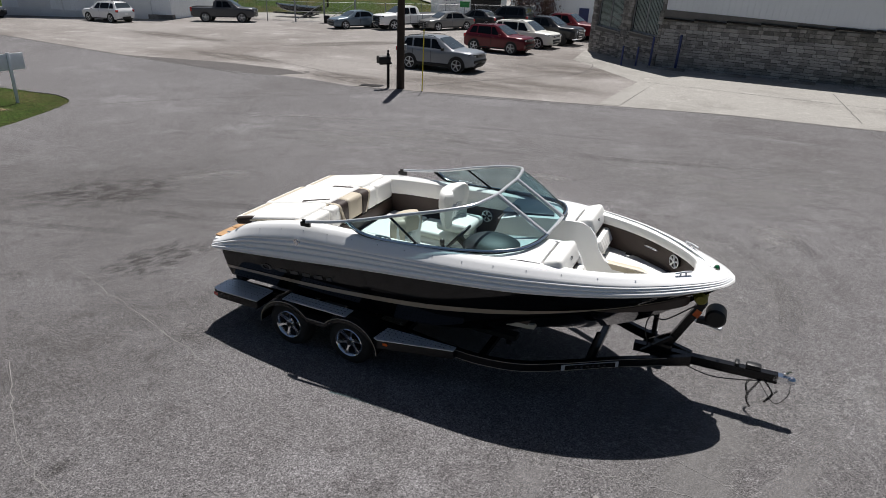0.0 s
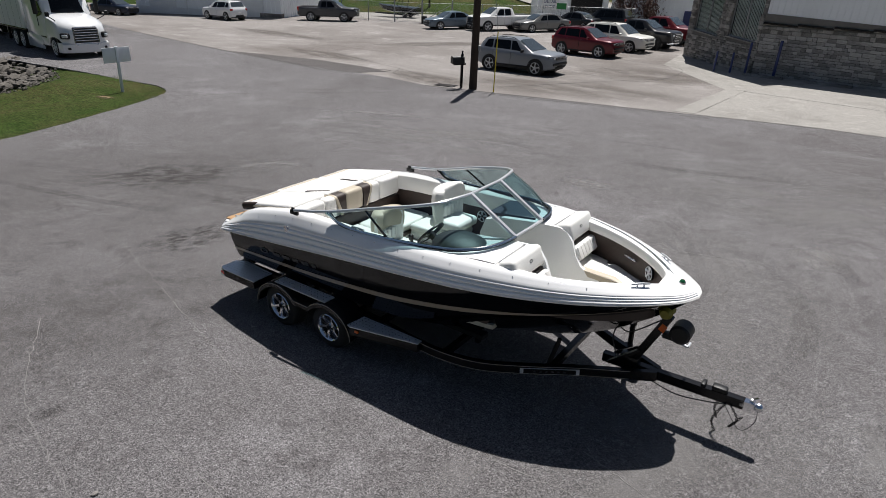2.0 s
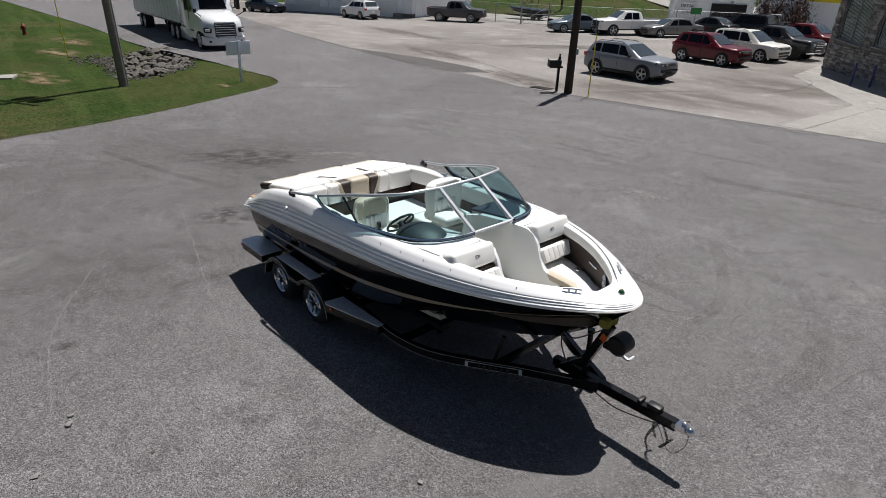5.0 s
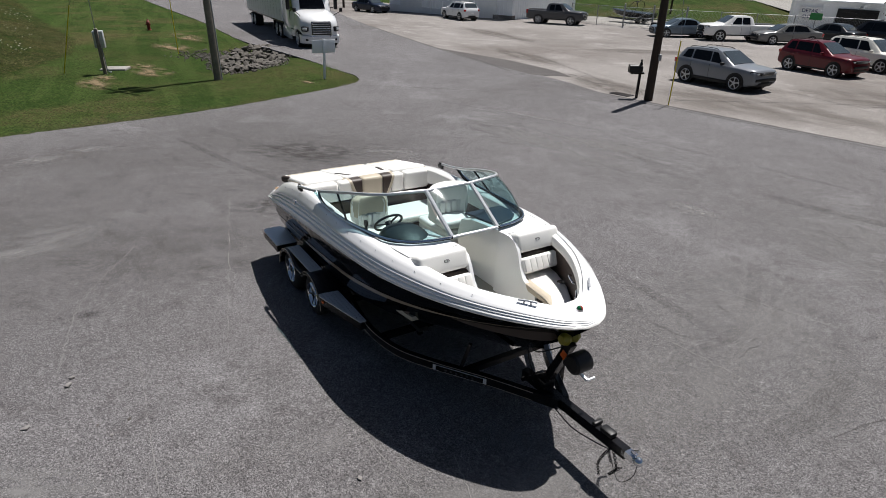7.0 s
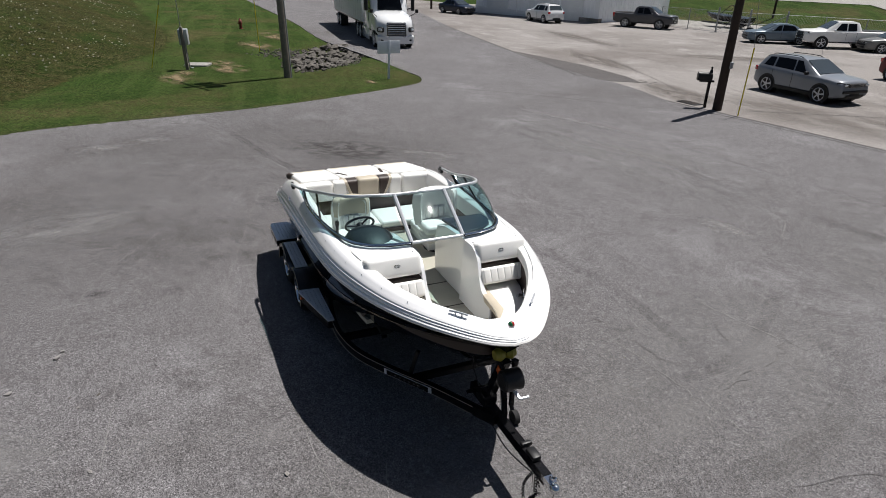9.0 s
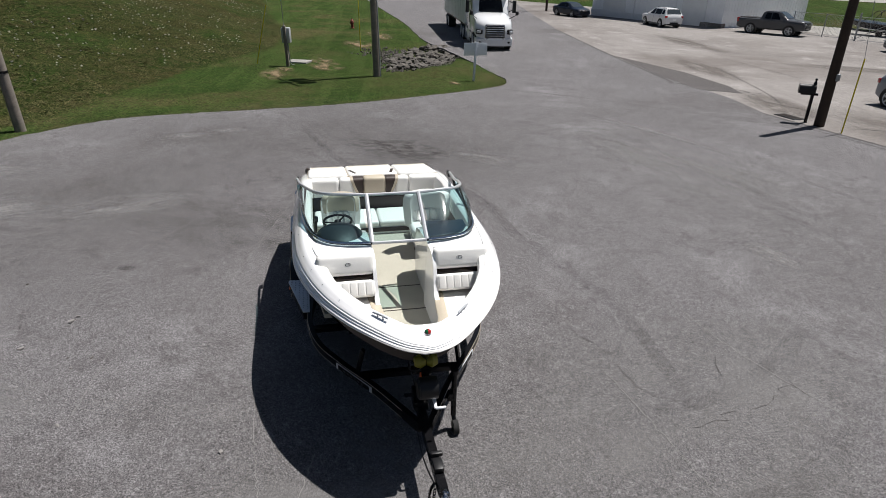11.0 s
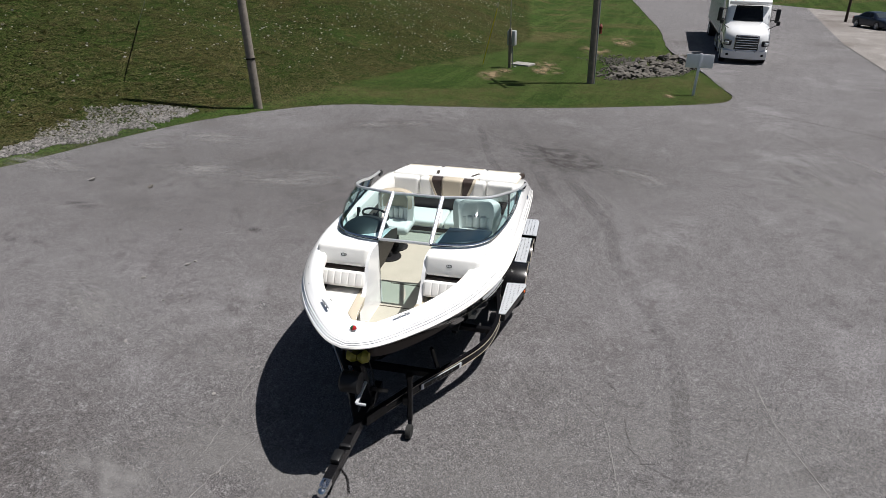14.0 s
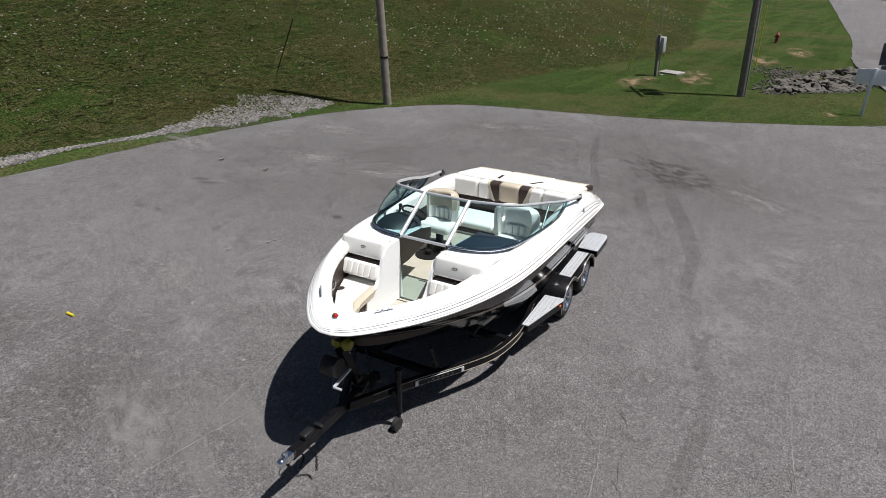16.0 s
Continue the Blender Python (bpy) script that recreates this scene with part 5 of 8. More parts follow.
for sgn in (1, -1):
    for wx in (1.08, 2.03):
        bm = bmesh.new()
        prof = [(0.19, 1.165), (0.28, 1.155), (0.31, 1.185), (0.315, 1.235), (0.315, 1.315), (0.305, 1.355), (0.26, 1.387), (0.196, 1.377)]
        rings = [[(wx + r * math.cos(a), y * sgn, 0.315 + r * math.sin(a)) for r, y in prof] for a in [2 * math.pi * k / 40 for k in range(41)]]
        loft(bm, rings)
        wheel = part("wheel", bm, RUBBER, trailer, "black trailer tyre on an alloy rim", smooth=50)
        bm = bmesh.new()
        prof = [(0.2, 1.375), (0.19, 1.387), (0.18, 1.38), (0.172, 1.315), (0.165, 1.235)]
        loft(bm, [[(wx + r * math.cos(a), y * sgn, 0.315 + r * math.sin(a)) for r, y in prof] for a in [2 * math.pi * k / 40 for k in range(41)]])
        part("rim", bm, CHROME, wheel, "polished rim lip", smooth=50)
        bm = bmesh.new()
        cyl(bm, (wx, 1.255 * sgn, 0.315), (wx, 1.285 * sgn, 0.315), 0.178, seg=30)
        part("rim_back", bm, BLACK_STEEL, wheel, "dark wheel centre")
        bm = bmesh.new()
        for j in range(6):
            a = j * math.pi / 3 + 0.3 + wx
            u, w = Vector((math.cos(a), 0, math.sin(a))), Vector((-math.sin(a), 0, math.cos(a)))
            c = Vector((wx, 0, 0.315))
            rows = []
            for r, hw, y in ((0.03, 0.03, 1.345), (0.1, 0.017, 1.36), (0.15, 0.022, 1.37), (0.18, 0.036, 1.375)):
                p = c + u * r
                rows.append([p - w * hw + Vector((0, (y - 0.025) * sgn, 0)), p - w * hw * 0.7 + Vector((0, y * sgn, 0)), p + w * hw * 0.7 + Vector((0, y * sgn, 0)), p + w * hw + Vector((0, (y - 0.025) * sgn, 0))])
            loft(bm, rows, cap0=True, cap1=True)
        cyl(bm, (wx, 1.295 * sgn, 0.315), (wx, 1.37 * sgn, 0.315), 0.045, seg=16)
        part("spokes", bm, CHROME, wheel, "six machined spokes", smooth=40)
        bm = bmesh.new()
        cyl(bm, (wx, 1.365 * sgn, 0.315), (wx, 1.38 * sgn, 0.315), 0.026, seg=14)
        part("hub_cap", bm, BLACK_PLASTIC, wheel, "black hub cap")
bm = bmesh.new()
for x in (1.08, 2.03):
    cyl(bm, (x, -1.15, 0.315), (x, 1.15, 0.315), 0.035, seg=10)
part("axles", bm, BLACK_STEEL, trailer)
for x, z, w in ((-0.15, 0.46, 1.0), (2.6, 0.42, 1.0), (3.7, 0.42, 1.12), (4.9, 0.46, 0.62)):
    bm = bmesh.new()
    bar(bm, [(x, -w, z), (x, w, z)], 0.08, 0.07)
    part("cross_member", bm, BLACK_STEEL, trailer)
bm = bmesh.new()
bar(bm, [(5.3, 0, 0.49), (6.1, 0, 0.5), (6.88, 0, 0.52)], 0.085, 0.11)
part("tongue", bm, BLACK_STEEL, trailer, "black steel tongue")
bm = bmesh.new()
bar(bm, [(6.84, 0, 0.535), (6.98, 0, 0.535)], 0.085, 0.07)
bmesh.ops.create_uvsphere(bm, u_segments=16, v_segments=10, radius=0.05, matrix=Matrix.Translation((7.02, 0, 0.53)))
box(bm, (6.95, 0, 0.585), (0.05, 0.03, 0.05), 0.01)
cyl(bm, (6.93, 0, 0.59), (7.0, 0.01, 0.64), 0.01, seg=8)
part("coupler", bm, CHROME, trailer, "worn silver ball coupler")
bm = bmesh.new()
box(bm, (6.62, 0, 0.6), (0.16, 0.1, 0.06), 0.02)
box(bm, (6.45, 0.02, 0.58), (0.05, 0.12, 0.05), 0.015)
part("brake_actuator", bm, BLACK_PLASTIC, trailer)
# winch stand, roller, winch
bm = bmesh.new()
bar(bm, [(5.62, 0, 0.5), (5.97, 0, 1.27)], 0.09, 0.09)
bar(bm, [(5.4, 0.12, 0.5), (5.72, 0.04, 0.75)], 0.04, 0.04)
bar(bm, [(5.4, -0.12, 0.5), (5.72, -0.04, 0.75)], 0.04, 0.04)
box(bm, (5.62, 0, 0.58), (0.22, 0.16, 0.12), 0.02)
part("winch_stand", bm, BLACK_STEEL, trailer, "black winch stand")
bm = bmesh.new()
box(bm, (5.945, -0.05, 1.1), (0.012, 0.02, 0.08), 0.003, 2, Matrix.Rotation(0.42, 4, "Y"))
box(bm, (5.925, -0.0475, 1.12), (0.07, 0.012, 0.09), 0.003, 2, Matrix.Rotation(0.42, 4, "Y"))
part("reflector", bm, ORANGE, trailer, "orange reflector sticker")
for y in (-0.06, 0.06):
    bm = bmesh.new()
    cyl(bm, (5.93, y - 0.055, 1.32), (5.93, y, 1.32), 0.05, 0.075, seg=20)
    cyl(bm, (5.93, y, 1.32), (5.93, y + 0.055, 1.32), 0.075, 0.05, seg=20)
    part("bow_roller", bm, YELLOW_ROLLER, trailer, "amber rubber bow roller")
bm = bmesh.new()
cyl(bm, (6.12, -0.1, 1.13), (6.12, 0.08, 1.13), 0.112, seg=26)
cyl(bm, (6.12, -0.12, 1.13), (6.12, -0.1, 1.13), 0.09, 0.108, seg=26)
box(bm, (6.03, 0, 1.03), (0.2, 0.1, 0.06), 0.01)
part("winch", bm, BLACK_PLASTIC, trailer, "black covered winch drum")
bm = bmesh.new()
bar(bm, [(5.9, 0.06, 0.98), (6.2, 0.06, 0.93)], 0.03, 0.02)
cyl(bm, (6.2, 0.06, 0.93), (6.2, 0.16, 0.93), 0.014, seg=8)
part("winch_handle", bm, ALU, trailer, "silver crank handle")
# jack on the port rail
bm = bmesh.new()
cyl(bm, (5.47, 0.42, 0.2), (5.47, 0.42, 0.78), 0.032, seg=14)
cyl(bm, (5.47, 0.42, 0.78), (5.47, 0.42, 0.83), 0.045, seg=14)
box(bm, (5.47, 0.37, 0.48), (0.1, 0.06, 0.1), 0.01)
cyl(bm, (5.47, 0.42, 0.2), (5.53, 0.43, 0.1), 0.025, seg=10)
jack = part("jack", bm, BLACK_STEEL, trailer, "black tongue jack")
bm = bmesh.new()
cyl(bm, (5.55, 0.4, 0.085), (5.55, 0.46, 0.085), 0.085, seg=22)
part("jack_wheel", bm, RUBBER, jack, "black jack wheel")
for sgn in (1, -1):
    bm = bmesh.new()
    bar(bm, [(4.86, 0.62 * sgn, 0.47), (4.95, 0.55 * sgn, 0.86)], 0.04, 0.04)
    part("bow_bunk_post", bm, BLACK_STEEL, trailer, "black support post")


def chain(pts, name, r=0.011):
    bm = bmesh.new()
    path = smooth_path(pts, 7)
    for i in range(len(path) - 1):
        a, b = path[i], path[i + 1]
        d = (b - a).normalized()
        s = d.cross(Vector((0.3, 0.5, 0.8))).normalized() if i % 2 else d.cross(Vector((0.8, -0.5, 0.3))).normalized()
        c = (a + b) / 2
        L = (b - a).length * 0.68
        tube(bm, [c + d * L * math.cos(t) + s * 0.014 * math.sin(t) for t in [2 * math.pi * j / 8 for j in range(9)]], 0.0045, 4)
    part(name, bm, BLACK_STEEL, trailer, "hanging safety chain")


chain([(6.72, -0.05, 0.48), (6.66, -0.07, 0.36), (6.62, -0.08, 0.22), (6.67, -0.1, 0.12)], "safety_chain")
chain([(6.76, -0.05, 0.48), (6.86, -0.1, 0.36), (6.8, -0.12, 0.25), (6.9, -0.08, 0.4)], "safety_chain")
chain([(6.66, 0.05, 0.48), (6.6, 0.08, 0.3), (6.64, 0.1, 0.15)], "safety_chain")
bm = bmesh.new()
tube(bm, smooth_path([(5.9, -0.08, 0.44), (6.2, -0.08, 0.38), (6.5, -0.07, 0.42), (6.7, -0.05, 0.46)], 6), 0.007, 5)
tube(bm, smooth_path([(6.7, -0.05, 0.46), (6.9, -0.1, 0.25), (7.02, -0.05, 0.36), (7.02, 0, 0.5)], 6), 0.004, 5)
tube(bm, smooth_path([(5.9, 0.0, 1.2), (5.6, -0.1, 0.98), (5.45, -0.1, 1.0), (5.4, -0.06, 0.8), (5.45, 0, 0.55)], 6), 0.008, 5)
part("wiring", bm, BLACK_PLASTIC, trailer, "loose black cables")

# ---- vehicles ----
def paint(name, color, metal=0.3):
    return mat("paint_" + name, color, 0.3, metal * 0.3, vary=0.05, scale=2, coat=0.35, spec=0.3)


def road_wheel(parent, x, y, r, w, rim_mat, spokes=5):
    """A car wheel: tyre with a rounded tread, rim dish and spokes; outer face towards +y or -y by the sign of y."""
    s = 1 if y > 0 else -1
    bm = bmesh.new()
    prof = [(0.6 * r, -w), (0.92 * r, -w), (r, -w * 0.8), (r, -0.1 * w), (0.95 * r, 0.0), (0.74 * r, 0.0)]
    loft(bm, [[(x + a * math.cos(t), y + s * b, r + a * math.sin(t)) for a, b in prof] for t in [2 * math.pi * k / 24 for k in range(25)]])
    tyre = part("wheel", bm, RUBBER, parent, smooth=50)
    bm = bmesh.new()
    cyl(bm, (x, y - s * 0.06, r), (x, y - s * 0.05, r), 0.66 * r, seg=24)
    part("rim_back", bm, BLACK_PLASTIC, tyre)
    bm = bmesh.new()
    loft(bm, [[(x + a * math.cos(t), y + s * b, r + a * math.sin(t)) for a, b in ((0.75 * r, 0.0), (0.72 * r, 0.01), (0.66 * r, -0.02))] for t in [2 * math.pi * k / 24 for k in range(25)]])
    for j in range(spokes):
        a = 2 * math.pi * j / spokes + 0.2
        u, v = Vector((math.cos(a), 0, math.sin(a))), Vector((-math.sin(a), 0, math.cos(a)))
        c = Vector((x, y, r))
        loft(bm, [[c + u * (q * r) + v * (h * r * k) + Vector((0, s * 0.002, 0)) for k in (-1, 1)] for q, h in ((0.1, 0.1), (0.35, 0.07), (0.7, 0.11))])
    cyl(bm, (x, y - s * 0.04, r), (x, y, r), 0.16 * r, seg=12)
    part("rim", bm, rim_mat, tyre, "alloy rim", smooth=40)


def car(name, m, label, body, L=4.5, W=1.86, H=1.68, kind="suv", group="parked cars", rim=None, category="car", clad=False):
    """A parked vehicle, front towards +x. kind: suv, sedan or pickup; clad: black lower cladding."""
    th = thing(name, m, label, category, group)
    rim = rim or RIM
    f, b, hw = L / 2, -L / 2, W / 2
    r = {"suv": 0.365, "sedan": 0.335, "pickup": 0.41}[kind]
    zb = {"suv": 0.27, "sedan": 0.22, "pickup": 0.42}[kind]
    # height of the middle line, the belt and the half width from tail to nose
    if kind == "suv":
        top = table((b, 0.86), (b + 0.05, 1.02), (b + 0.14, 1.16), (b + 0.3, 1.38), (b + 0.48, H - 0.08), (b + 0.9, H - 0.01), (-0.2, H), (f - 2.05, H - 0.05), (f - 1.6, H - 0.3), (f - 1.16, 1.10), (f - 0.95, 1.08), (f - 0.5, 1.05), (f - 0.2, 1.01), (f - 0.07, 0.95), (f - 0.02, 0.86), (f, 0.76))
        belt = table((b, 0.8), (b + 0.12, 1.1), (b + 0.9, 1.09), (f - 1.2, 1.02), (f - 0.5, 0.98), (f - 0.1, 0.88), (f, 0.7))
        ws, rw = (f - 1.2, f - 2.0), (b + 0.17, b + 0.46)
        panes = [((f - 1.62, f - 2.2), (-0.1, -0.2)), ((-0.17, -0.27), (b + 1.05, b + 1.0)), ((b + 0.95, b + 0.92), (b + 0.42, b + 0.62))]
    elif kind == "sedan":
        top = table((b, 0.72), (b + 0.05, 0.93), (b + 0.2, 1.0), (b + 0.6, 1.03), (b + 0.75, 1.06), (b + 1.35, H - 0.08), (b + 1.85, H), (-0.1, H), (f - 2.0, H - 0.07), (f - 1.6, H - 0.26), (f - 1.15, 0.98), (f - 0.9, 0.95), (f - 0.4, 0.89), (f - 0.12, 0.81), (f - 0.03, 0.72), (f, 0.62))
        belt = table((b, 0.68), (b + 0.15, 0.92), (b + 1.0, 0.95), (f - 1.2, 0.89), (f - 0.5, 0.83), (f - 0.1, 0.73), (f, 0.56))
        ws, rw = (f - 1.2, f - 1.95), (b + 0.8, b + 1.3)
        panes = [((f - 1.66, f - 2.15), (0.02, -0.08)), ((-0.05, -0.15), (b + 1.05, b + 1.38))]
    else:
        cab = b + 0.36 * L
        top = table((b, 1.18), (b + 0.04, 1.26), (b + 0.5, 1.27), (cab - 0.12, 1.27), (cab - 0.03, 1.32), (cab + 0.06, H - 0.18), (cab + 0.25, H - 0.02), (cab + 0.8, H), (f - 2.25, H - 0.03), (f - 1.9, H - 0.22), (f - 1.4, 1.33), (f - 1.15, 1.28), (f - 0.4, 1.24), (f - 0.08, 1.16), (f, 0.98))
        belt = table((b, 1.1), (b + 0.1, 1.22), (cab, 1.22), (f - 1.3, 1.2), (f - 0.4, 1.13), (f - 0.05, 1.02), (f, 0.9))
        ws, rw = (f - 1.46, f - 2.2), (cab + 0.0, cab + 0.08)
        panes = [((f - 1.9, f - 2.4), (f - 2.72, f - 2.74)), ((f - 2.8, f - 2.82), (cab + 0.3, cab + 0.34))]
    wide = table((b, 0.86), (b + 0.1, 0.94), (b + 0.6, 0.99), (0, 1.0), (f - 0.8, 0.99), (f - 0.35, 0.96), (f - 0.1, 0.9), (f, 0.8))

    def section(x):
        """Half a cross-section at x, from the sill up to the edge of the roof or hood."""
        y, z1, zt = hw * wide(x), belt(x), top(x)
        zl = zb + 0.12 * max(0, (abs(x) - L / 2 + 0.35) / 0.35)
        z1 = max(min(z1, zt - 0.05), zl + 0.2)
        lift = max(0, zt - z1 - 0.12)
        ye = y * (0.86 - 0.17 * min(1, lift / 0.45))
        ze = zt - 0.035
        pts = [(y * 0.9, zl), (y * 0.975, zl + 0.06), (y, zl + (z1 - zl) * 0.35), (y * 0.985, zl + (z1 - zl) * 0.6), (y * 0.995, zl + (z1 - zl) * 0.74), (y * 0.975, z1 - 0.035), (y * 0.94, z1)]
        pts += [(y * 0.94 + (ye - y * 0.94) * t, z1 + (ze - z1) * t) for t in (0.12, 0.5, 0.9)]
        return pts + [(ye * 0.95, zt - 0.018)], ye, zt

    xs = sorted({round(b + L * k / 46, 4) for k in range(47)} | {b + 0.03, b + 0.07, b + 0.12, f - 0.03, f - 0.07, f - 0.12})
    rings = []
    for x in xs:
        p, ye, zt = section(x)
        rings.append([Vector((x, -y, z)) for y, z in p] + [Vector((x, -ye * 0.5, zt)), Vector((x, 0, zt + 0.012)), Vector((x, ye * 0.5, zt))] + [Vector((x, y, z)) for y, z in reversed(p)])
    bm = bmesh.new()
    loft(bm, rings, close=True, cap0=True, cap1=True)
    part("body", bm, body, th, smooth=38)
    # glass laid just over the skin
    for nm, (x0, x1) in (("windscreen", ws), ("rear_window", rw)):
        bm = bmesh.new()
        rows = []
        for k in range(7):
            x = x0 + (x1 - x0) * k / 6
            _, ye, zt = section(x)
            d = 0.012 if nm == "windscreen" else -0.012
            rows.append([Vector((x + d, ye * q, zt + 0.012 - 0.012 * abs(q) * 2 * 0.5 + 0.012)) for q in (-0.9, -0.5, 0, 0.5, 0.9)])
        loft(bm, rows)
        part(nm, bm, CAR_SCREEN, th, "glass toned paler for the sky's reflection", smooth=60)
    for s in (1, -1):
        for (a0, a1), (c0, c1) in panes:
            bm = bmesh.new()
            rows = []
            for t in (0.1, 0.5, 0.86):
                row = []
                for k in range(6):
                    x = (a0 + (a1 - a0) * t) + ((c0 + (c1 - c0) * t) - (a0 + (a1 - a0) * t)) * k / 5
                    p, ye, zt = section(x)
                    (y0, z0), (y1, z1) = p[6], p[9]
                    u = (t - 0.0) / 0.9
                    row.append(Vector((x, s * (y0 + (y1 - y0) * u + 0.01), z0 + (z1 - z0) * u)))
                rows.append(row)
            loft(bm, rows)
            part("side_window", bm, DARK_GLASS, th, "dark side glass", smooth=60)
        axles = (f - 0.2 * L, b + (0.19 if kind != "pickup" else 0.23) * L)
        for xw in axles:
            bm = bmesh.new()
            y = hw * wide(xw)
            ring = [[Vector((xw + q * r * math.cos(t), s * yy, r + q * r * math.sin(t))) for q, yy in ((1.0, y - 0.16), (1.12, y - 0.02), (1.12, y + 0.012), (1.22 if clad else 1.16, y + 0.012), (1.24 if clad else 1.17, y - 0.03))] for t in [math.pi * (1.12 - 1.24 * k / 20) for k in range(21)]]
            loft(bm, ring)
            cyl(bm, (xw, s * (y - 0.3), r), (xw, s * (y + 0.003), r), r * 1.12, seg=26)
            part("wheel_arch", bm, BLACK_PLASTIC, th)
            road_wheel(th, xw, s * (y + 0.022), r, 0.22, rim)
        bm = bmesh.new()
        box(bm, (sum(axles) / 2, s * (hw - 0.02), zb + 0.07), (axles[0] - axles[1] - 2.2 * r, 0.07, 0.16 if clad else 0.07), 0.02)
        part("sill", bm, BLACK_PLASTIC, th, "black sill")
        xm = ws[0] - 0.42
        bm = bmesh.new()
        box(bm, (xm, s * (hw + 0.06), belt(xm) + 0.07), (0.14, 0.2, 0.14), 0.045, 3)
        part("mirror", bm, BLACK_PLASTIC if clad else body, th)
        zg = {"suv": 0.84, "sedan": 0.69, "pickup": 0.98}[kind]
        bm = bmesh.new()
        loft(bm, [[Vector((f + 0.03 - 0.26 * u ** 2.2, s * hw * (0.46 + 0.47 * u), zg + dz + 0.05 * u)) for u in (0, 0.3, 0.6, 0.85, 1.0)] for dz in ((-0.06, -0.055, 0.05, 0.055) if kind != "pickup" else (-0.16, -0.15, 0.12, 0.13))])
        hl = part("headlight", bm, BLACK_PLASTIC, th, "dark headlight housing", smooth=50)
        bm = bmesh.new()
        box(bm, (f - 0.0, s * hw * 0.62, zg + 0.005), (0.09, 0.2, 0.075 if kind != "pickup" else 0.16), 0.025, 3, Matrix.Rotation(-0.3 * s, 4, "Z"))
        part("lens", bm, HEADLAMP, hl, "clear lens")
        bm = bmesh.new()
        box(bm, (b + 0.1, s * hw * wide(b + 0.1) * 0.9, belt(b + 0.12) - 0.14), (0.2, hw * 0.22, 0.2 if kind != "pickup" else 0.36), 0.04, 3, Matrix.Rotation(0.3 * s, 4, "Z"))
        part("tail_light", bm, RED_LENS, th, "red tail light")
        for (a0, a1), (c0, c1) in panes[:2]:
            bm = bmesh.new()
            box(bm, (c0 + 0.14, s * (hw * wide(c0) * 0.99), belt(c0) - 0.1), (0.17, 0.035, 0.03), 0.012)
            part("door_handle", bm, body, th)
            bm = bmesh.new()
            box(bm, (c0 - 0.02, s * (hw * wide(c0) - 0.004), (zb + belt(c0)) / 2 + 0.04), (0.008, 0.012, belt(c0) - zb - 0.2))
            part("door_seam", bm, BLACK_PLASTIC, th, smooth=0)
    zg = {"suv": 0.83, "sedan": 0.68, "pickup": 0.94}[kind]
    gh = {"suv": 0.15, "sedan": 0.13, "pickup": 0.36}[kind]
    bm = bmesh.new()
    box(bm, (f - 0.05, 0, zg), (0.18, hw * 0.94, gh), 0.03, 3)
    gr = part("grille", bm, BLACK_PLASTIC, th, "black grille")
    for k in (-1, 0, 1):
        bm = bmesh.new()
        box(bm, (f + 0.04, 0, zg + gh * 0.3 * k), (0.016, hw * 0.84, 0.012 if kind != "pickup" else 0.03), 0.004)
        part("grille_bar", bm, CHROME, gr)
    bm = bmesh.new()
    box(bm, (f - 0.02, 0, zb + 0.3), (0.14, hw * (1.55 if clad else 1.2), 0.12), 0.03, 3)
    part("lower_grille", bm, BLACK_PLASTIC, th, "dark lower grille")
    for nm, x, q in (("front_bumper", f - 0.14, 1), ("rear_bumper", b + 0.12, -1)):
        bm = bmesh.new()
        w = hw * 0.84
        loft(bm, [[Vector((x + q * (0.16 - 0.22 * abs(u) ** 3), w * u, z)) for u in (-1.06, -0.85, -0.5, 0, 0.5, 0.85, 1.06)] for z in (zb + 0.02, zb + 0.08, zb + 0.2, zb + 0.24)])
        part(nm, bm, BLACK_PLASTIC if clad or q < 0 else CHROME if kind == "pickup" else body, th, smooth=50)
    bm = bmesh.new()
    box(bm, (f + 0.03, 0, zb + 0.14), (0.03, hw * 1.1, 0.1), 0.02)
    part("air_intake", bm, BLACK_PLASTIC, th, "dark lower intake")
    bm = bmesh.new()
    box(bm, (b - 0.03 if kind != "pickup" else b - 0.01, 0, zb + 0.45), (0.02, 0.32, 0.14), 0.004)
    part("number_plate", bm, BOARD_WHITE, th, "blank plate")
    if kind == "pickup":
        bm = bmesh.new()
        box(bm, ((b + cab) / 2, 0, 1.285), (cab - b - 0.3, W * 0.74, 0.03), 0.01)
        part("bed", bm, BLACK_PLASTIC, th, "dark open bed")
    elif kind == "suv":
        for s in (1, -1):
            bm = bmesh.new()
            ye = section(-0.3)[1] * 0.9
            tube(bm, smooth_path([(b + 0.6, s * ye, H - 0.06), (b + 0.8, s * ye, H + 0.02), (-0.3, s * ye, H + 0.035), (f - 2.3, s * ye, H + 0.0), (f - 2.1, s * ye, H - 0.07)], 3), 0.016, 6)
            part("roof_rail", bm, BLACK_PLASTIC, th)
    return th


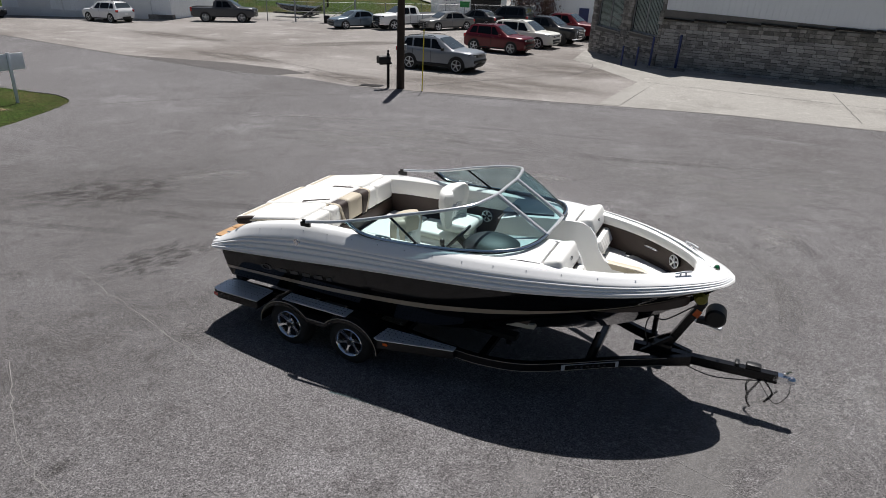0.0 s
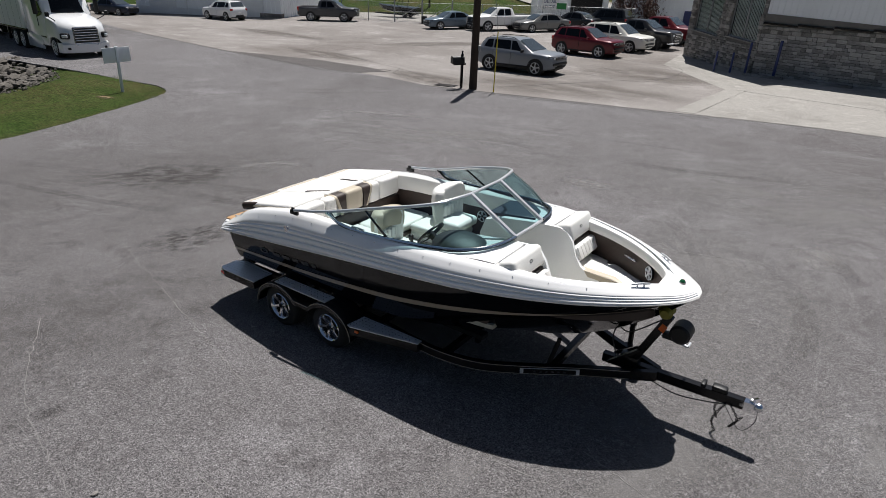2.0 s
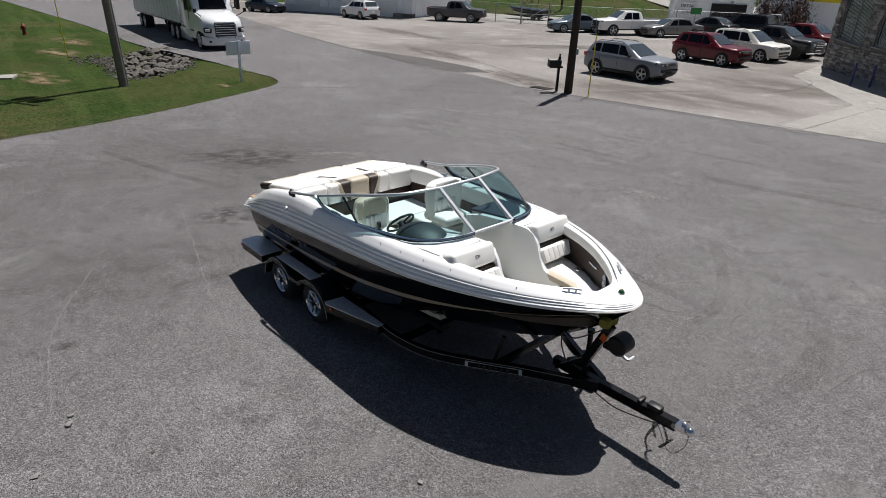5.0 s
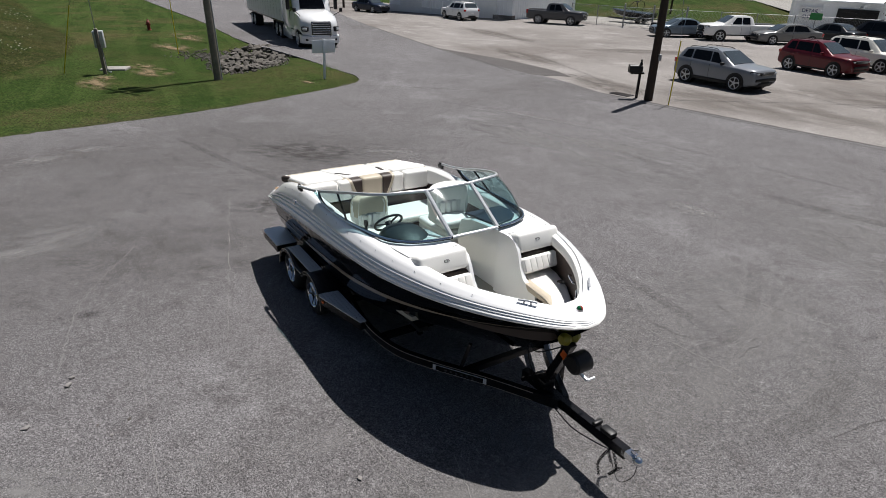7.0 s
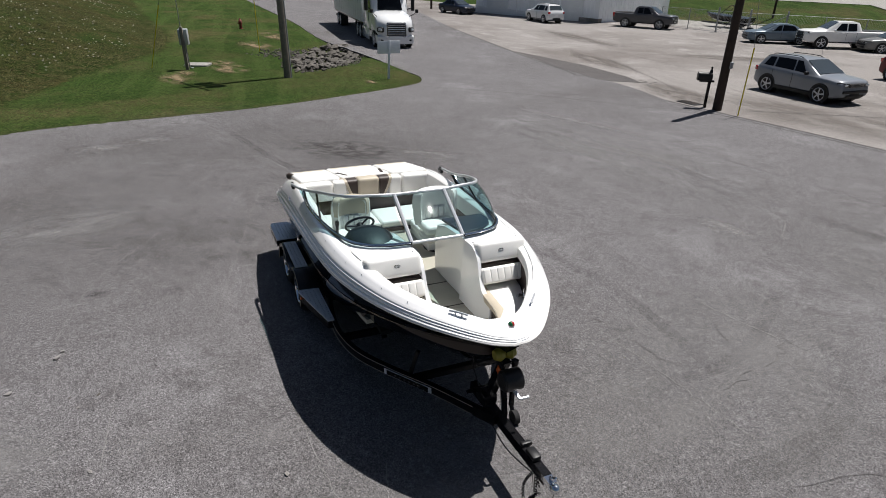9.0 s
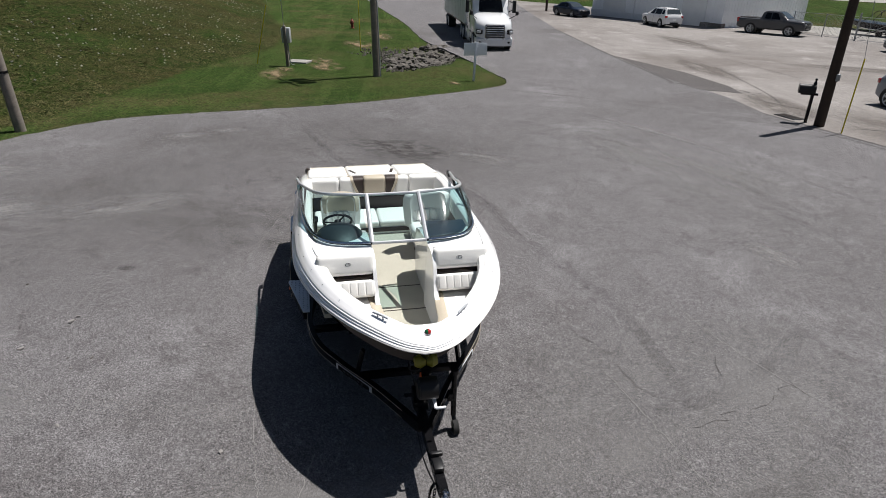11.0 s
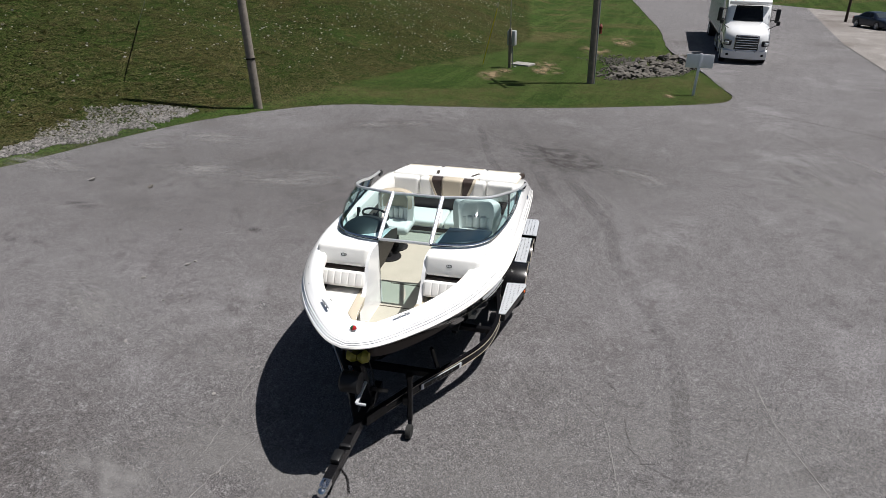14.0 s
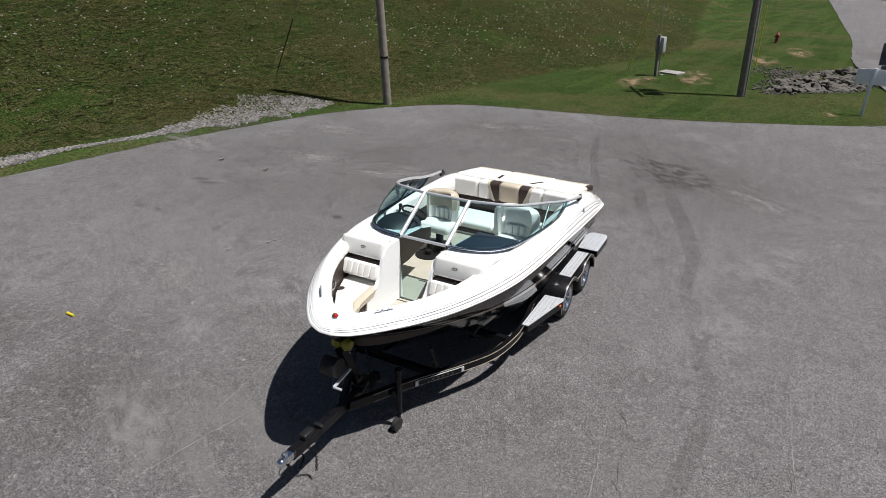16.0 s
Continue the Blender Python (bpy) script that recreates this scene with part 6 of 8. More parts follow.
car("parked_suv", slope_pose(-0.55, 32.8, -26.5), "silver-grey compact SUV parked on concrete", paint("silver", (0.21, 0.225, 0.25), 0.5), 4.4, 1.84, 1.64, clad=True)
car("parked_suv", slope_pose(2.95, 41.0, -32), "dark red crossover parked beside other cars", paint("wine", (0.10, 0.004, 0.010), 0.3), 4.3, 1.8, 1.66)
car("parked_suv", slope_pose(4.95, 44.6, -32), "white crossover SUV parked in the row", paint("white", (0.68, 0.67, 0.62), 0.0), 4.7, 1.93, 1.71)
car("parked_pickup", slope_pose(6.55, 47.2, -32), "black crew-cab pickup parked in the row", paint("black", (0.01, 0.01, 0.012), 0.2), 5.7, 2.0, 1.86, "pickup", category="pickup", rim=BLACK_PLASTIC)
car("parked_pickup", slope_pose(8.5, 50.6, -32), "dark red crew-cab pickup at the end of the row", paint("dark_red", (0.09, 0.004, 0.008), 0.3), 5.8, 2.0, 1.9, "pickup", category="pickup")
car("parked_sedan", slope_pose(-8.4, 56.0, -145), "blue-grey sedan parked by the fence", paint("steel_blue", (0.12, 0.16, 0.20), 0.5), 4.6, 1.8, 1.46, "sedan")
car("parked_pickup", slope_pose(-4.1, 56.4, -145), "white crew-cab pickup parked by the fence", paint("bright_white", (0.72, 0.72, 0.71), 0.0), 5.8, 2.0, 1.88, "pickup", category="pickup")
car("parked_sedan", slope_pose(-0.6, 56.6, -145), "grey sedan parked by the fence", paint("warm_grey", (0.15, 0.15, 0.145), 0.5), 4.85, 1.83, 1.47, "sedan")
car("parked_pickup", slope_pose(-20.9, 59.6, 6), "dark grey crew-cab pickup parked beside the white shed", paint("graphite", (0.05, 0.052, 0.058), 0.5), 5.6, 1.98, 1.88, "pickup", category="pickup")
car("parked_suv", slope_pose(-30.2, 56.8, 154), "white SUV parked in front of the white shed", paint("pearl", (0.66, 0.67, 0.68), 0.1), 4.7, 1.85, 1.68)
car("parked_sedan", slope_pose(-42.3, 57.6, -12), "dark blue sedan parked by the white shed", paint("navy", (0.012, 0.018, 0.035), 0.4), 4.8, 1.83, 1.45, "sedan")
car("parked_suv", slope_pose(5.0, 61.0, 150), "dark SUV behind the parked row", paint("black", (0.01, 0.01, 0.012)), 4.8, 1.95, 1.85)
car("parked_sedan", slope_pose(2.2, 60.6, 150), "dark car with a pale roof behind the row", paint("ink", (0.02, 0.022, 0.025)), 4.6, 1.83, 1.5, "sedan")

# ---- lorry ----
LORRY_WHITE = mat("lorry_white", (0.74, 0.75, 0.76), 0.25, vary=0.03, scale=1.5, coat=0.8)


def lorry(m, trailer_turn):
    th = thing("lorry", m, "white articulated lorry tractor unit parked on the road edge", "lorry")
    # hood, from the grille back to the windscreen; x = 0 at the front axle
    bm = bmesh.new()
    rings = []
    for x, w, z0, z1 in ((1.26, 0.64, 0.75, 1.5), (1.2, 0.78, 0.6, 1.62), (0.95, 1.04, 0.7, 1.76), (0.7, 1.16, 0.95, 1.86), (0.2, 1.2, 1.05, 2.02), (-0.35, 1.22, 1.0, 2.12), (-0.75, 1.22, 0.6, 2.16)):
        half = [(w, z0), (w * 1.02, (z0 + z1) / 2), (w * 0.95, z1 - 0.2), (w * 0.72, z1 - 0.04), (w * 0.35, z1)]
        rings.append([Vector((x, -q, z)) for q, z in half] + [Vector((x, q, z)) for q, z in reversed(half)])
    loft(bm, rings, close=True, cap0=True, cap1=True)
    part("hood", bm, LORRY_WHITE, th, "white sloping hood", smooth=40)
    bm = bmesh.new()
    rings = []
    for x, w, z0, z1 in ((-0.7, 1.14, 0.55, 2.1), (-0.72, 1.16, 0.55, 2.15), (-1.25, 1.2, 0.5, 3.05), (-1.6, 1.22, 0.5, 3.35), (-2.4, 1.22, 0.5, 3.72), (-4.0, 1.22, 0.5, 3.85), (-4.05, 1.2, 0.5, 3.85)):
        half = [(w, z0), (w, z1 - 0.35), (w * 0.95, z1 - 0.08), (w * 0.8, z1)]
        rings.append([Vector((x, -q, z)) for q, z in half] + [Vector((x, q, z)) for q, z in reversed(half)])
    loft(bm, rings, close=True, cap0=True, cap1=True)
    part("cab", bm, LORRY_WHITE, th, "white sleeper cab", smooth=40)
    bm = bmesh.new()
    rows = []
    for k in range(2):
        z, x, w = ((2.17, -0.66, 1.08), (2.98, -1.16, 1.05))[k]
        rows.append([Vector((x - 0.18 * abs(q) ** 2, w * q, z)) for q in (-1, -0.6, -0.2, 0.2, 0.6, 1)])
    loft(bm, [[p + Vector((0.03, 0, 0.01)) for p in r] for r in rows])
    part("windscreen", bm, DARK_GLASS, th, "dark windscreen", smooth=60)
    bm = bmesh.new()
    box(bm, (-1.05, 0, 3.12), (0.36, 2.2, 0.1), 0.04, 2, Matrix.Rotation(-0.5, 4, "Y"))
    part("sun_visor", bm, LORRY_WHITE, th)
    for k in range(5):
        bm = bmesh.new()
        box(bm, (-1.32, -0.8 + 0.4 * k, 3.2), (0.12, 0.1, 0.05), 0.02)
        part("marker_lamp", bm, ORANGE, th, "amber marker lamp")
    bm = bmesh.new()
    box(bm, (1.2, 0, 1.12), (0.2, 1.24, 0.92), 0.1, 3)
    gr = part("grille", bm, BLACK_PLASTIC, th, "black grille")
    bm = bmesh.new()
    tube(bm, [(1.29, y, z) for y, z in ((-0.5, 0.68), (-0.6, 0.8), (-0.6, 1.44), (-0.5, 1.55), (0.5, 1.55), (0.6, 1.44), (0.6, 0.8), (0.5, 0.68), (-0.5, 0.68))], 0.03, 6)
    part("grille_surround", bm, CHROME, gr, "chrome surround")
    for k in range(6):
        bm = bmesh.new()
        box(bm, (1.3, 0, 0.78 + 0.13 * k), (0.03, 1.12, 0.04), 0.01)
        part("grille_slat", bm, CHROME, gr, "chrome slat")
    bm = bmesh.new()
    rings = []
    for y, x in ((-1.2, 0.75), (-1.15, 1.0), (-0.8, 1.22), (-0.3, 1.3), (0.3, 1.3), (0.8, 1.22), (1.15, 1.0), (1.2, 0.75)):
        rings.append([Vector((x, y, 0.3)), Vector((x + 0.05, y, 0.4)), Vector((x + 0.04, y, 0.72)), Vector((x - 0.06, y, 0.8)), Vector((x - 0.3, y, 0.8)), Vector((x - 0.3, y, 0.3))])
    loft(bm, rings, close=True, cap0=True, cap1=True)
    part("bumper", bm, LORRY_WHITE, th, "white bumper", smooth=40)
    bm = bmesh.new()
    box(bm, (1.33, 0, 0.46), (0.02, 0.34, 0.16), 0.005)
    part("number_plate", bm, BOARD_WHITE, th, "blank plate")
    for s in (1, -1):
        bm = bmesh.new()
        box(bm, (1.02, s * 0.9, 1.14), (0.46, 0.42, 0.3), 0.08, 3, Matrix.Rotation(-0.75 * s, 4, "Z"))
        hl = part("headlight", bm, BLACK_PLASTIC, th, "dark headlight housing")
        bm = bmesh.new()
        box(bm, (1.14, s * 0.95, 1.14), (0.3, 0.3, 0.16), 0.05, 3, Matrix.Rotation(-0.75 * s, 4, "Z"))
        part("lens", bm, HEADLAMP, hl, "clear lens")
        bm = bmesh.new()
        box(bm, (1.2, s * 0.86, 0.52), (0.1, 0.24, 0.12), 0.04)
        part("fog_lamp", bm, BLACK_PLASTIC, th)
        bm = bmesh.new()
        cyl(bm, (0, s * 0.9, 0.6), (0, s * 1.17, 0.6), 0.6, seg=28)
        part("wheel_arch", bm, BLACK_PLASTIC, th)
        bm = bmesh.new()
        tube(bm, [(-1.0, s * 1.2, 2.2), (-0.85, s * 1.5, 2.3)], 0.03, 6)
        tube(bm, [(-1.0, s * 1.2, 2.8), (-0.85, s * 1.5, 2.75)], 0.03, 6)
        box(bm, (-0.85, s * 1.52, 2.5), (0.14, 0.24, 0.75), 0.06, 3)
        part("door_mirror", bm, BLACK_PLASTIC, th, "black door mirror")
        bm = bmesh.new()
        tube(bm, smooth_path([(0.2, s * 0.95, 1.8), (0.5, s * 1.25, 2.0), (0.6, s * 1.42, 2.12)], 4), 0.022, 6)
        box(bm, (0.62, s * 1.44, 2.2), (0.1, 0.2, 0.24), 0.05, 3)
        part("hood_mirror", bm, BLACK_PLASTIC, th, "black hood mirror")
        bm = bmesh.new()
        loft(bm, [[(-0.95, s * 1.215, 2.1), (-1.75, s * 1.228, 1.95)], [(-1.3, s * 1.215, 2.85), (-1.75, s * 1.228, 2.85)]])
        part("door_window", bm, DARK_GLASS, th, "dark door window", smooth=0)
        bm = bmesh.new()
        box(bm, (-3.0, s * 1.2, 0.62), (2.6, 0.06, 0.7), 0.03)
        part("side_fairing", bm, LORRY_WHITE, th, "white side skirt")
        bm = bmesh.new()
        for z in (0.5, 0.95):
            box(bm, (-1.45, s * 1.21, z), (0.7, 0.05, 0.06), 0.01)
        box(bm, (-1.8, s * 1.235, 1.75), (0.03, 0.03, 0.6), 0.01)
        part("step_treads", bm, BLACK_PLASTIC, th)
        for x in (0.0, -5.35, -6.65):
            road_wheel(th, x, s * 1.22, 0.5, 0.3 if x == 0 else 0.6, ALU, 8)
    bm = bmesh.new()
    box(bm, (-5.4, 0, 0.95), (3.6, 0.9, 0.25), 0.03)
    part("chassis", bm, BLACK_STEEL, th)
    # box trailer, turned a little at its pin
    tt = thing("box_trailer", m @ Matrix.Translation((-5.6, 0, 0)) @ Matrix.Rotation(radians(trailer_turn), 4, "Z"), "long white box trailer coupled behind the lorry", "trailer")
    bm = bmesh.new()
    box(bm, (-5.6, 0, 2.55), (13.6, 2.55, 2.8), 0.03)
    part("cargo_box", bm, WHITE_PAINT, tt, "dusty white box")
    for k in range(14):
        for s in (1, -1):
            bm = bmesh.new()
            box(bm, (0.7 - k * 0.98, s * 1.277, 2.55), (0.012, 0.008, 2.7))
            part("side_seam", bm, GALV, tt, smooth=0)
    bm = bmesh.new()
    box(bm, (-5.6, 0, 1.1), (13.5, 2.4, 0.14), 0.02)
    box(bm, (-12.3, 0, 0.7), (0.1, 2.3, 0.15), 0.02)
    for s in (1, -1):
        box(bm, (-3.2, s * 0.9, 0.65), (0.15, 0.15, 0.8), 0.02)
    part("trailer_chassis", bm, BLACK_STEEL, tt)
    for x in (-9.4, -10.7):
        for s in (1, -1):
            road_wheel(tt, x, s * 1.22, 0.5, 0.6, ALU, 8)


lorry(slope_pose(-24.3, 30.5, -32), 1)

# ---- buildings ----
def local_part(name, fn, material, parent, label="", smooth=0):
    bm = bmesh.new()
    fn(bm)
    return part(name, bm, material, parent, label, smooth=smooth)


def ribbed_wall(parent, a, b, z0, z1, material, pitch=0.3, thick=0.25, name="wall", label=""):
    """A sheet-metal wall from a to b (x, y), with raised ribs."""
    a, b = Vector((*a, 0)), Vector((*b, 0))
    d = (b - a).normalized()
    n = Vector((d.y, -d.x, 0))
    bm = bmesh.new()
    c = (a + b) / 2 - n * (thick / 2)
    q = Matrix.Rotation(math.atan2(d.y, d.x), 4, "Z")
    box(bm, (c.x, c.y, (z0 + z1) / 2), ((b - a).length, thick, z1 - z0), 0, 2, q)
    wall = part(name, bm, material, parent, label, smooth=0)
    bm = bmesh.new()
    box(bm, (0, 0, (z0 + z1) / 2), (0.05, 0.03, z1 - z0 - 0.02))
    rib = None
    for k in range(int((b - a).length / pitch)):
        p = a + d * ((k + 0.5) * pitch) + n * 0.012
        if rib is None:
            rib = ob = part("rib", bm, material, wall, smooth=0)
        else:
            ob = new("rib", rib.data)
            ob.parent = wall
        ob.matrix_local = Matrix.Translation(p) @ q
    return wall


# stone-faced building: corner bay with tall windows, then a long wall
stone_house = thing("stone_building", Matrix.Identity(4), "shop building with stacked-stone base and pale metal siding", "building", kind="")
W0, W1, W2, W3 = (9.05, 42.9), (10.15, 39.2), (11.4, 35.8), (30.0, 22.6)
zs = lambda p: gz(*p)
STONES = []


def stone_wall(a, b, z1, gaps=()):
    """A mortar core from a to b up to z1 over the ground; its stones are laid on later. gaps: (from, to, sill) along it."""
    STONES.append((a, b, z1, gaps))
    av, bv = Vector((*a, 0)), Vector((*b, 0))
    d = (bv - av).normalized()
    n = Vector((d.y, -d.x, 0))
    q = Matrix.Rotation(math.atan2(d.y, d.x), 4, "Z")
    bm = bmesh.new()
    cuts = sorted(gaps)
    L = (bv - av).length
    spans, x = [], 0.0
    for g0, g1, sill in cuts:
        spans += [(x, g0, z1), (g0, g1, sill)]
        x = g1
    spans.append((x, L, z1))
    for s0, s1, h in spans:
        if s1 - s0 < 0.02:
            continue
        m0 = av + d * ((s0 + s1) / 2) - n * 0.15
        g = gz(m0.x, m0.y)
        box(bm, (m0.x, m0.y, g - 0.6 + (h + 0.6) / 2), (s1 - s0, 0.3, h + 0.6), 0, 2, q)
    part("stone_core", bm, MORTAR, stone_house, "grey mortar behind the stones", smooth=0)
    for g0, g1, sill in cuts:
        m0 = av + d * ((g0 + g1) / 2)
        g = gz(m0.x, m0.y)
        bm = bmesh.new()
        c = m0 - n * 0.14
        box(bm, (c.x, c.y, g + (sill + z1) / 2), (g1 - g0, 0.03, z1 - sill), 0, 2, q)
        win = part("window", bm, DARK_GLASS, stone_house, "tall window with pale blinds")
        bm = bmesh.new()
        for k in (0, 0.5, 1):
            p = av + d * (g0 + (g1 - g0) * k) - n * 0.1
            box(bm, (p.x, p.y, g + (sill + z1) / 2), (0.07, 0.09, z1 - sill), 0.01, 2, q)
        for z in (sill + 0.03, z1 - 0.03):
            c = m0 - n * 0.1
            box(bm, (c.x, c.y, g + z), (g1 - g0, 0.09, 0.07), 0.01, 2, q)
        part("window_frame", bm, GALV, win, "grey metal frame")
        for k in range(int((g1 - g0 - 0.2) / 0.13)):
            bm = bmesh.new()
            c = av + d * (g0 + 0.16 + 0.13 * k) - n * 0.118
            box(bm, (c.x, c.y, g + (sill + z1) / 2), (0.085, 0.008, z1 - sill - 0.12), 0, 2, q)
            part("blind_slat", bm, mat("blind_grey", (0.20, 0.25, 0.235), 0.3, vary=0.3, scale=0.8, coat=0.5), win)
        bm = bmesh.new()
        c = m0 + n * 0.04
        box(bm, (c.x, c.y, g + sill - 0.03), (g1 - g0 + 0.1, 0.16, 0.07), 0.01, 2, q)
        part("window_sill", bm, PALE_CONCRETE, win, "pale sill")


stone_wall(W0, W1, 6.6, ((0.7, 3.55, 1.6),))
stone_wall(W1, W2, 6.6, ((0.75, 3.35, 1.6),))
stone_wall(W2, W3, 2.5)
ribbed_wall(stone_house, (W2[0] + 0.018, W2[1] + 0.025), (W3[0] + 0.018, W3[1] + 0.025), gz(*W2) + 2.57, gz(*W2) + 6.2, GREY_SIDING, 0.3, 0.3, "siding", "pale ribbed metal siding")
d23 = (Vector(W3) - Vector(W2)).normalized()
bm = bmesh.new()
c = (Vector(W2) + Vector(W3)) / 2
steps = 14
for k in range(steps):
    p = Vector(W2) + d23 * ((k + 0.5) * 22.8 / steps) + Vector((d23.y, -d23.x)) * 0.03
    box(bm, (p.x, p.y, gz(p.x, p.y) + 2.52), (22.9 / steps, 0.16, 0.09), 0.01, 2, Matrix.Rotation(math.atan2(d23.y, d23.x), 4, "Z"))
part("ledge", bm, BLACK_STEEL, stone_house, "dark ledge over the stone base", smooth=0)
bm = bmesh.new()
prism(bm, [(8.95, 43.1), (10.05, 39.15), (11.3, 35.75), (15.5, 38.5), (14.0, 44.0)], gz(*W2) + 6.2, gz(*W2) + 8.6)
part("corner_parapet", bm, GREY_SIDING, stone_house, "pale raised corner parapet", smooth=0)
bm = bmesh.new()
prism(bm, [(9.0, 43.2), (10.1, 39.1), (11.35, 35.7), (30.2, 22.3), (38, 34), (20, 50)], gz(*W2) + 5.9, gz(*W2) + 6.3)
part("roof", bm, GREY_SIDING, stone_house, smooth=0)
bm = bmesh.new()
prism(bm, [(30.0, 22.8), (38, 34), (37.7, 34.2), (29.7, 23.0)], -3, gz(*W2) + 6.0)
prism(bm, [(38, 34), (20, 50), (19.8, 49.8), (37.8, 33.8)], -3, gz(*W2) + 6.0)
prism(bm, [(9.05, 43.0), (20, 50), (20.2, 49.7), (9.3, 42.8)], -3, gz(*W2) + 6.0)
part("back_wall", bm, GREY_SIDING, stone_house, smooth=0)

for x, y, h, t in ((9.55, 36.6, 1.0, 0.055), (10.3, 36.3, 1.0, 0.055), (11.0, 36.1, 1.55, 0.06), (12.15, 35.2, 1.75, 0.07)):
    bm = bmesh.new()
    cyl(bm, (0, 0, -0.05), (0, 0, h), t, seg=16)
    bmesh.ops.create_uvsphere(bm, u_segments=14, v_segments=7, radius=t, matrix=Matrix.Translation((0, 0, h)))
    ob = part("bollard", bm, BLUE_PAINT)
    ob.matrix_world = Matrix.Translation((x, y - 0.5, gz(x, y - 0.5)))
    tagged(ob, "dark blue steel bollard on the concrete apron", "bollard", "bollards by the building")
for k in range(5):
    p = Vector(W2) + d23 * (0.9 + 3.1 * k) + Vector((d23.y, -d23.x)) * 0.95
    bm = bmesh.new()
    rows = [[(x, -0.11, 0), (x, -0.075, 0.12), (x, 0.075, 0.12), (x, 0.11, 0)] for x in (-0.98, 0.98)]
    loft(bm, rows, close=True, cap0=True, cap1=True)
    ob = part("wheel_stop", bm, CONCRETE, smooth=0)
    ob.matrix_world = slope_pose(p.x, p.y, math.degrees(math.atan2(d23.y, d23.x)), 0.012)
    tagged(ob, "weathered concrete wheel stop in the building's shade", "wheel stop", "wheel stops along the wall")

# white shed with blue lettering
shed = thing("white_shed", Matrix.Identity(4), "long white metal shed with blue lettering on its wall", "building")
A, B = (-42.3, 61.0), (-26.2, 60.5)
g0 = min(gz(*A), gz(*B)) - 0.3
ribbed_wall(shed, A, B, g0 + 1.0, g0 + 5.4, SIDING, 0.45, 0.3, "front_wall", "white ribbed front wall")
ribbed_wall(shed, (-41.2, 74.0), A, g0, g0 + 5.4, SIDING, 0.45, 0.3, "side_wall")
ribbed_wall(shed, B, (-25.0, 74.0), g0, g0 + 5.4, SIDING, 0.45, 0.3, "side_wall")
local_part("plinth", lambda bm: [prism(bm, [(-42.35, 60.9), (-30.9, 60.55), (-30.9, 61.0), (-42.3, 61.35)], g0 - 0.5, g0 + 1.05)], WHITE_PAINT, shed)
local_part("plinth", lambda bm: [prism(bm, [(-30.9, 60.52), (-26.1, 60.38), (-26.1, 61.0), (-30.9, 61.0)], g0 - 0.5, g0 + 1.05)], CONCRETE, shed, "bare concrete base")
local_part("roof", lambda bm: [prism(bm, [(-42.6, 60.6), (-25.9, 60.1), (-24.7, 74.3), (-41.4, 74.3)], g0 + 5.4, g0 + 5.6)], GREY_SIDING, shed)
for x0, x1 in ((-40.6, -37.6), (-30.6, -28.0)):
    xm = (x0 + x1) / 2
    ym = 60.98 + 0.031 * (-42.3 - xm)
    leaf = local_part("shed_door", lambda bm: box(bm, (xm, ym - 0.08, g0 + 1.75), (x1 - x0, 0.1, 2.7), 0.02), WHITE_PAINT, shed, "white roller door")
    for k in range(6):
        local_part("slat", lambda bm: box(bm, (xm, ym - 0.13, g0 + 0.6 + 0.45 * k), (x1 - x0 - 0.1, 0.03, 0.03)), WHITE_PAINT, leaf)
for x in (-36.4, -31.4):
    local_part("downpipe", lambda bm: cyl(bm, (x, 60.7, g0 + 0.2), (x, 60.7, g0 + 5.2), 0.05, seg=10), WHITE_PAINT, shed)
wall_turn = math.degrees(math.atan2(B[1] - A[1], B[0] - A[0]))
for k, ch in enumerate("MARINE"):
    x = -40.1 + 2.15 * k
    lettering("letter", ch, 1.0, pose(x, 60.98 - (x + 42.3) * 0.031 - 0.1, g0 + 3.3, 90, 0, wall_turn), TEXT_BLUE, shed)
local_part("ring_emblem", lambda bm: loft(bm, [[(-34.7 + r * math.cos(t), 60.62, g0 + 4.1 + r * math.sin(t)) for t in [2 * math.pi * j / 28 for j in range(29)]] for r in (1.0, 1.12)]), TEXT_BLUE, shed, "thin blue ring")

# detail shop and the hall beside it
shop = thing("detail_shop", Matrix.Translation((0.9, 0.1, -0.3)), "white metal workshop with a roller door and a sign", "building")
SA, SB = (-2.6, 69.0), (4.6, 70.2)
s0 = gz(*SA) - 0.4
ribbed_wall(shop, SA, SB, s0, s0 + 3.5, SIDING, 0.35, 0.25, "front_wall", "white ribbed wall")
ribbed_wall(shop, (-3.6, 76.0), SA, s0, s0 + 3.5, SIDING, 0.35, 0.25, "side_wall")
local_part("roof", lambda bm: prism(bm, [(-2.9, 68.8), (4.9, 70.0), (4.0, 77.0), (-3.9, 76.4)], s0 + 3.5, s0 + 3.62), GREY_SIDING, shop)
q = Matrix.Rotation(math.atan2(1.2, 7.2), 4, "Z")
local_part("roller_door", lambda bm: [box(bm, (2.4, 69.72, s0 + 1.7), (3.2, 0.12, 2.6), 0.02, 2, q)] + [box(bm, (2.4, 69.65, s0 + 0.6 + 0.3 * k), (3.1, 0.06, 0.03), 0, 2, q) for k in range(8)], BLACK_PLASTIC, shop, "dark roller door")
local_part("sign_board", lambda bm: box(bm, (-1.3, 69.1, s0 + 2.45), (1.75, 0.06, 1.15), 0.01, 2, q), BOARD_WHITE, shop, "white sign board")
tm = Matrix.Rotation(math.atan2(1.2, 7.2), 4, "Z") @ Matrix.Rotation(radians(90), 4, "X")
lettering("sign_text", "DETAIL", 0.42, Matrix.Translation((-1.3, 69.05, s0 + 2.55)) @ tm, SHOP_BLUE, shop)
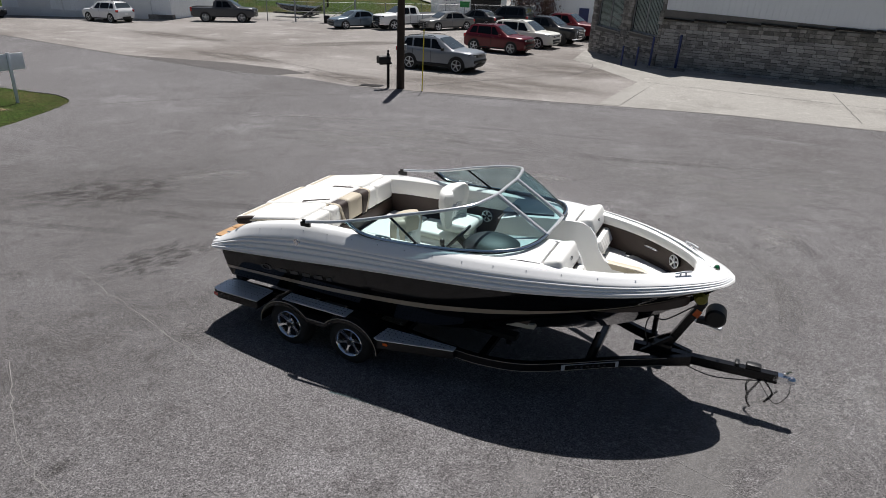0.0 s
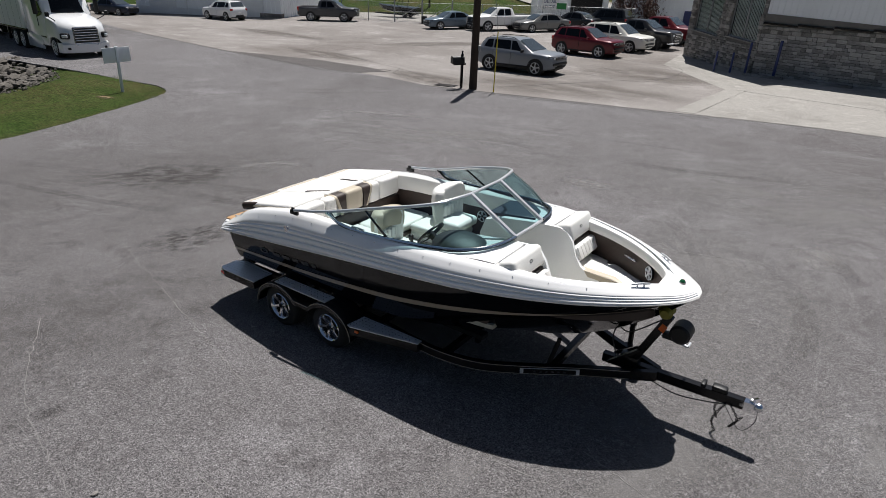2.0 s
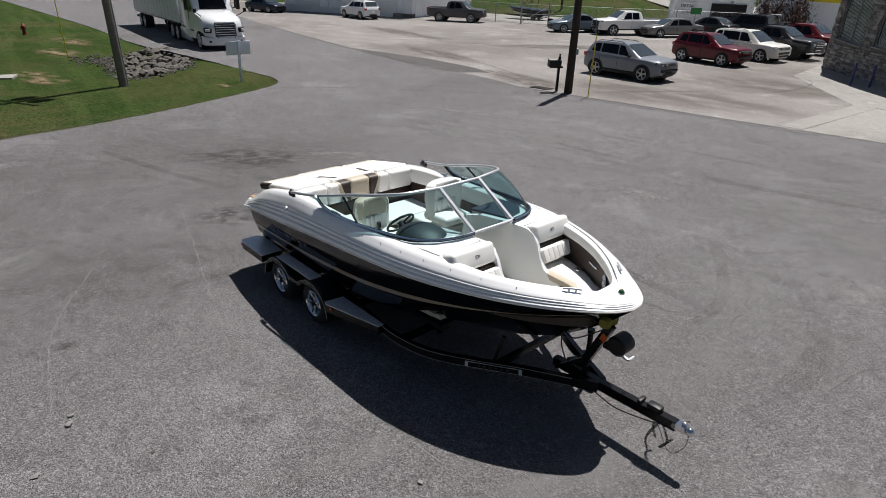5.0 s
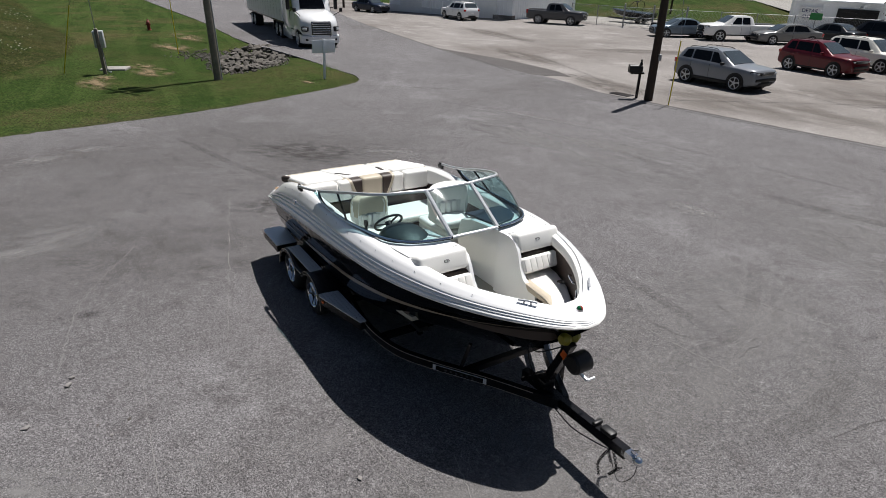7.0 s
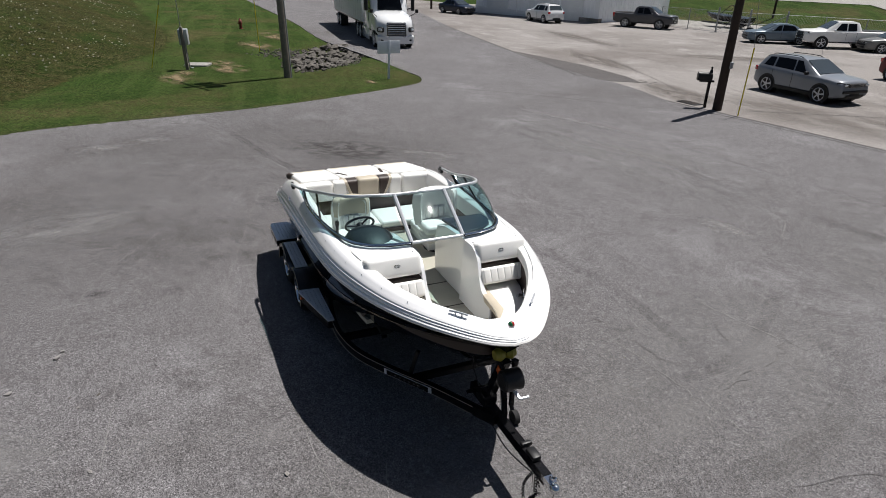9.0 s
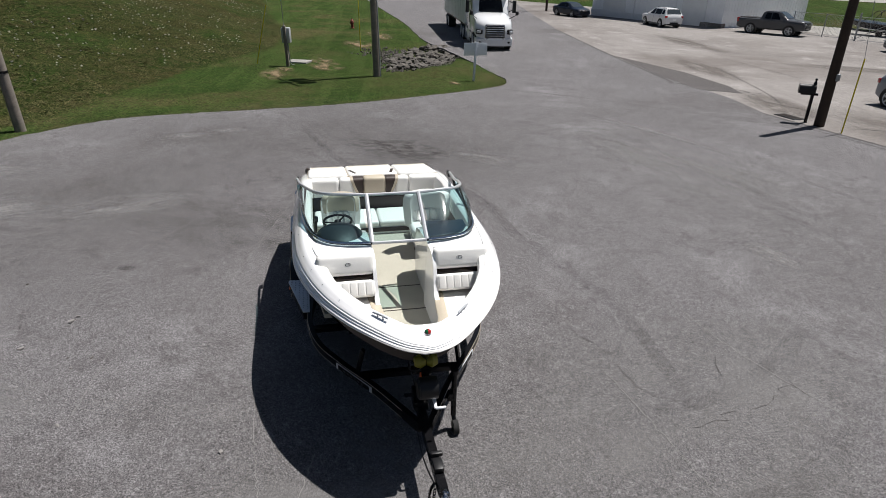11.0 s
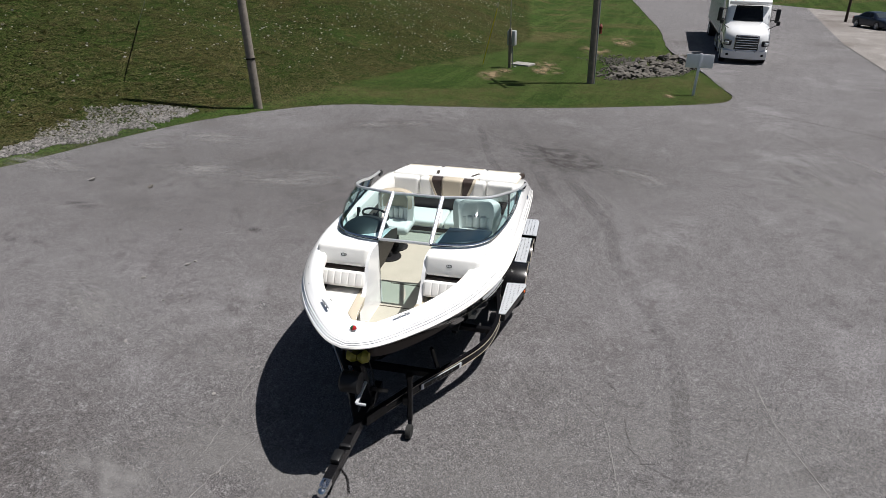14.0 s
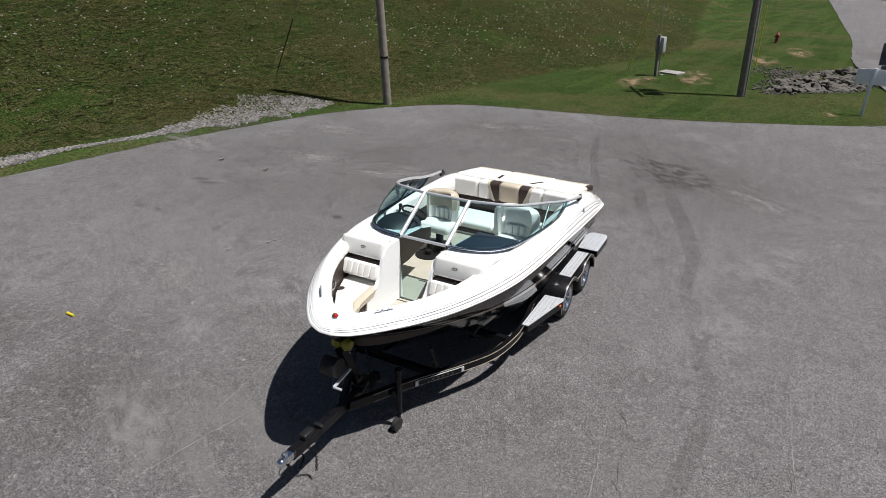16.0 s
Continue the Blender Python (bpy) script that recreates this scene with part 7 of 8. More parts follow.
lettering("sign_text", "SHOP", 0.42, Matrix.Translation((-1.3, 69.05, s0 + 2.05)) @ tm, SHOP_BLUE, shop)
local_part("wall_lamp", lambda bm: box(bm, (2.6, 69.55, s0 + 3.2), (0.3, 0.14, 0.2), 0.04), HEADLAMP, shop)
hall = thing("white_hall", Matrix.Identity(4), "white metal hall with a yellow sign behind the cars", "building")
ribbed_wall(hall, (5.6, 66.0), (22.0, 62.0), s0, s0 + 5.5, SIDING, 0.35, 0.25, "front_wall", "white ribbed wall")
ribbed_wall(hall, (6.8, 74.0), (5.6, 66.0), s0, s0 + 5.5, SIDING, 0.35, 0.25, "side_wall")
q2 = Matrix.Rotation(math.atan2(-4, 16.4), 4, "Z")
local_part("yellow_sign", lambda bm: box(bm, (10.6, 64.65, s0 + 4.2), (2.6, 0.08, 0.9), 0.01, 2, q2), BOARD_YELLOW, hall, "yellow sign board")
local_part("sign_bars", lambda bm: [box(bm, (10.6 + 0.42 * k, 64.58 - 0.1 * k, s0 + 4.2), (0.3, 0.05, 0.4), 0, 2, q2) for k in (-1, 0, 1)], BLACK_PLASTIC, hall, "dark bars of lettering")
local_part("blue_door", lambda bm: box(bm, (12.6, 64.22, s0 + 1.55), (0.95, 0.1, 2.1), 0.02, 2, q2), BLUE_PAINT, hall, "blue door")
local_part("roof", lambda bm: prism(bm, [(5.3, 65.8), (22.2, 61.7), (24, 72), (7, 75)], s0 + 5.5, s0 + 5.65), GREY_SIDING, hall)

# ---- fence ----
fence = thing("chain_link_fence", Matrix.Identity(4), "galvanised chain-link fence with a gate behind the lot", "fence")
FENCE = [(-20.5, 62.2), (-17.6, 61.6), (-14.8, 61.0), (-12.0, 60.6), (-9.2, 61.0), (-6.4, 61.3), (-3.6, 61.6), (-0.8, 61.9), (2.0, 62.2), (4.8, 62.5), (7.6, 62.8)]
for k, (x, y) in enumerate(FENCE):
    bm = bmesh.new()
    cyl(bm, (x, y, gz(x, y) - 0.1), (x, y, gz(x, y) + (2.1 if k in (2, 3, 4) else 1.85)), 0.075 if k in (2, 3, 4) else 0.04, seg=8)
    part("fence_post", bm, GALV, fence)
for (ax, ay), (bx, by) in zip(FENCE, FENCE[1:]):
    for h in (0.08, 1.8):
        bm = bmesh.new()
        cyl(bm, (ax, ay, gz(ax, ay) + h), (bx, by, gz(bx, by) + h), 0.016, seg=6)
        part("fence_rail", bm, GALV, fence)
    bm = bmesh.new()
    n = 26
    for i in range(n):
        for s in (0, 1):
            u0, u1 = i / n, (i + 1.5) / n
            if u1 > 1:
                continue
            if s:
                u0, u1 = u1, u0
            p0 = Vector((ax + (bx - ax) * u0, ay + (by - ay) * u0, gz(ax, ay) + 0.1))
            p1 = Vector((ax + (bx - ax) * u1, ay + (by - ay) * u1, gz(ax, ay) + 1.78))
            cyl(bm, p0, p1, 0.004, seg=3, caps=False)
    tagged(part("wire_mesh", bm, GALV, fence, "thin fence wires", smooth=0), kind="stuff")
for (ax, ay), (bx, by) in ((FENCE[2], FENCE[3]), (FENCE[3], FENCE[4])):
    bm = bmesh.new()
    cyl(bm, (ax, ay, gz(ax, ay) + 0.15), (bx, by, gz(bx, by) + 1.75), 0.025, seg=6)
    cyl(bm, (ax, ay, gz(ax, ay) + 0.95), (bx, by, gz(bx, by) + 0.95), 0.022, seg=6)
    part("gate_brace", bm, GALV, fence)
bm = bmesh.new()
box(bm, (-11.7, 60.2, gz(-11.7, 60.2) + 0.35), (0.5, 0.35, 0.7), 0.06)
gate_box = part("gate_counterweight", bm, BLACK_PLASTIC)
tagged(gate_box, "dark block standing at the gate post", "gate motor")

# dark wake boat on stands behind the fence
wake = thing("wake_boat", pose(-16.0, 67.6, gz(-16.0, 67.6), 0, 0, 170) @ Matrix.Scale(0.78, 4), "dark wake boat with a tower behind the fence", "boat")
bm = bmesh.new()
rings = []
for x, w, k, s in ((-2.8, 1.1, 0.6, 1.35), (-1, 1.2, 0.55, 1.4), (1, 1.15, 0.6, 1.45), (2.2, 0.75, 0.8, 1.5), (2.9, 0.3, 1.15, 1.55), (3.1, 0.05, 1.45, 1.57)):
    rings.append([Vector((x, -w, s)), Vector((x, -w * 0.8, k + 0.25)), Vector((x, 0, k)), Vector((x, w * 0.8, k + 0.25)), Vector((x, w, s)), Vector((x, 0, s + 0.06))])
loft(bm, rings, close=True, cap0=True, cap1=True)
part("hull", bm, BLACK_GEL, wake)
bm = bmesh.new()
for s in (1, -1):
    tube(bm, smooth_path([(-0.6, s * 1.05, 1.4), (-0.9, s * 0.95, 2.3), (-0.4, s * 0.7, 2.7), (0.4, s * 0.8, 2.0), (0.9, s * 1.0, 1.45)], 5), 0.04, 6)
tube(bm, [(-0.5, -0.7, 2.68), (-0.5, 0.7, 2.68)], 0.04, 6)
part("tower", bm, BLACK_STEEL, wake)
bm = bmesh.new()
for s in (1, -1):
    bar(bm, [(-2.5, s * 0.7, 0.4), (3.6, s * 0.2, 0.4)], 0.1, 0.12)
    cyl(bm, (-1.2, s * 0.8, 0.32), (-1.2, s * 1.0, 0.32), 0.32, seg=16)
part("trailer", bm, BLACK_STEEL, wake)

# ---- poles, sign, mailbox, hydrant, meter ----
def pole(name, x, y, h, r, material, label, band=None):
    th = thing(name, Matrix.Translation((x, y, terrain(x, y))), label, "utility pole", "utility poles")
    bm = bmesh.new()
    rings = []
    for k in range(15):
        t = k / 14
        rr = r * (1 - 0.28 * t)
        rings.append([(rr * math.cos(a) * (1 + 0.02 * noise.noise((a, k, 1))), rr * math.sin(a), -0.3 + (h + 0.3) * t) for a in [2 * math.pi * j / 18 for j in range(18)]])
    loft(bm, rings, close=True, cap1=True)
    part("shaft", bm, material, th, smooth=50)
    if band:
        bm = bmesh.new()
        cyl(bm, (0, 0, band), (0, 0, band + 0.07), r * 1.02, seg=18)
        part("band", bm, BLACK_STEEL, th)
    return th


dark_pole = pole("utility_pole", -2.15, 26.68, 6.9, 0.175, DARK_POLE, "dark creosoted utility pole at the lot's edge")
bm = bmesh.new()
box(bm, (0.2, -0.05, 1.75), (0.1, 0.14, 0.24), 0.02)
part("junction_box", bm, GALV, dark_pole)
p1 = pole("utility_pole", -18.95, 18.7, 10.0, 0.17, POLE_WOOD, "weathered grey utility pole standing in the grass", 4.1)
bm = bmesh.new()
cyl(bm, (0.12, 0.12, 0), (0.1, 0.1, 9), 0.035, seg=8)
part("conduit", bm, GALV, p1, "grey conduit up the pole")
bm = bmesh.new()
box(bm, (0, 0, 9.2), (2.4, 0.1, 0.12), 0.01)
cyl(bm, (0.45, 0.1, 7.6), (0.45, 0.1, 8.5), 0.26, seg=16)
cyl(bm, (-0.45, 0.1, 7.6), (-0.45, 0.1, 8.5), 0.26, seg=16)
part("crossarm", bm, POLE_WOOD, p1)
pole("utility_pole", -15.5, 3.92, 10.0, 0.16, POLE_WOOD, "weathered brown utility pole at the asphalt edge", 1.75)
pole("utility_pole", -49.0, 60.6, 9.0, 0.14, DARK_POLE, "dark pole beside the white shed")
pole("lamp_pole", -15.0, 78.0, 9.0, 0.12, DARK_POLE, "dark pole on the grass bank")

mb = thing("mailbox", Matrix.Translation((-2.69, 26.82, gz(-2.69, 26.82))) @ Matrix.Rotation(radians(-58), 4, "Z"), "black post-mounted mailbox at the road's edge", "mailbox")
bm = bmesh.new()
box(bm, (0, 0, 0.66), (0.1, 0.1, 1.5), 0.012)
box(bm, (-0.02, -0.1, 1.02), (0.09, 0.55, 0.07), 0.01)
cyl(bm, (0, 0, 1.4), (0, 0, 1.5), 0.06, 0.02, seg=10)
bmesh.ops.create_uvsphere(bm, u_segments=12, v_segments=8, radius=0.045, matrix=Matrix.Translation((0, 0, 1.53)))
part("post", bm, BLACK_STEEL, mb, "black post with a finial")
bm = bmesh.new()
outline = [(-0.13, 0)] + [(0.13 * math.cos(a), 0.17 + 0.13 * math.sin(a)) for a in [math.pi - math.pi * k / 12 for k in range(13)]] + [(0.13, 0)]
loft(bm, [[(-0.2 + x, y - 0.18, 1.06 + z) for x, z in outline] for y in (-0.28, 0.24)], close=True, cap0=True, cap1=True)
bx = part("box", bm, BLACK_PLASTIC, mb, "arched black metal box")
bx.matrix_local = Matrix.Translation((0.2, 0.0, 0)) 
bm = bmesh.new()
loft(bm, [[(x * 1.06, y - 0.18, 1.058 + z * 1.04) for x, z in outline] for y in (-0.295, -0.275)], close=True, cap0=True, cap1=True)
part("door", bm, BLACK_PLASTIC, mb, "black door rim")
bm = bmesh.new()
for k in range(3):
    box(bm, (-0.132, -0.22 + 0.07 * k, 1.16), (0.004, 0.025, 0.045))
part("number_bars", bm, BOARD_WHITE, mb, "pale bars in place of the number", smooth=0)

mk = thing("guy_wire_marker", Matrix.Translation((-1.2, 26.2, gz(-1.2, 26.2))), "tall thin yellow guy-wire guard beside the pole", "marker post")
bm = bmesh.new()
cyl(bm, (0, 0, -0.05), (0.02, 0.03, 2.45), 0.023, seg=10)
part("guard", bm, YELLOW, mk, "yellow plastic guard", smooth=50)
bm = bmesh.new()
cyl(bm, (0.02, 0.03, 2.4), (-0.9, 0.4, 9.0), 0.008, seg=5)
part("wire", bm, GALV, mk)

gr = thing("drain_grate", slope_pose(-3.45, 27.2, -18, 0.012), "dark metal drain grate set in the paving by the mailbox", "drain grate")
bm = bmesh.new()
box(bm, (0, 0, 0.012), (0.95, 0.5, 0.02), 0.004)
part("plate", bm, BLACK_PLASTIC, gr)
for k in range(9):
    bm = bmesh.new()
    box(bm, (-0.4 + 0.1 * k, 0, 0.026), (0.03, 0.44, 0.012), 0.003)
    part("bar", bm, DARK_POLE, gr)

sg = thing("road_sign", Matrix.Translation((-15.5, 21.9, terrain(-15.5, 21.9))) @ Matrix.Rotation(radians(66), 4, "Z"), "blank grey road sign seen from behind, on a leaning post", "road sign")
bm = bmesh.new()
box(bm, (0, 0, 0.82), (0.11, 0.05, 1.84), 0.006, 2, Matrix.Rotation(radians(3), 4, "Y"))
part("post", bm, SIGN_PALE, sg, "grey sign post")
bm = bmesh.new()
box(bm, (0.03, 0.04, 1.42), (1.1, 0.02, 0.56), 0.006, 2, Matrix.Rotation(radians(2), 4, "Y"))
part("board", bm, SIGN_PALE, sg, "plain grey board")

hy = thing("fire_hydrant", Matrix.Translation((-39.8, 29.0, terrain(-39.8, 29.0))), "faded red fire hydrant in the grass", "hydrant")
bm = bmesh.new()
rings = []
for r, z in ((0.16, 0), (0.16, 0.05), (0.11, 0.06), (0.11, 0.5), (0.14, 0.52), (0.14, 0.57), (0.11, 0.6), (0.07, 0.7), (0.03, 0.73), (0.03, 0.8)):
    rings.append([(r * math.cos(a), r * math.sin(a), z) for a in [2 * math.pi * k / 18 for k in range(18)]])
loft(bm, rings, close=True, cap1=True)
part("barrel", bm, HYDRANT_RED, hy)
for a in (0, 120, 240):
    bm = bmesh.new()
    d = Vector((math.cos(radians(a)), math.sin(radians(a)), 0))
    cyl(bm, Vector((0, 0, 0.42)), d * 0.19 + Vector((0, 0, 0.42)), 0.06, seg=12)
    part("outlet", bm, HYDRANT_RED, hy)

mt = thing("meter_pedestal", Matrix.Translation((-23.62, 16.25, terrain(-23.62, 16.25))) @ Matrix.Rotation(radians(50), 4, "Z"), "grey electric meter box on a timber post", "meter box")
bm = bmesh.new()
box(bm, (0, 0, 0.98), (0.14, 0.14, 2.0), 0.01)
part("post", bm, POLE_WOOD, mt, "grey timber post")
bm = bmesh.new()
box(bm, (0.02, 0.18, 1.5), (0.42, 0.3, 0.72), 0.02)
bxm = part("meter_box", bm, SIGN_GREY, mt, "pale grey metal cabinet")
bm = bmesh.new()
cyl(bm, (0.13, 0.18, 1.62), (0.2, 0.18, 1.62), 0.08, seg=16)
part("meter_dial", bm, HEADLAMP, bxm)
bm = bmesh.new()
tube(bm, smooth_path([(0.05, 0.2, 1.2), (0.06, 0.2, 0.6), (0.08, 0.25, 0.1), (0.2, 0.4, 0.02)], 5), 0.025, 8)
part("conduit", bm, GALV, mt)
bm = bmesh.new()
cyl(bm, (0, 0, 1.9), (0.0, 0.0, 5.6), 0.016, seg=6)
part("mast", bm, GALV, mt)
bm = bmesh.new()
box(bm, (0, 0, 0.03), (1.15, 0.75, 0.12), 0.015)
padm = part("concrete_pad", bm, PALE_CONCRETE)
padm.matrix_world = Matrix.Translation((-24.6, 17.3, terrain(-24.6, 17.3))) @ Matrix.Rotation(radians(40), 4, "Z")
tagged(padm, "small pale concrete pad set in the lawn", "concrete pad")

for (x, y), (dx, dy, dz), mm, lb in (((-25.2, 15.2), (0.85, 0.55, 2.9), YELLOW, "yellow guy-wire guard leaning over the lawn"), ((-27.3, 22.6), (0.05, 0.0, 3.2), YELLOW, "thin yellow guy-wire guard in the grass behind the rocks"), ((-17.95, -1.05), (0.62, 1.15, 2.0), BLACK_PLASTIC, "dark guy-wire guard leaning on the bank")):
    th = thing("guy_wire", Matrix.Translation((x, y, terrain(x, y))), lb, "guy wire", "guy wires")
    bm = bmesh.new()
    cyl(bm, (0, 0, -0.1), (dx, dy, dz), 0.022, seg=8)
    part("guard", bm, mm, th)
    bm = bmesh.new()
    cyl(bm, (dx * 0.95, dy * 0.95, dz * 0.95), (dx * 3, dy * 3, dz * 3), 0.007, seg=5)
    part("wire", bm, GALV, th)
gs = thing("green_sign", Matrix.Translation((0.9, 58.6, gz(0.9, 58.6))), "small green sign on a post behind the parked cars", "sign")
local_part("post", lambda bm: cyl(bm, (0, 0, 0), (0, 0, 1.9), 0.03, seg=8), GALV, gs)
local_part("board", lambda bm: box(bm, (0, -0.04, 2.0), (0.85, 0.04, 0.5), 0.01), BOARD_GREEN, gs)


# ---- bushes ----
def bush(x, y, h, r, material, label):
    """A shrub: a few limbs and many small leaves."""
    th = thing("bush", Matrix.Translation((x, y, terrain(x, y))), label, "bush", "bushes by the hall")
    rng = random.Random(int(x * 10 + y))
    bm = bmesh.new()
    tips = []
    for k in range(9):
        a = rng.uniform(0, 6.28)
        t = Vector((math.cos(a) * r * rng.uniform(0.2, 0.8), math.sin(a) * r * rng.uniform(0.2, 0.8), h * rng.uniform(0.5, 0.95)))
        tips.append(t)
        tube(bm, smooth_path([(0, 0, 0), t * 0.5 + Vector((0, 0, h * 0.1)), t], 3), 0.03, 5)
    part("limbs", bm, DARK_POLE, th)
    verts, faces = [], []
    for k in range(1400):
        c = rng.choice(tips) * rng.uniform(0.35, 1.05) + Vector((rng.gauss(0, 0.25) * r, rng.gauss(0, 0.25) * r, rng.gauss(0, 0.1) * h))
        if c.z < 0.1:
            continue
        q = Euler((rng.uniform(0, 6), rng.uniform(0, 6), rng.uniform(0, 6))).to_matrix()
        s = rng.uniform(0.06, 0.13)
        i = len(verts)
        verts += [tuple(c + q @ Vector(v) * s) for v in ((-1, 0, 0), (0, -0.5, 0.1), (1, 0, 0), (0, 0.5, 0.1))]
        faces.append((i, i + 1, i + 2, i + 3))
    me = bpy.data.meshes.new("crown")
    me.from_pydata(verts, [], faces)
    tagged(finish("crown", me, material, th), "small dense leaves", kind="stuff")


bush(6.6, 64.2, 3.6, 1.5, LEAF_RED, "dark red-leaved shrub beside the white hall")
bush(8.8, 63.6, 3.4, 1.4, LEAF_RED, "dark red-leaved shrub beside the white hall")


# ---- rocks, gravel, stones, tufts ----
def rock_mesh(seed, sx, sy, sz):
    rng = random.Random(seed)
    bm = bmesh.new()
    bmesh.ops.create_icosphere(bm, subdivisions=1, radius=1)
    for v in bm.verts:
        v.co *= rng.uniform(0.72, 1.15)
        v.co = Vector((v.co.x * sx, v.co.y * sy, v.co.z * sz))
    me = bpy.data.meshes.new("rock")
    bm.to_mesh(me)
    bm.free()
    me.materials.append(ROCK)
    return me


rng = random.Random(5)
ROCKS = [rock_mesh(k, rng.uniform(0.8, 1.3), rng.uniform(0.6, 0.9), rng.uniform(0.3, 0.55)) for k in range(8)]
pile = thing("rock_pile", Matrix.Identity(4), "pile of grey broken rocks filling the roadside dip", "rocks")
n = 0
while n < 290:
    u, v = rng.uniform(-1, 1), rng.uniform(-1, 1)
    if u * u + v * v > 1 or (u < -0.3 and abs(v) > 0.75 + 0.3 * u):
        continue
    x, y = -23.4 - 0.68 * 5.4 * u + 0.73 * 1.75 * v, 24.4 + 0.73 * 5.4 * u + 0.68 * 1.75 * v
    s = rng.uniform(0.14, 0.36)
    ob = new("rock", rng.choice(ROCKS))
    ob.parent = pile
    ob.matrix_world = Matrix.LocRotScale((x, y, terrain(x, y) + s * 0.15 + 0.22 * max(0, 0.8 - v * v) * rng.random()), Euler((rng.uniform(-0.4, 0.4), rng.uniform(-0.4, 0.4), 2.2 + rng.gauss(0, 0.7))), (s, s, s))
    n += 1


spots_small = []
for k in range(1100):
    u, v = rng.uniform(-1, 1), rng.uniform(-1, 1)
    if u * u + v * v < 1.1:
        spots_small.append((-23.4 - 0.68 * 5.7 * u + 0.73 * 2.1 * v, 24.4 + 0.73 * 5.7 * u + 0.68 * 2.1 * v))
for k in range(260):
    spots_small.append((-25.6 + rng.gauss(0, 0.9), 23.6 + rng.gauss(0, 0.9)))


def scatter(name, spots, material, label, smin, smax, flatten=0.7, seed=0, category="stones"):
    """Many small angular stones in one mesh."""
    r = random.Random(seed)
    verts, faces = [], []
    for x, y in spots:
        s = r.uniform(smin, smax)
        z = terrain(x, y) + s * 0.25
        q = Euler((r.uniform(0, 6), r.uniform(0, 6), r.uniform(0, 6))).to_matrix()
        i = len(verts)
        for v in ((1, 0, 0), (-1, 0.1, 0), (0.1, 0.9, 0), (0, -0.8, 0.1), (0, 0.1, 0.8), (0.1, 0, -0.8)):
            p = q @ (Vector(v) * s * r.uniform(0.7, 1.2))
            verts.append((x + p.x, y + p.y, z + p.z * flatten))
        faces += [(i, i + 2, i + 4), (i + 2, i + 1, i + 4), (i + 1, i + 3, i + 4), (i + 3, i, i + 4), (i + 2, i, i + 5), (i + 1, i + 2, i + 5), (i + 3, i + 1, i + 5), (i, i + 3, i + 5)]
    me = bpy.data.meshes.new(name)
    me.from_pydata(verts, [], faces)
    return tagged(finish(name, me, material), label, category, kind="stuff")


GPATH = smooth_path([(-4.6, -7.2, 0.5), (-6.7, -5.5, 0.5), (-8.1, -4.62, 0.22), (-9.2, -3.62, 0.12), (-10.2, -2.75, 0.3), (-11.6, -2.0, 0.7), (-12.95, -1.1, 1.1), (-14.2, -0.25, 1.2), (-15.0, 0.75, 0.75), (-15.45, 1.75, 0.12)], 8)
rng = random.Random(8)
spots = []
while len(spots) < 6500:
    i = rng.random() * (len(GPATH) - 1.001)
    p = GPATH[int(i)].lerp(GPATH[int(i) + 1], i % 1)
    w = p.z * (1 + 0.5 * noise.noise((p.x * 1.6, p.y * 1.6, 0)))
    if rng.random() > 0.15 + p.z:
        continue
    t = rng.uniform(-1, 1) + rng.gauss(0, 0.1)
    spots.append((p.x - 0.66 * w * t, p.y - 0.75 * w * t))
scatter("gravel", spots, GRAVEL, "pale loose gravel along the foot of the bank", 0.025, 0.07, seed=1)
scatter("rubble", spots_small, ROCK, "small broken rubble between the rocks", 0.05, 0.13, seed=5)
rng = random.Random(9)
spots = []
while len(spots) < 2600:
    x, y = rng.uniform(-60, -10), rng.uniform(-16, 30)
    if hill(x, y) > 0.25 and noise.noise((x * 0.12, y * 0.12, 3)) > rng.uniform(-0.5, 0.35):
        spots.append((x, y))
scatter("hill_stones", spots, PALE_STONE, "small pale stones scattered over the bank", 0.015, 0.085, seed=2)

rng = random.Random(11)
verts, faces = [], []


def tuft(x, y, h, n):
    z = terrain(x, y)
    for _ in range(n):
        a, l = rng.uniform(0, 6.28), rng.uniform(0.3, 1.0) * h
        bx, by = x + rng.uniform(-0.2, 0.2), y + rng.uniform(-0.2, 0.2)
        w = 0.012 + 0.02 * rng.random()
        i = len(verts)
        verts.extend([(bx - w * math.sin(a), by + w * math.cos(a), z + 0.01), (bx + w * math.sin(a), by - w * math.cos(a), z + 0.01), (bx + 1.3 * l * math.cos(a), by + 1.3 * l * math.sin(a), z + 0.45 * l)])
        faces.append((i, i + 1, i + 2))


count = 0
while count < 44000:
    x, y = rng.uniform(-48, -5), rng.uniform(-16, 30)
    if bank_mask(x, y) > 0.75 and noise.noise((x * 0.2, y * 0.2, 12)) > -0.35 and rng.random() < min(1, 14 / (abs(x) + 1)) + 0.25:
        tuft(x, y, 0.13, 5)
        count += 1
for x, y in GRASS_EDGE:
    for k in range(16):
        tuft(x + rng.uniform(-0.45, 0.08), y + rng.uniform(-0.35, 0.35), 0.035, 4)
hill_mesh = bpy.data.meshes.new("grass_tufts")
hill_mesh.from_pydata(verts, [], faces)
verts, faces = [], []
count = 0
while count < 14000:
    x, y = rng.uniform(-34, -13), rng.uniform(2, 28)
    inside = x < min(GRASS_EDGE, key=lambda p: abs(p[1] - y))[0] - 0.1 and y < 24.2 - (x + 15.1) * 0.42
    if inside and bank_mask(x, y) < 0.6:
        tuft(x, y, 0.06, 4)
        count += 1
me = bpy.data.meshes.new("lawn_blades")
me.from_pydata(verts, [], faces)
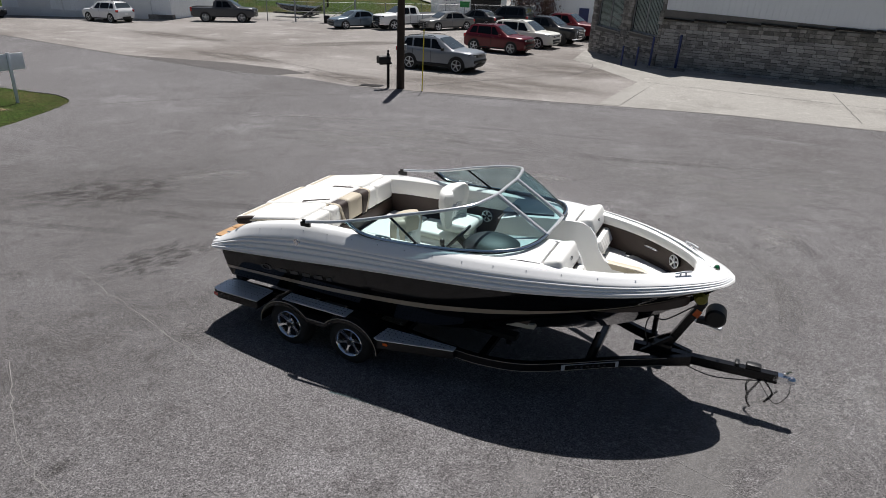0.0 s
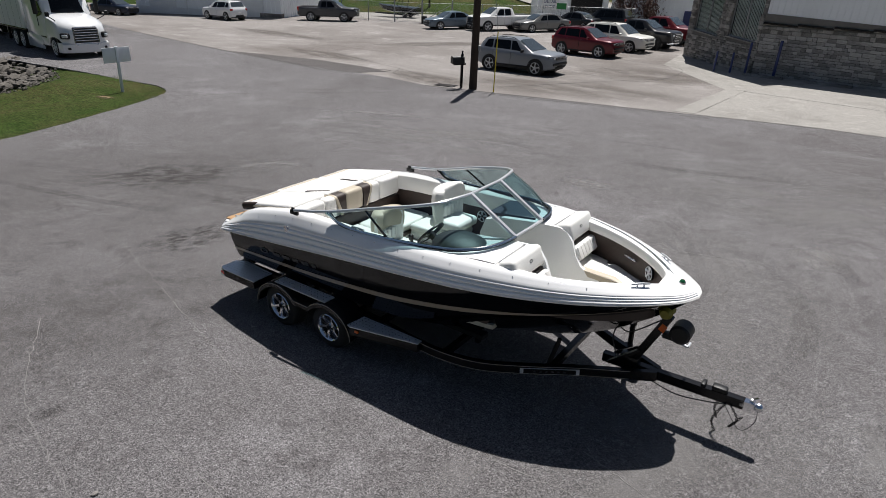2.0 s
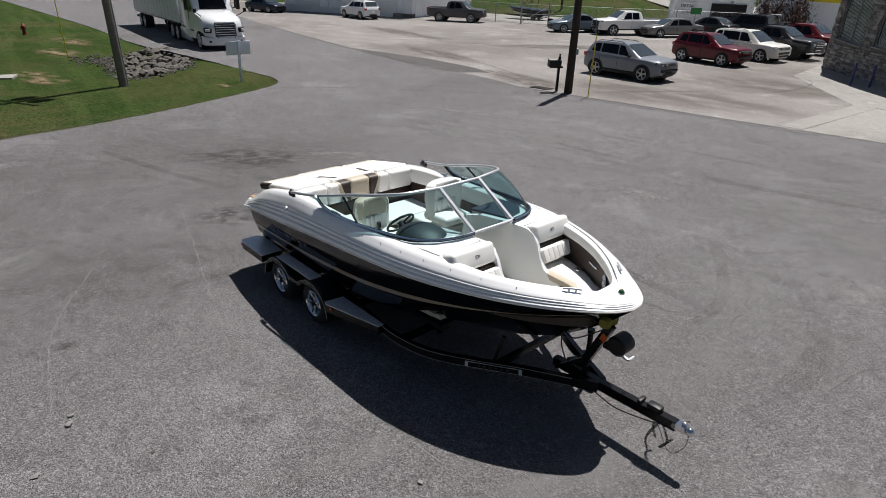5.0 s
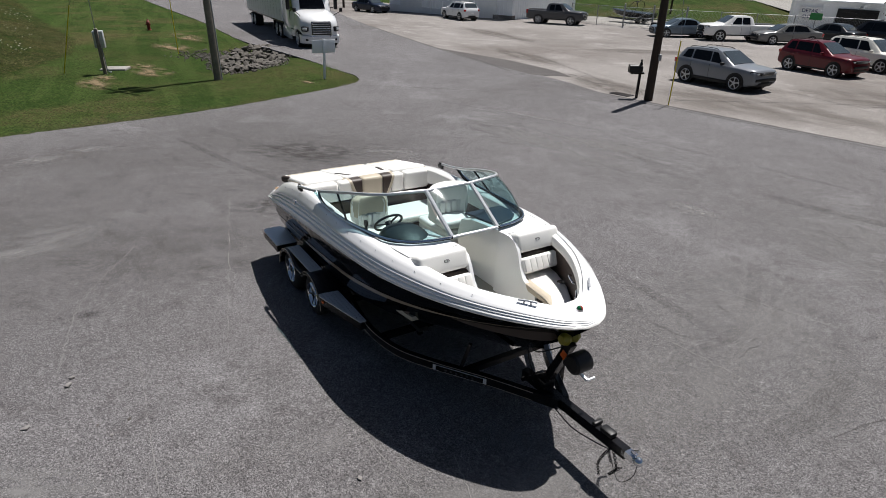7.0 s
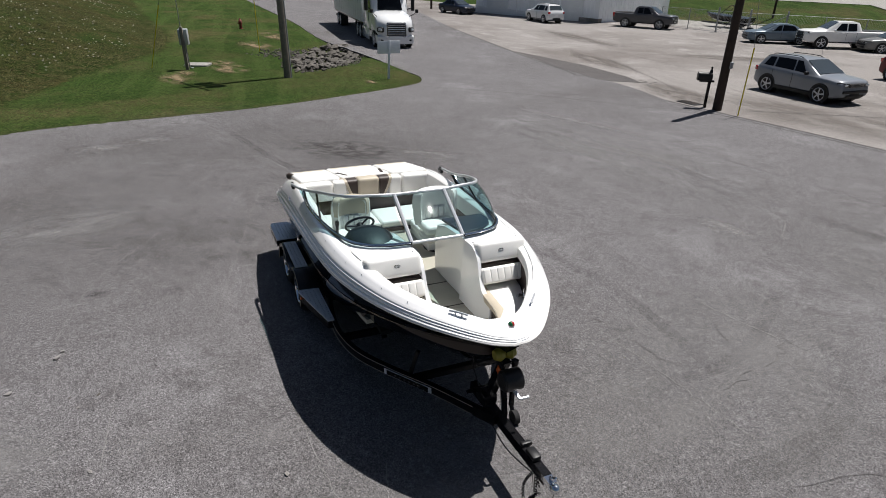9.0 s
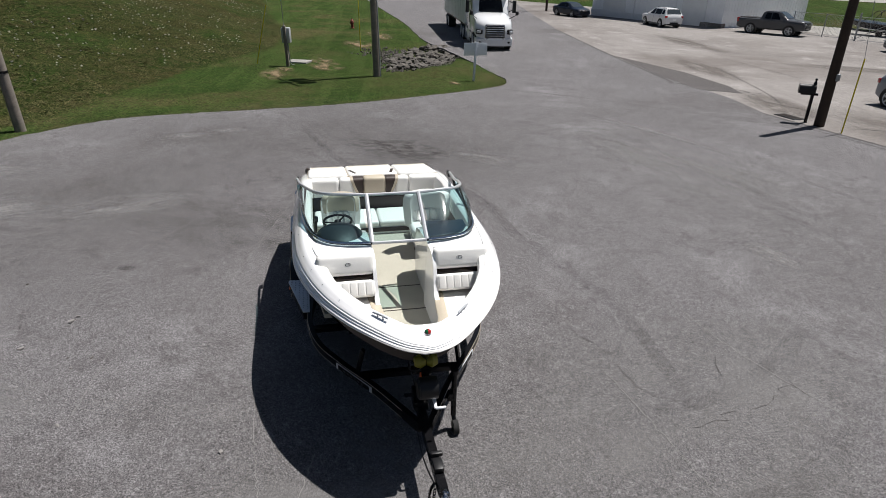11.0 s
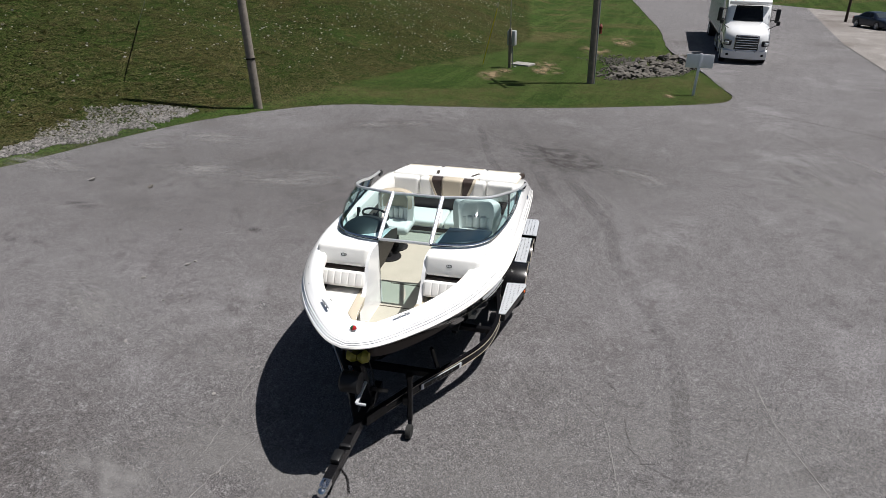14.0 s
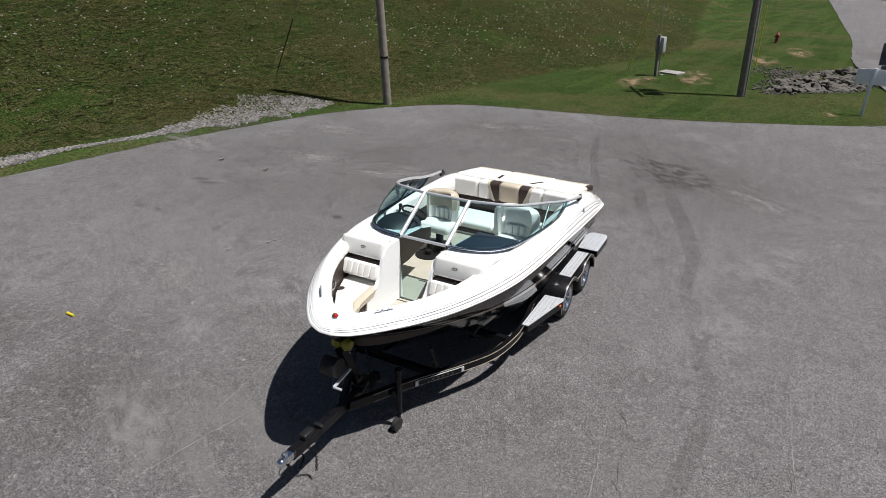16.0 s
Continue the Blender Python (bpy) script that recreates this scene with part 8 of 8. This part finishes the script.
tagged(finish("lawn_blades", me, mat("lawn_blades", (0.036, 0.068, 0.015), 0.9, vary=0.3, scale=0.4, fine=7, tint=(0.075, 0.1, 0.03), spec=0.05, island=0.6)), "short mown lawn grass", "grass", kind="stuff")
tagged(finish("grass_tufts", hill_mesh, mat("grass_blades", (0.044, 0.066, 0.015), 0.8, vary=0.6, scale=0.5, fine=2.2, tint=(0.12, 0.108, 0.05), island=0.5, spec=0.05)), "uneven grass and weed tufts on the bank", "grass", kind="stuff")

for x, y, rx, ry in ((-22.6, 17.9, 1.9, 1.1), (-21.6, 14.6, 1.9, 0.8), (-22.6, 15.6, 1.0, 0.6), (-24.6, 18.6, 1.4, 0.8), (-15.3, 20.6, 0.7, 0.3), (-30.0, 24.0, 3.0, 1.2), (-34.0, 28.0, 3.5, 1.0)):
    z = terrain(x, y)
    ob = blot(x, y, rx, ry, -20, DRY_PATCH, ground, name="dry_patch")
    ob.matrix_world = Matrix.Translation((0, 0, z - gz(x, y) + 0.02)) @ ob.matrix_world
CHIPS = [(1.59, 4.27, 0.045, "pale"), (-2.31, 3.39, 0.07, "pale"), (-2.42, 3.5, 0.04, "pale"), (-1.92, 2.72, 0.05, "pale"), (-1.14, 3.46, 0.03, "dark"), (-1.33, 3.2, 0.02, "dark"), (-1.05, 3.2, 0.03, "pale"),
         (-6.8, 1.9, 0.09, "dark"), (-7.6, 0.4, 0.1, "pale"), (0.1, 2.9, 0.03, "pale"), (2.6, 12.4, 0.02, "pale"), (-4.0, 3.0, 0.03, "dark")]
for x, y, s, kind in CHIPS:
    ob = new("stone_chip", ROCKS[int(abs(x * 10)) % 8].copy())
    ob.data.materials[0] = GRAVEL if kind == "pale" else ROCK
    ob.matrix_world = Matrix.LocRotScale((x, y, gz(x, y) + 0.012 + s * 0.3), Euler((0.1, 0.2, x)), (s, s, s))
    tagged(ob, "loose %s stone chip lying on the asphalt" % kind, "stone", "loose stones on the asphalt")
bm = bmesh.new()
cyl(bm, (-0.08, 0, 0.025), (0.08, 0.01, 0.025), 0.024, 0.02, seg=10)
ob = part("yellow_tube", bm, YELLOW)
ob.matrix_world = slope_pose(0.62, 1.19, 60, 0.012)
tagged(ob, "short yellow plastic tube lying on the asphalt", "tube")

# ---- stacked stones of the shop's base, nearest pieces as parts ----
rng = random.Random(21)
STONE_MESHES = []
for k in range(10):
    bm = bmesh.new()
    box(bm, (0, 0, 0), (1, 1, 1), 0.06, 1)
    for v in bm.verts:
        v.co += Vector((rng.uniform(-0.03, 0.03), rng.uniform(-0.12, 0.12), rng.uniform(-0.04, 0.04)))
    me = bpy.data.meshes.new("stone")
    bm.to_mesh(me)
    bm.free()
    me.materials.append(STONE)
    STONE_MESHES.append(me)
made = 0
joined_v, joined_f = [], []
for a, b, z1, gaps in STONES:
    av, bv = Vector((*a, 0)), Vector((*b, 0))
    d = (bv - av).normalized()
    n = Vector((d.y, -d.x, 0))
    L = (bv - av).length
    turn = Euler((0, 0, math.atan2(d.y, d.x)))
    z = 0.0
    while z < z1 - 0.08:
        h = rng.choice((0.1, 0.13, 0.16, 0.2))
        x = -rng.random() * 0.2
        while x < L:
            w = rng.uniform(0.18, 0.6)
            x0, x1 = max(x, 0), min(x + w, L)
            x += w
            mid = (x0 + x1) / 2
            if x1 - x0 < 0.06 or any(g0 - 0.05 < mid < g1 + 0.05 and z + h > sill - 0.05 for g0, g1, sill in gaps):
                continue
            p = av + d * mid + n * rng.uniform(0.0, 0.03)
            g = gz(p.x, p.y)
            m = Matrix.LocRotScale((p.x, p.y, g + z + h / 2), turn, (x1 - x0 - 0.015, 0.09, min(h, z1 - z) - 0.015))
            me = rng.choice(STONE_MESHES)
            if made < 290 and mid < 9 and a == W2:
                ob = new("stone", me)
                ob.parent = stone_house
                ob.matrix_world = m
                made += 1
            else:
                i = len(joined_v)
                joined_v += [tuple(m @ v.co) for v in me.vertices]
                joined_f += [tuple(i + k for k in f.vertices) for f in me.polygons]
        z += h
STONE_REST = mat("stacked_stone_rest", (0.25, 0.235, 0.215), 0.9, vary=0.55, scale=2.5, fine=25, bump=0.8, bump_scale=20, island=0.8)
me = bpy.data.meshes.new("stone_facing")
me.from_pydata(joined_v, [], joined_f)
tagged(finish("stone_facing", me, STONE_REST, stone_house), "stacked grey stone facing", kind="stuff")
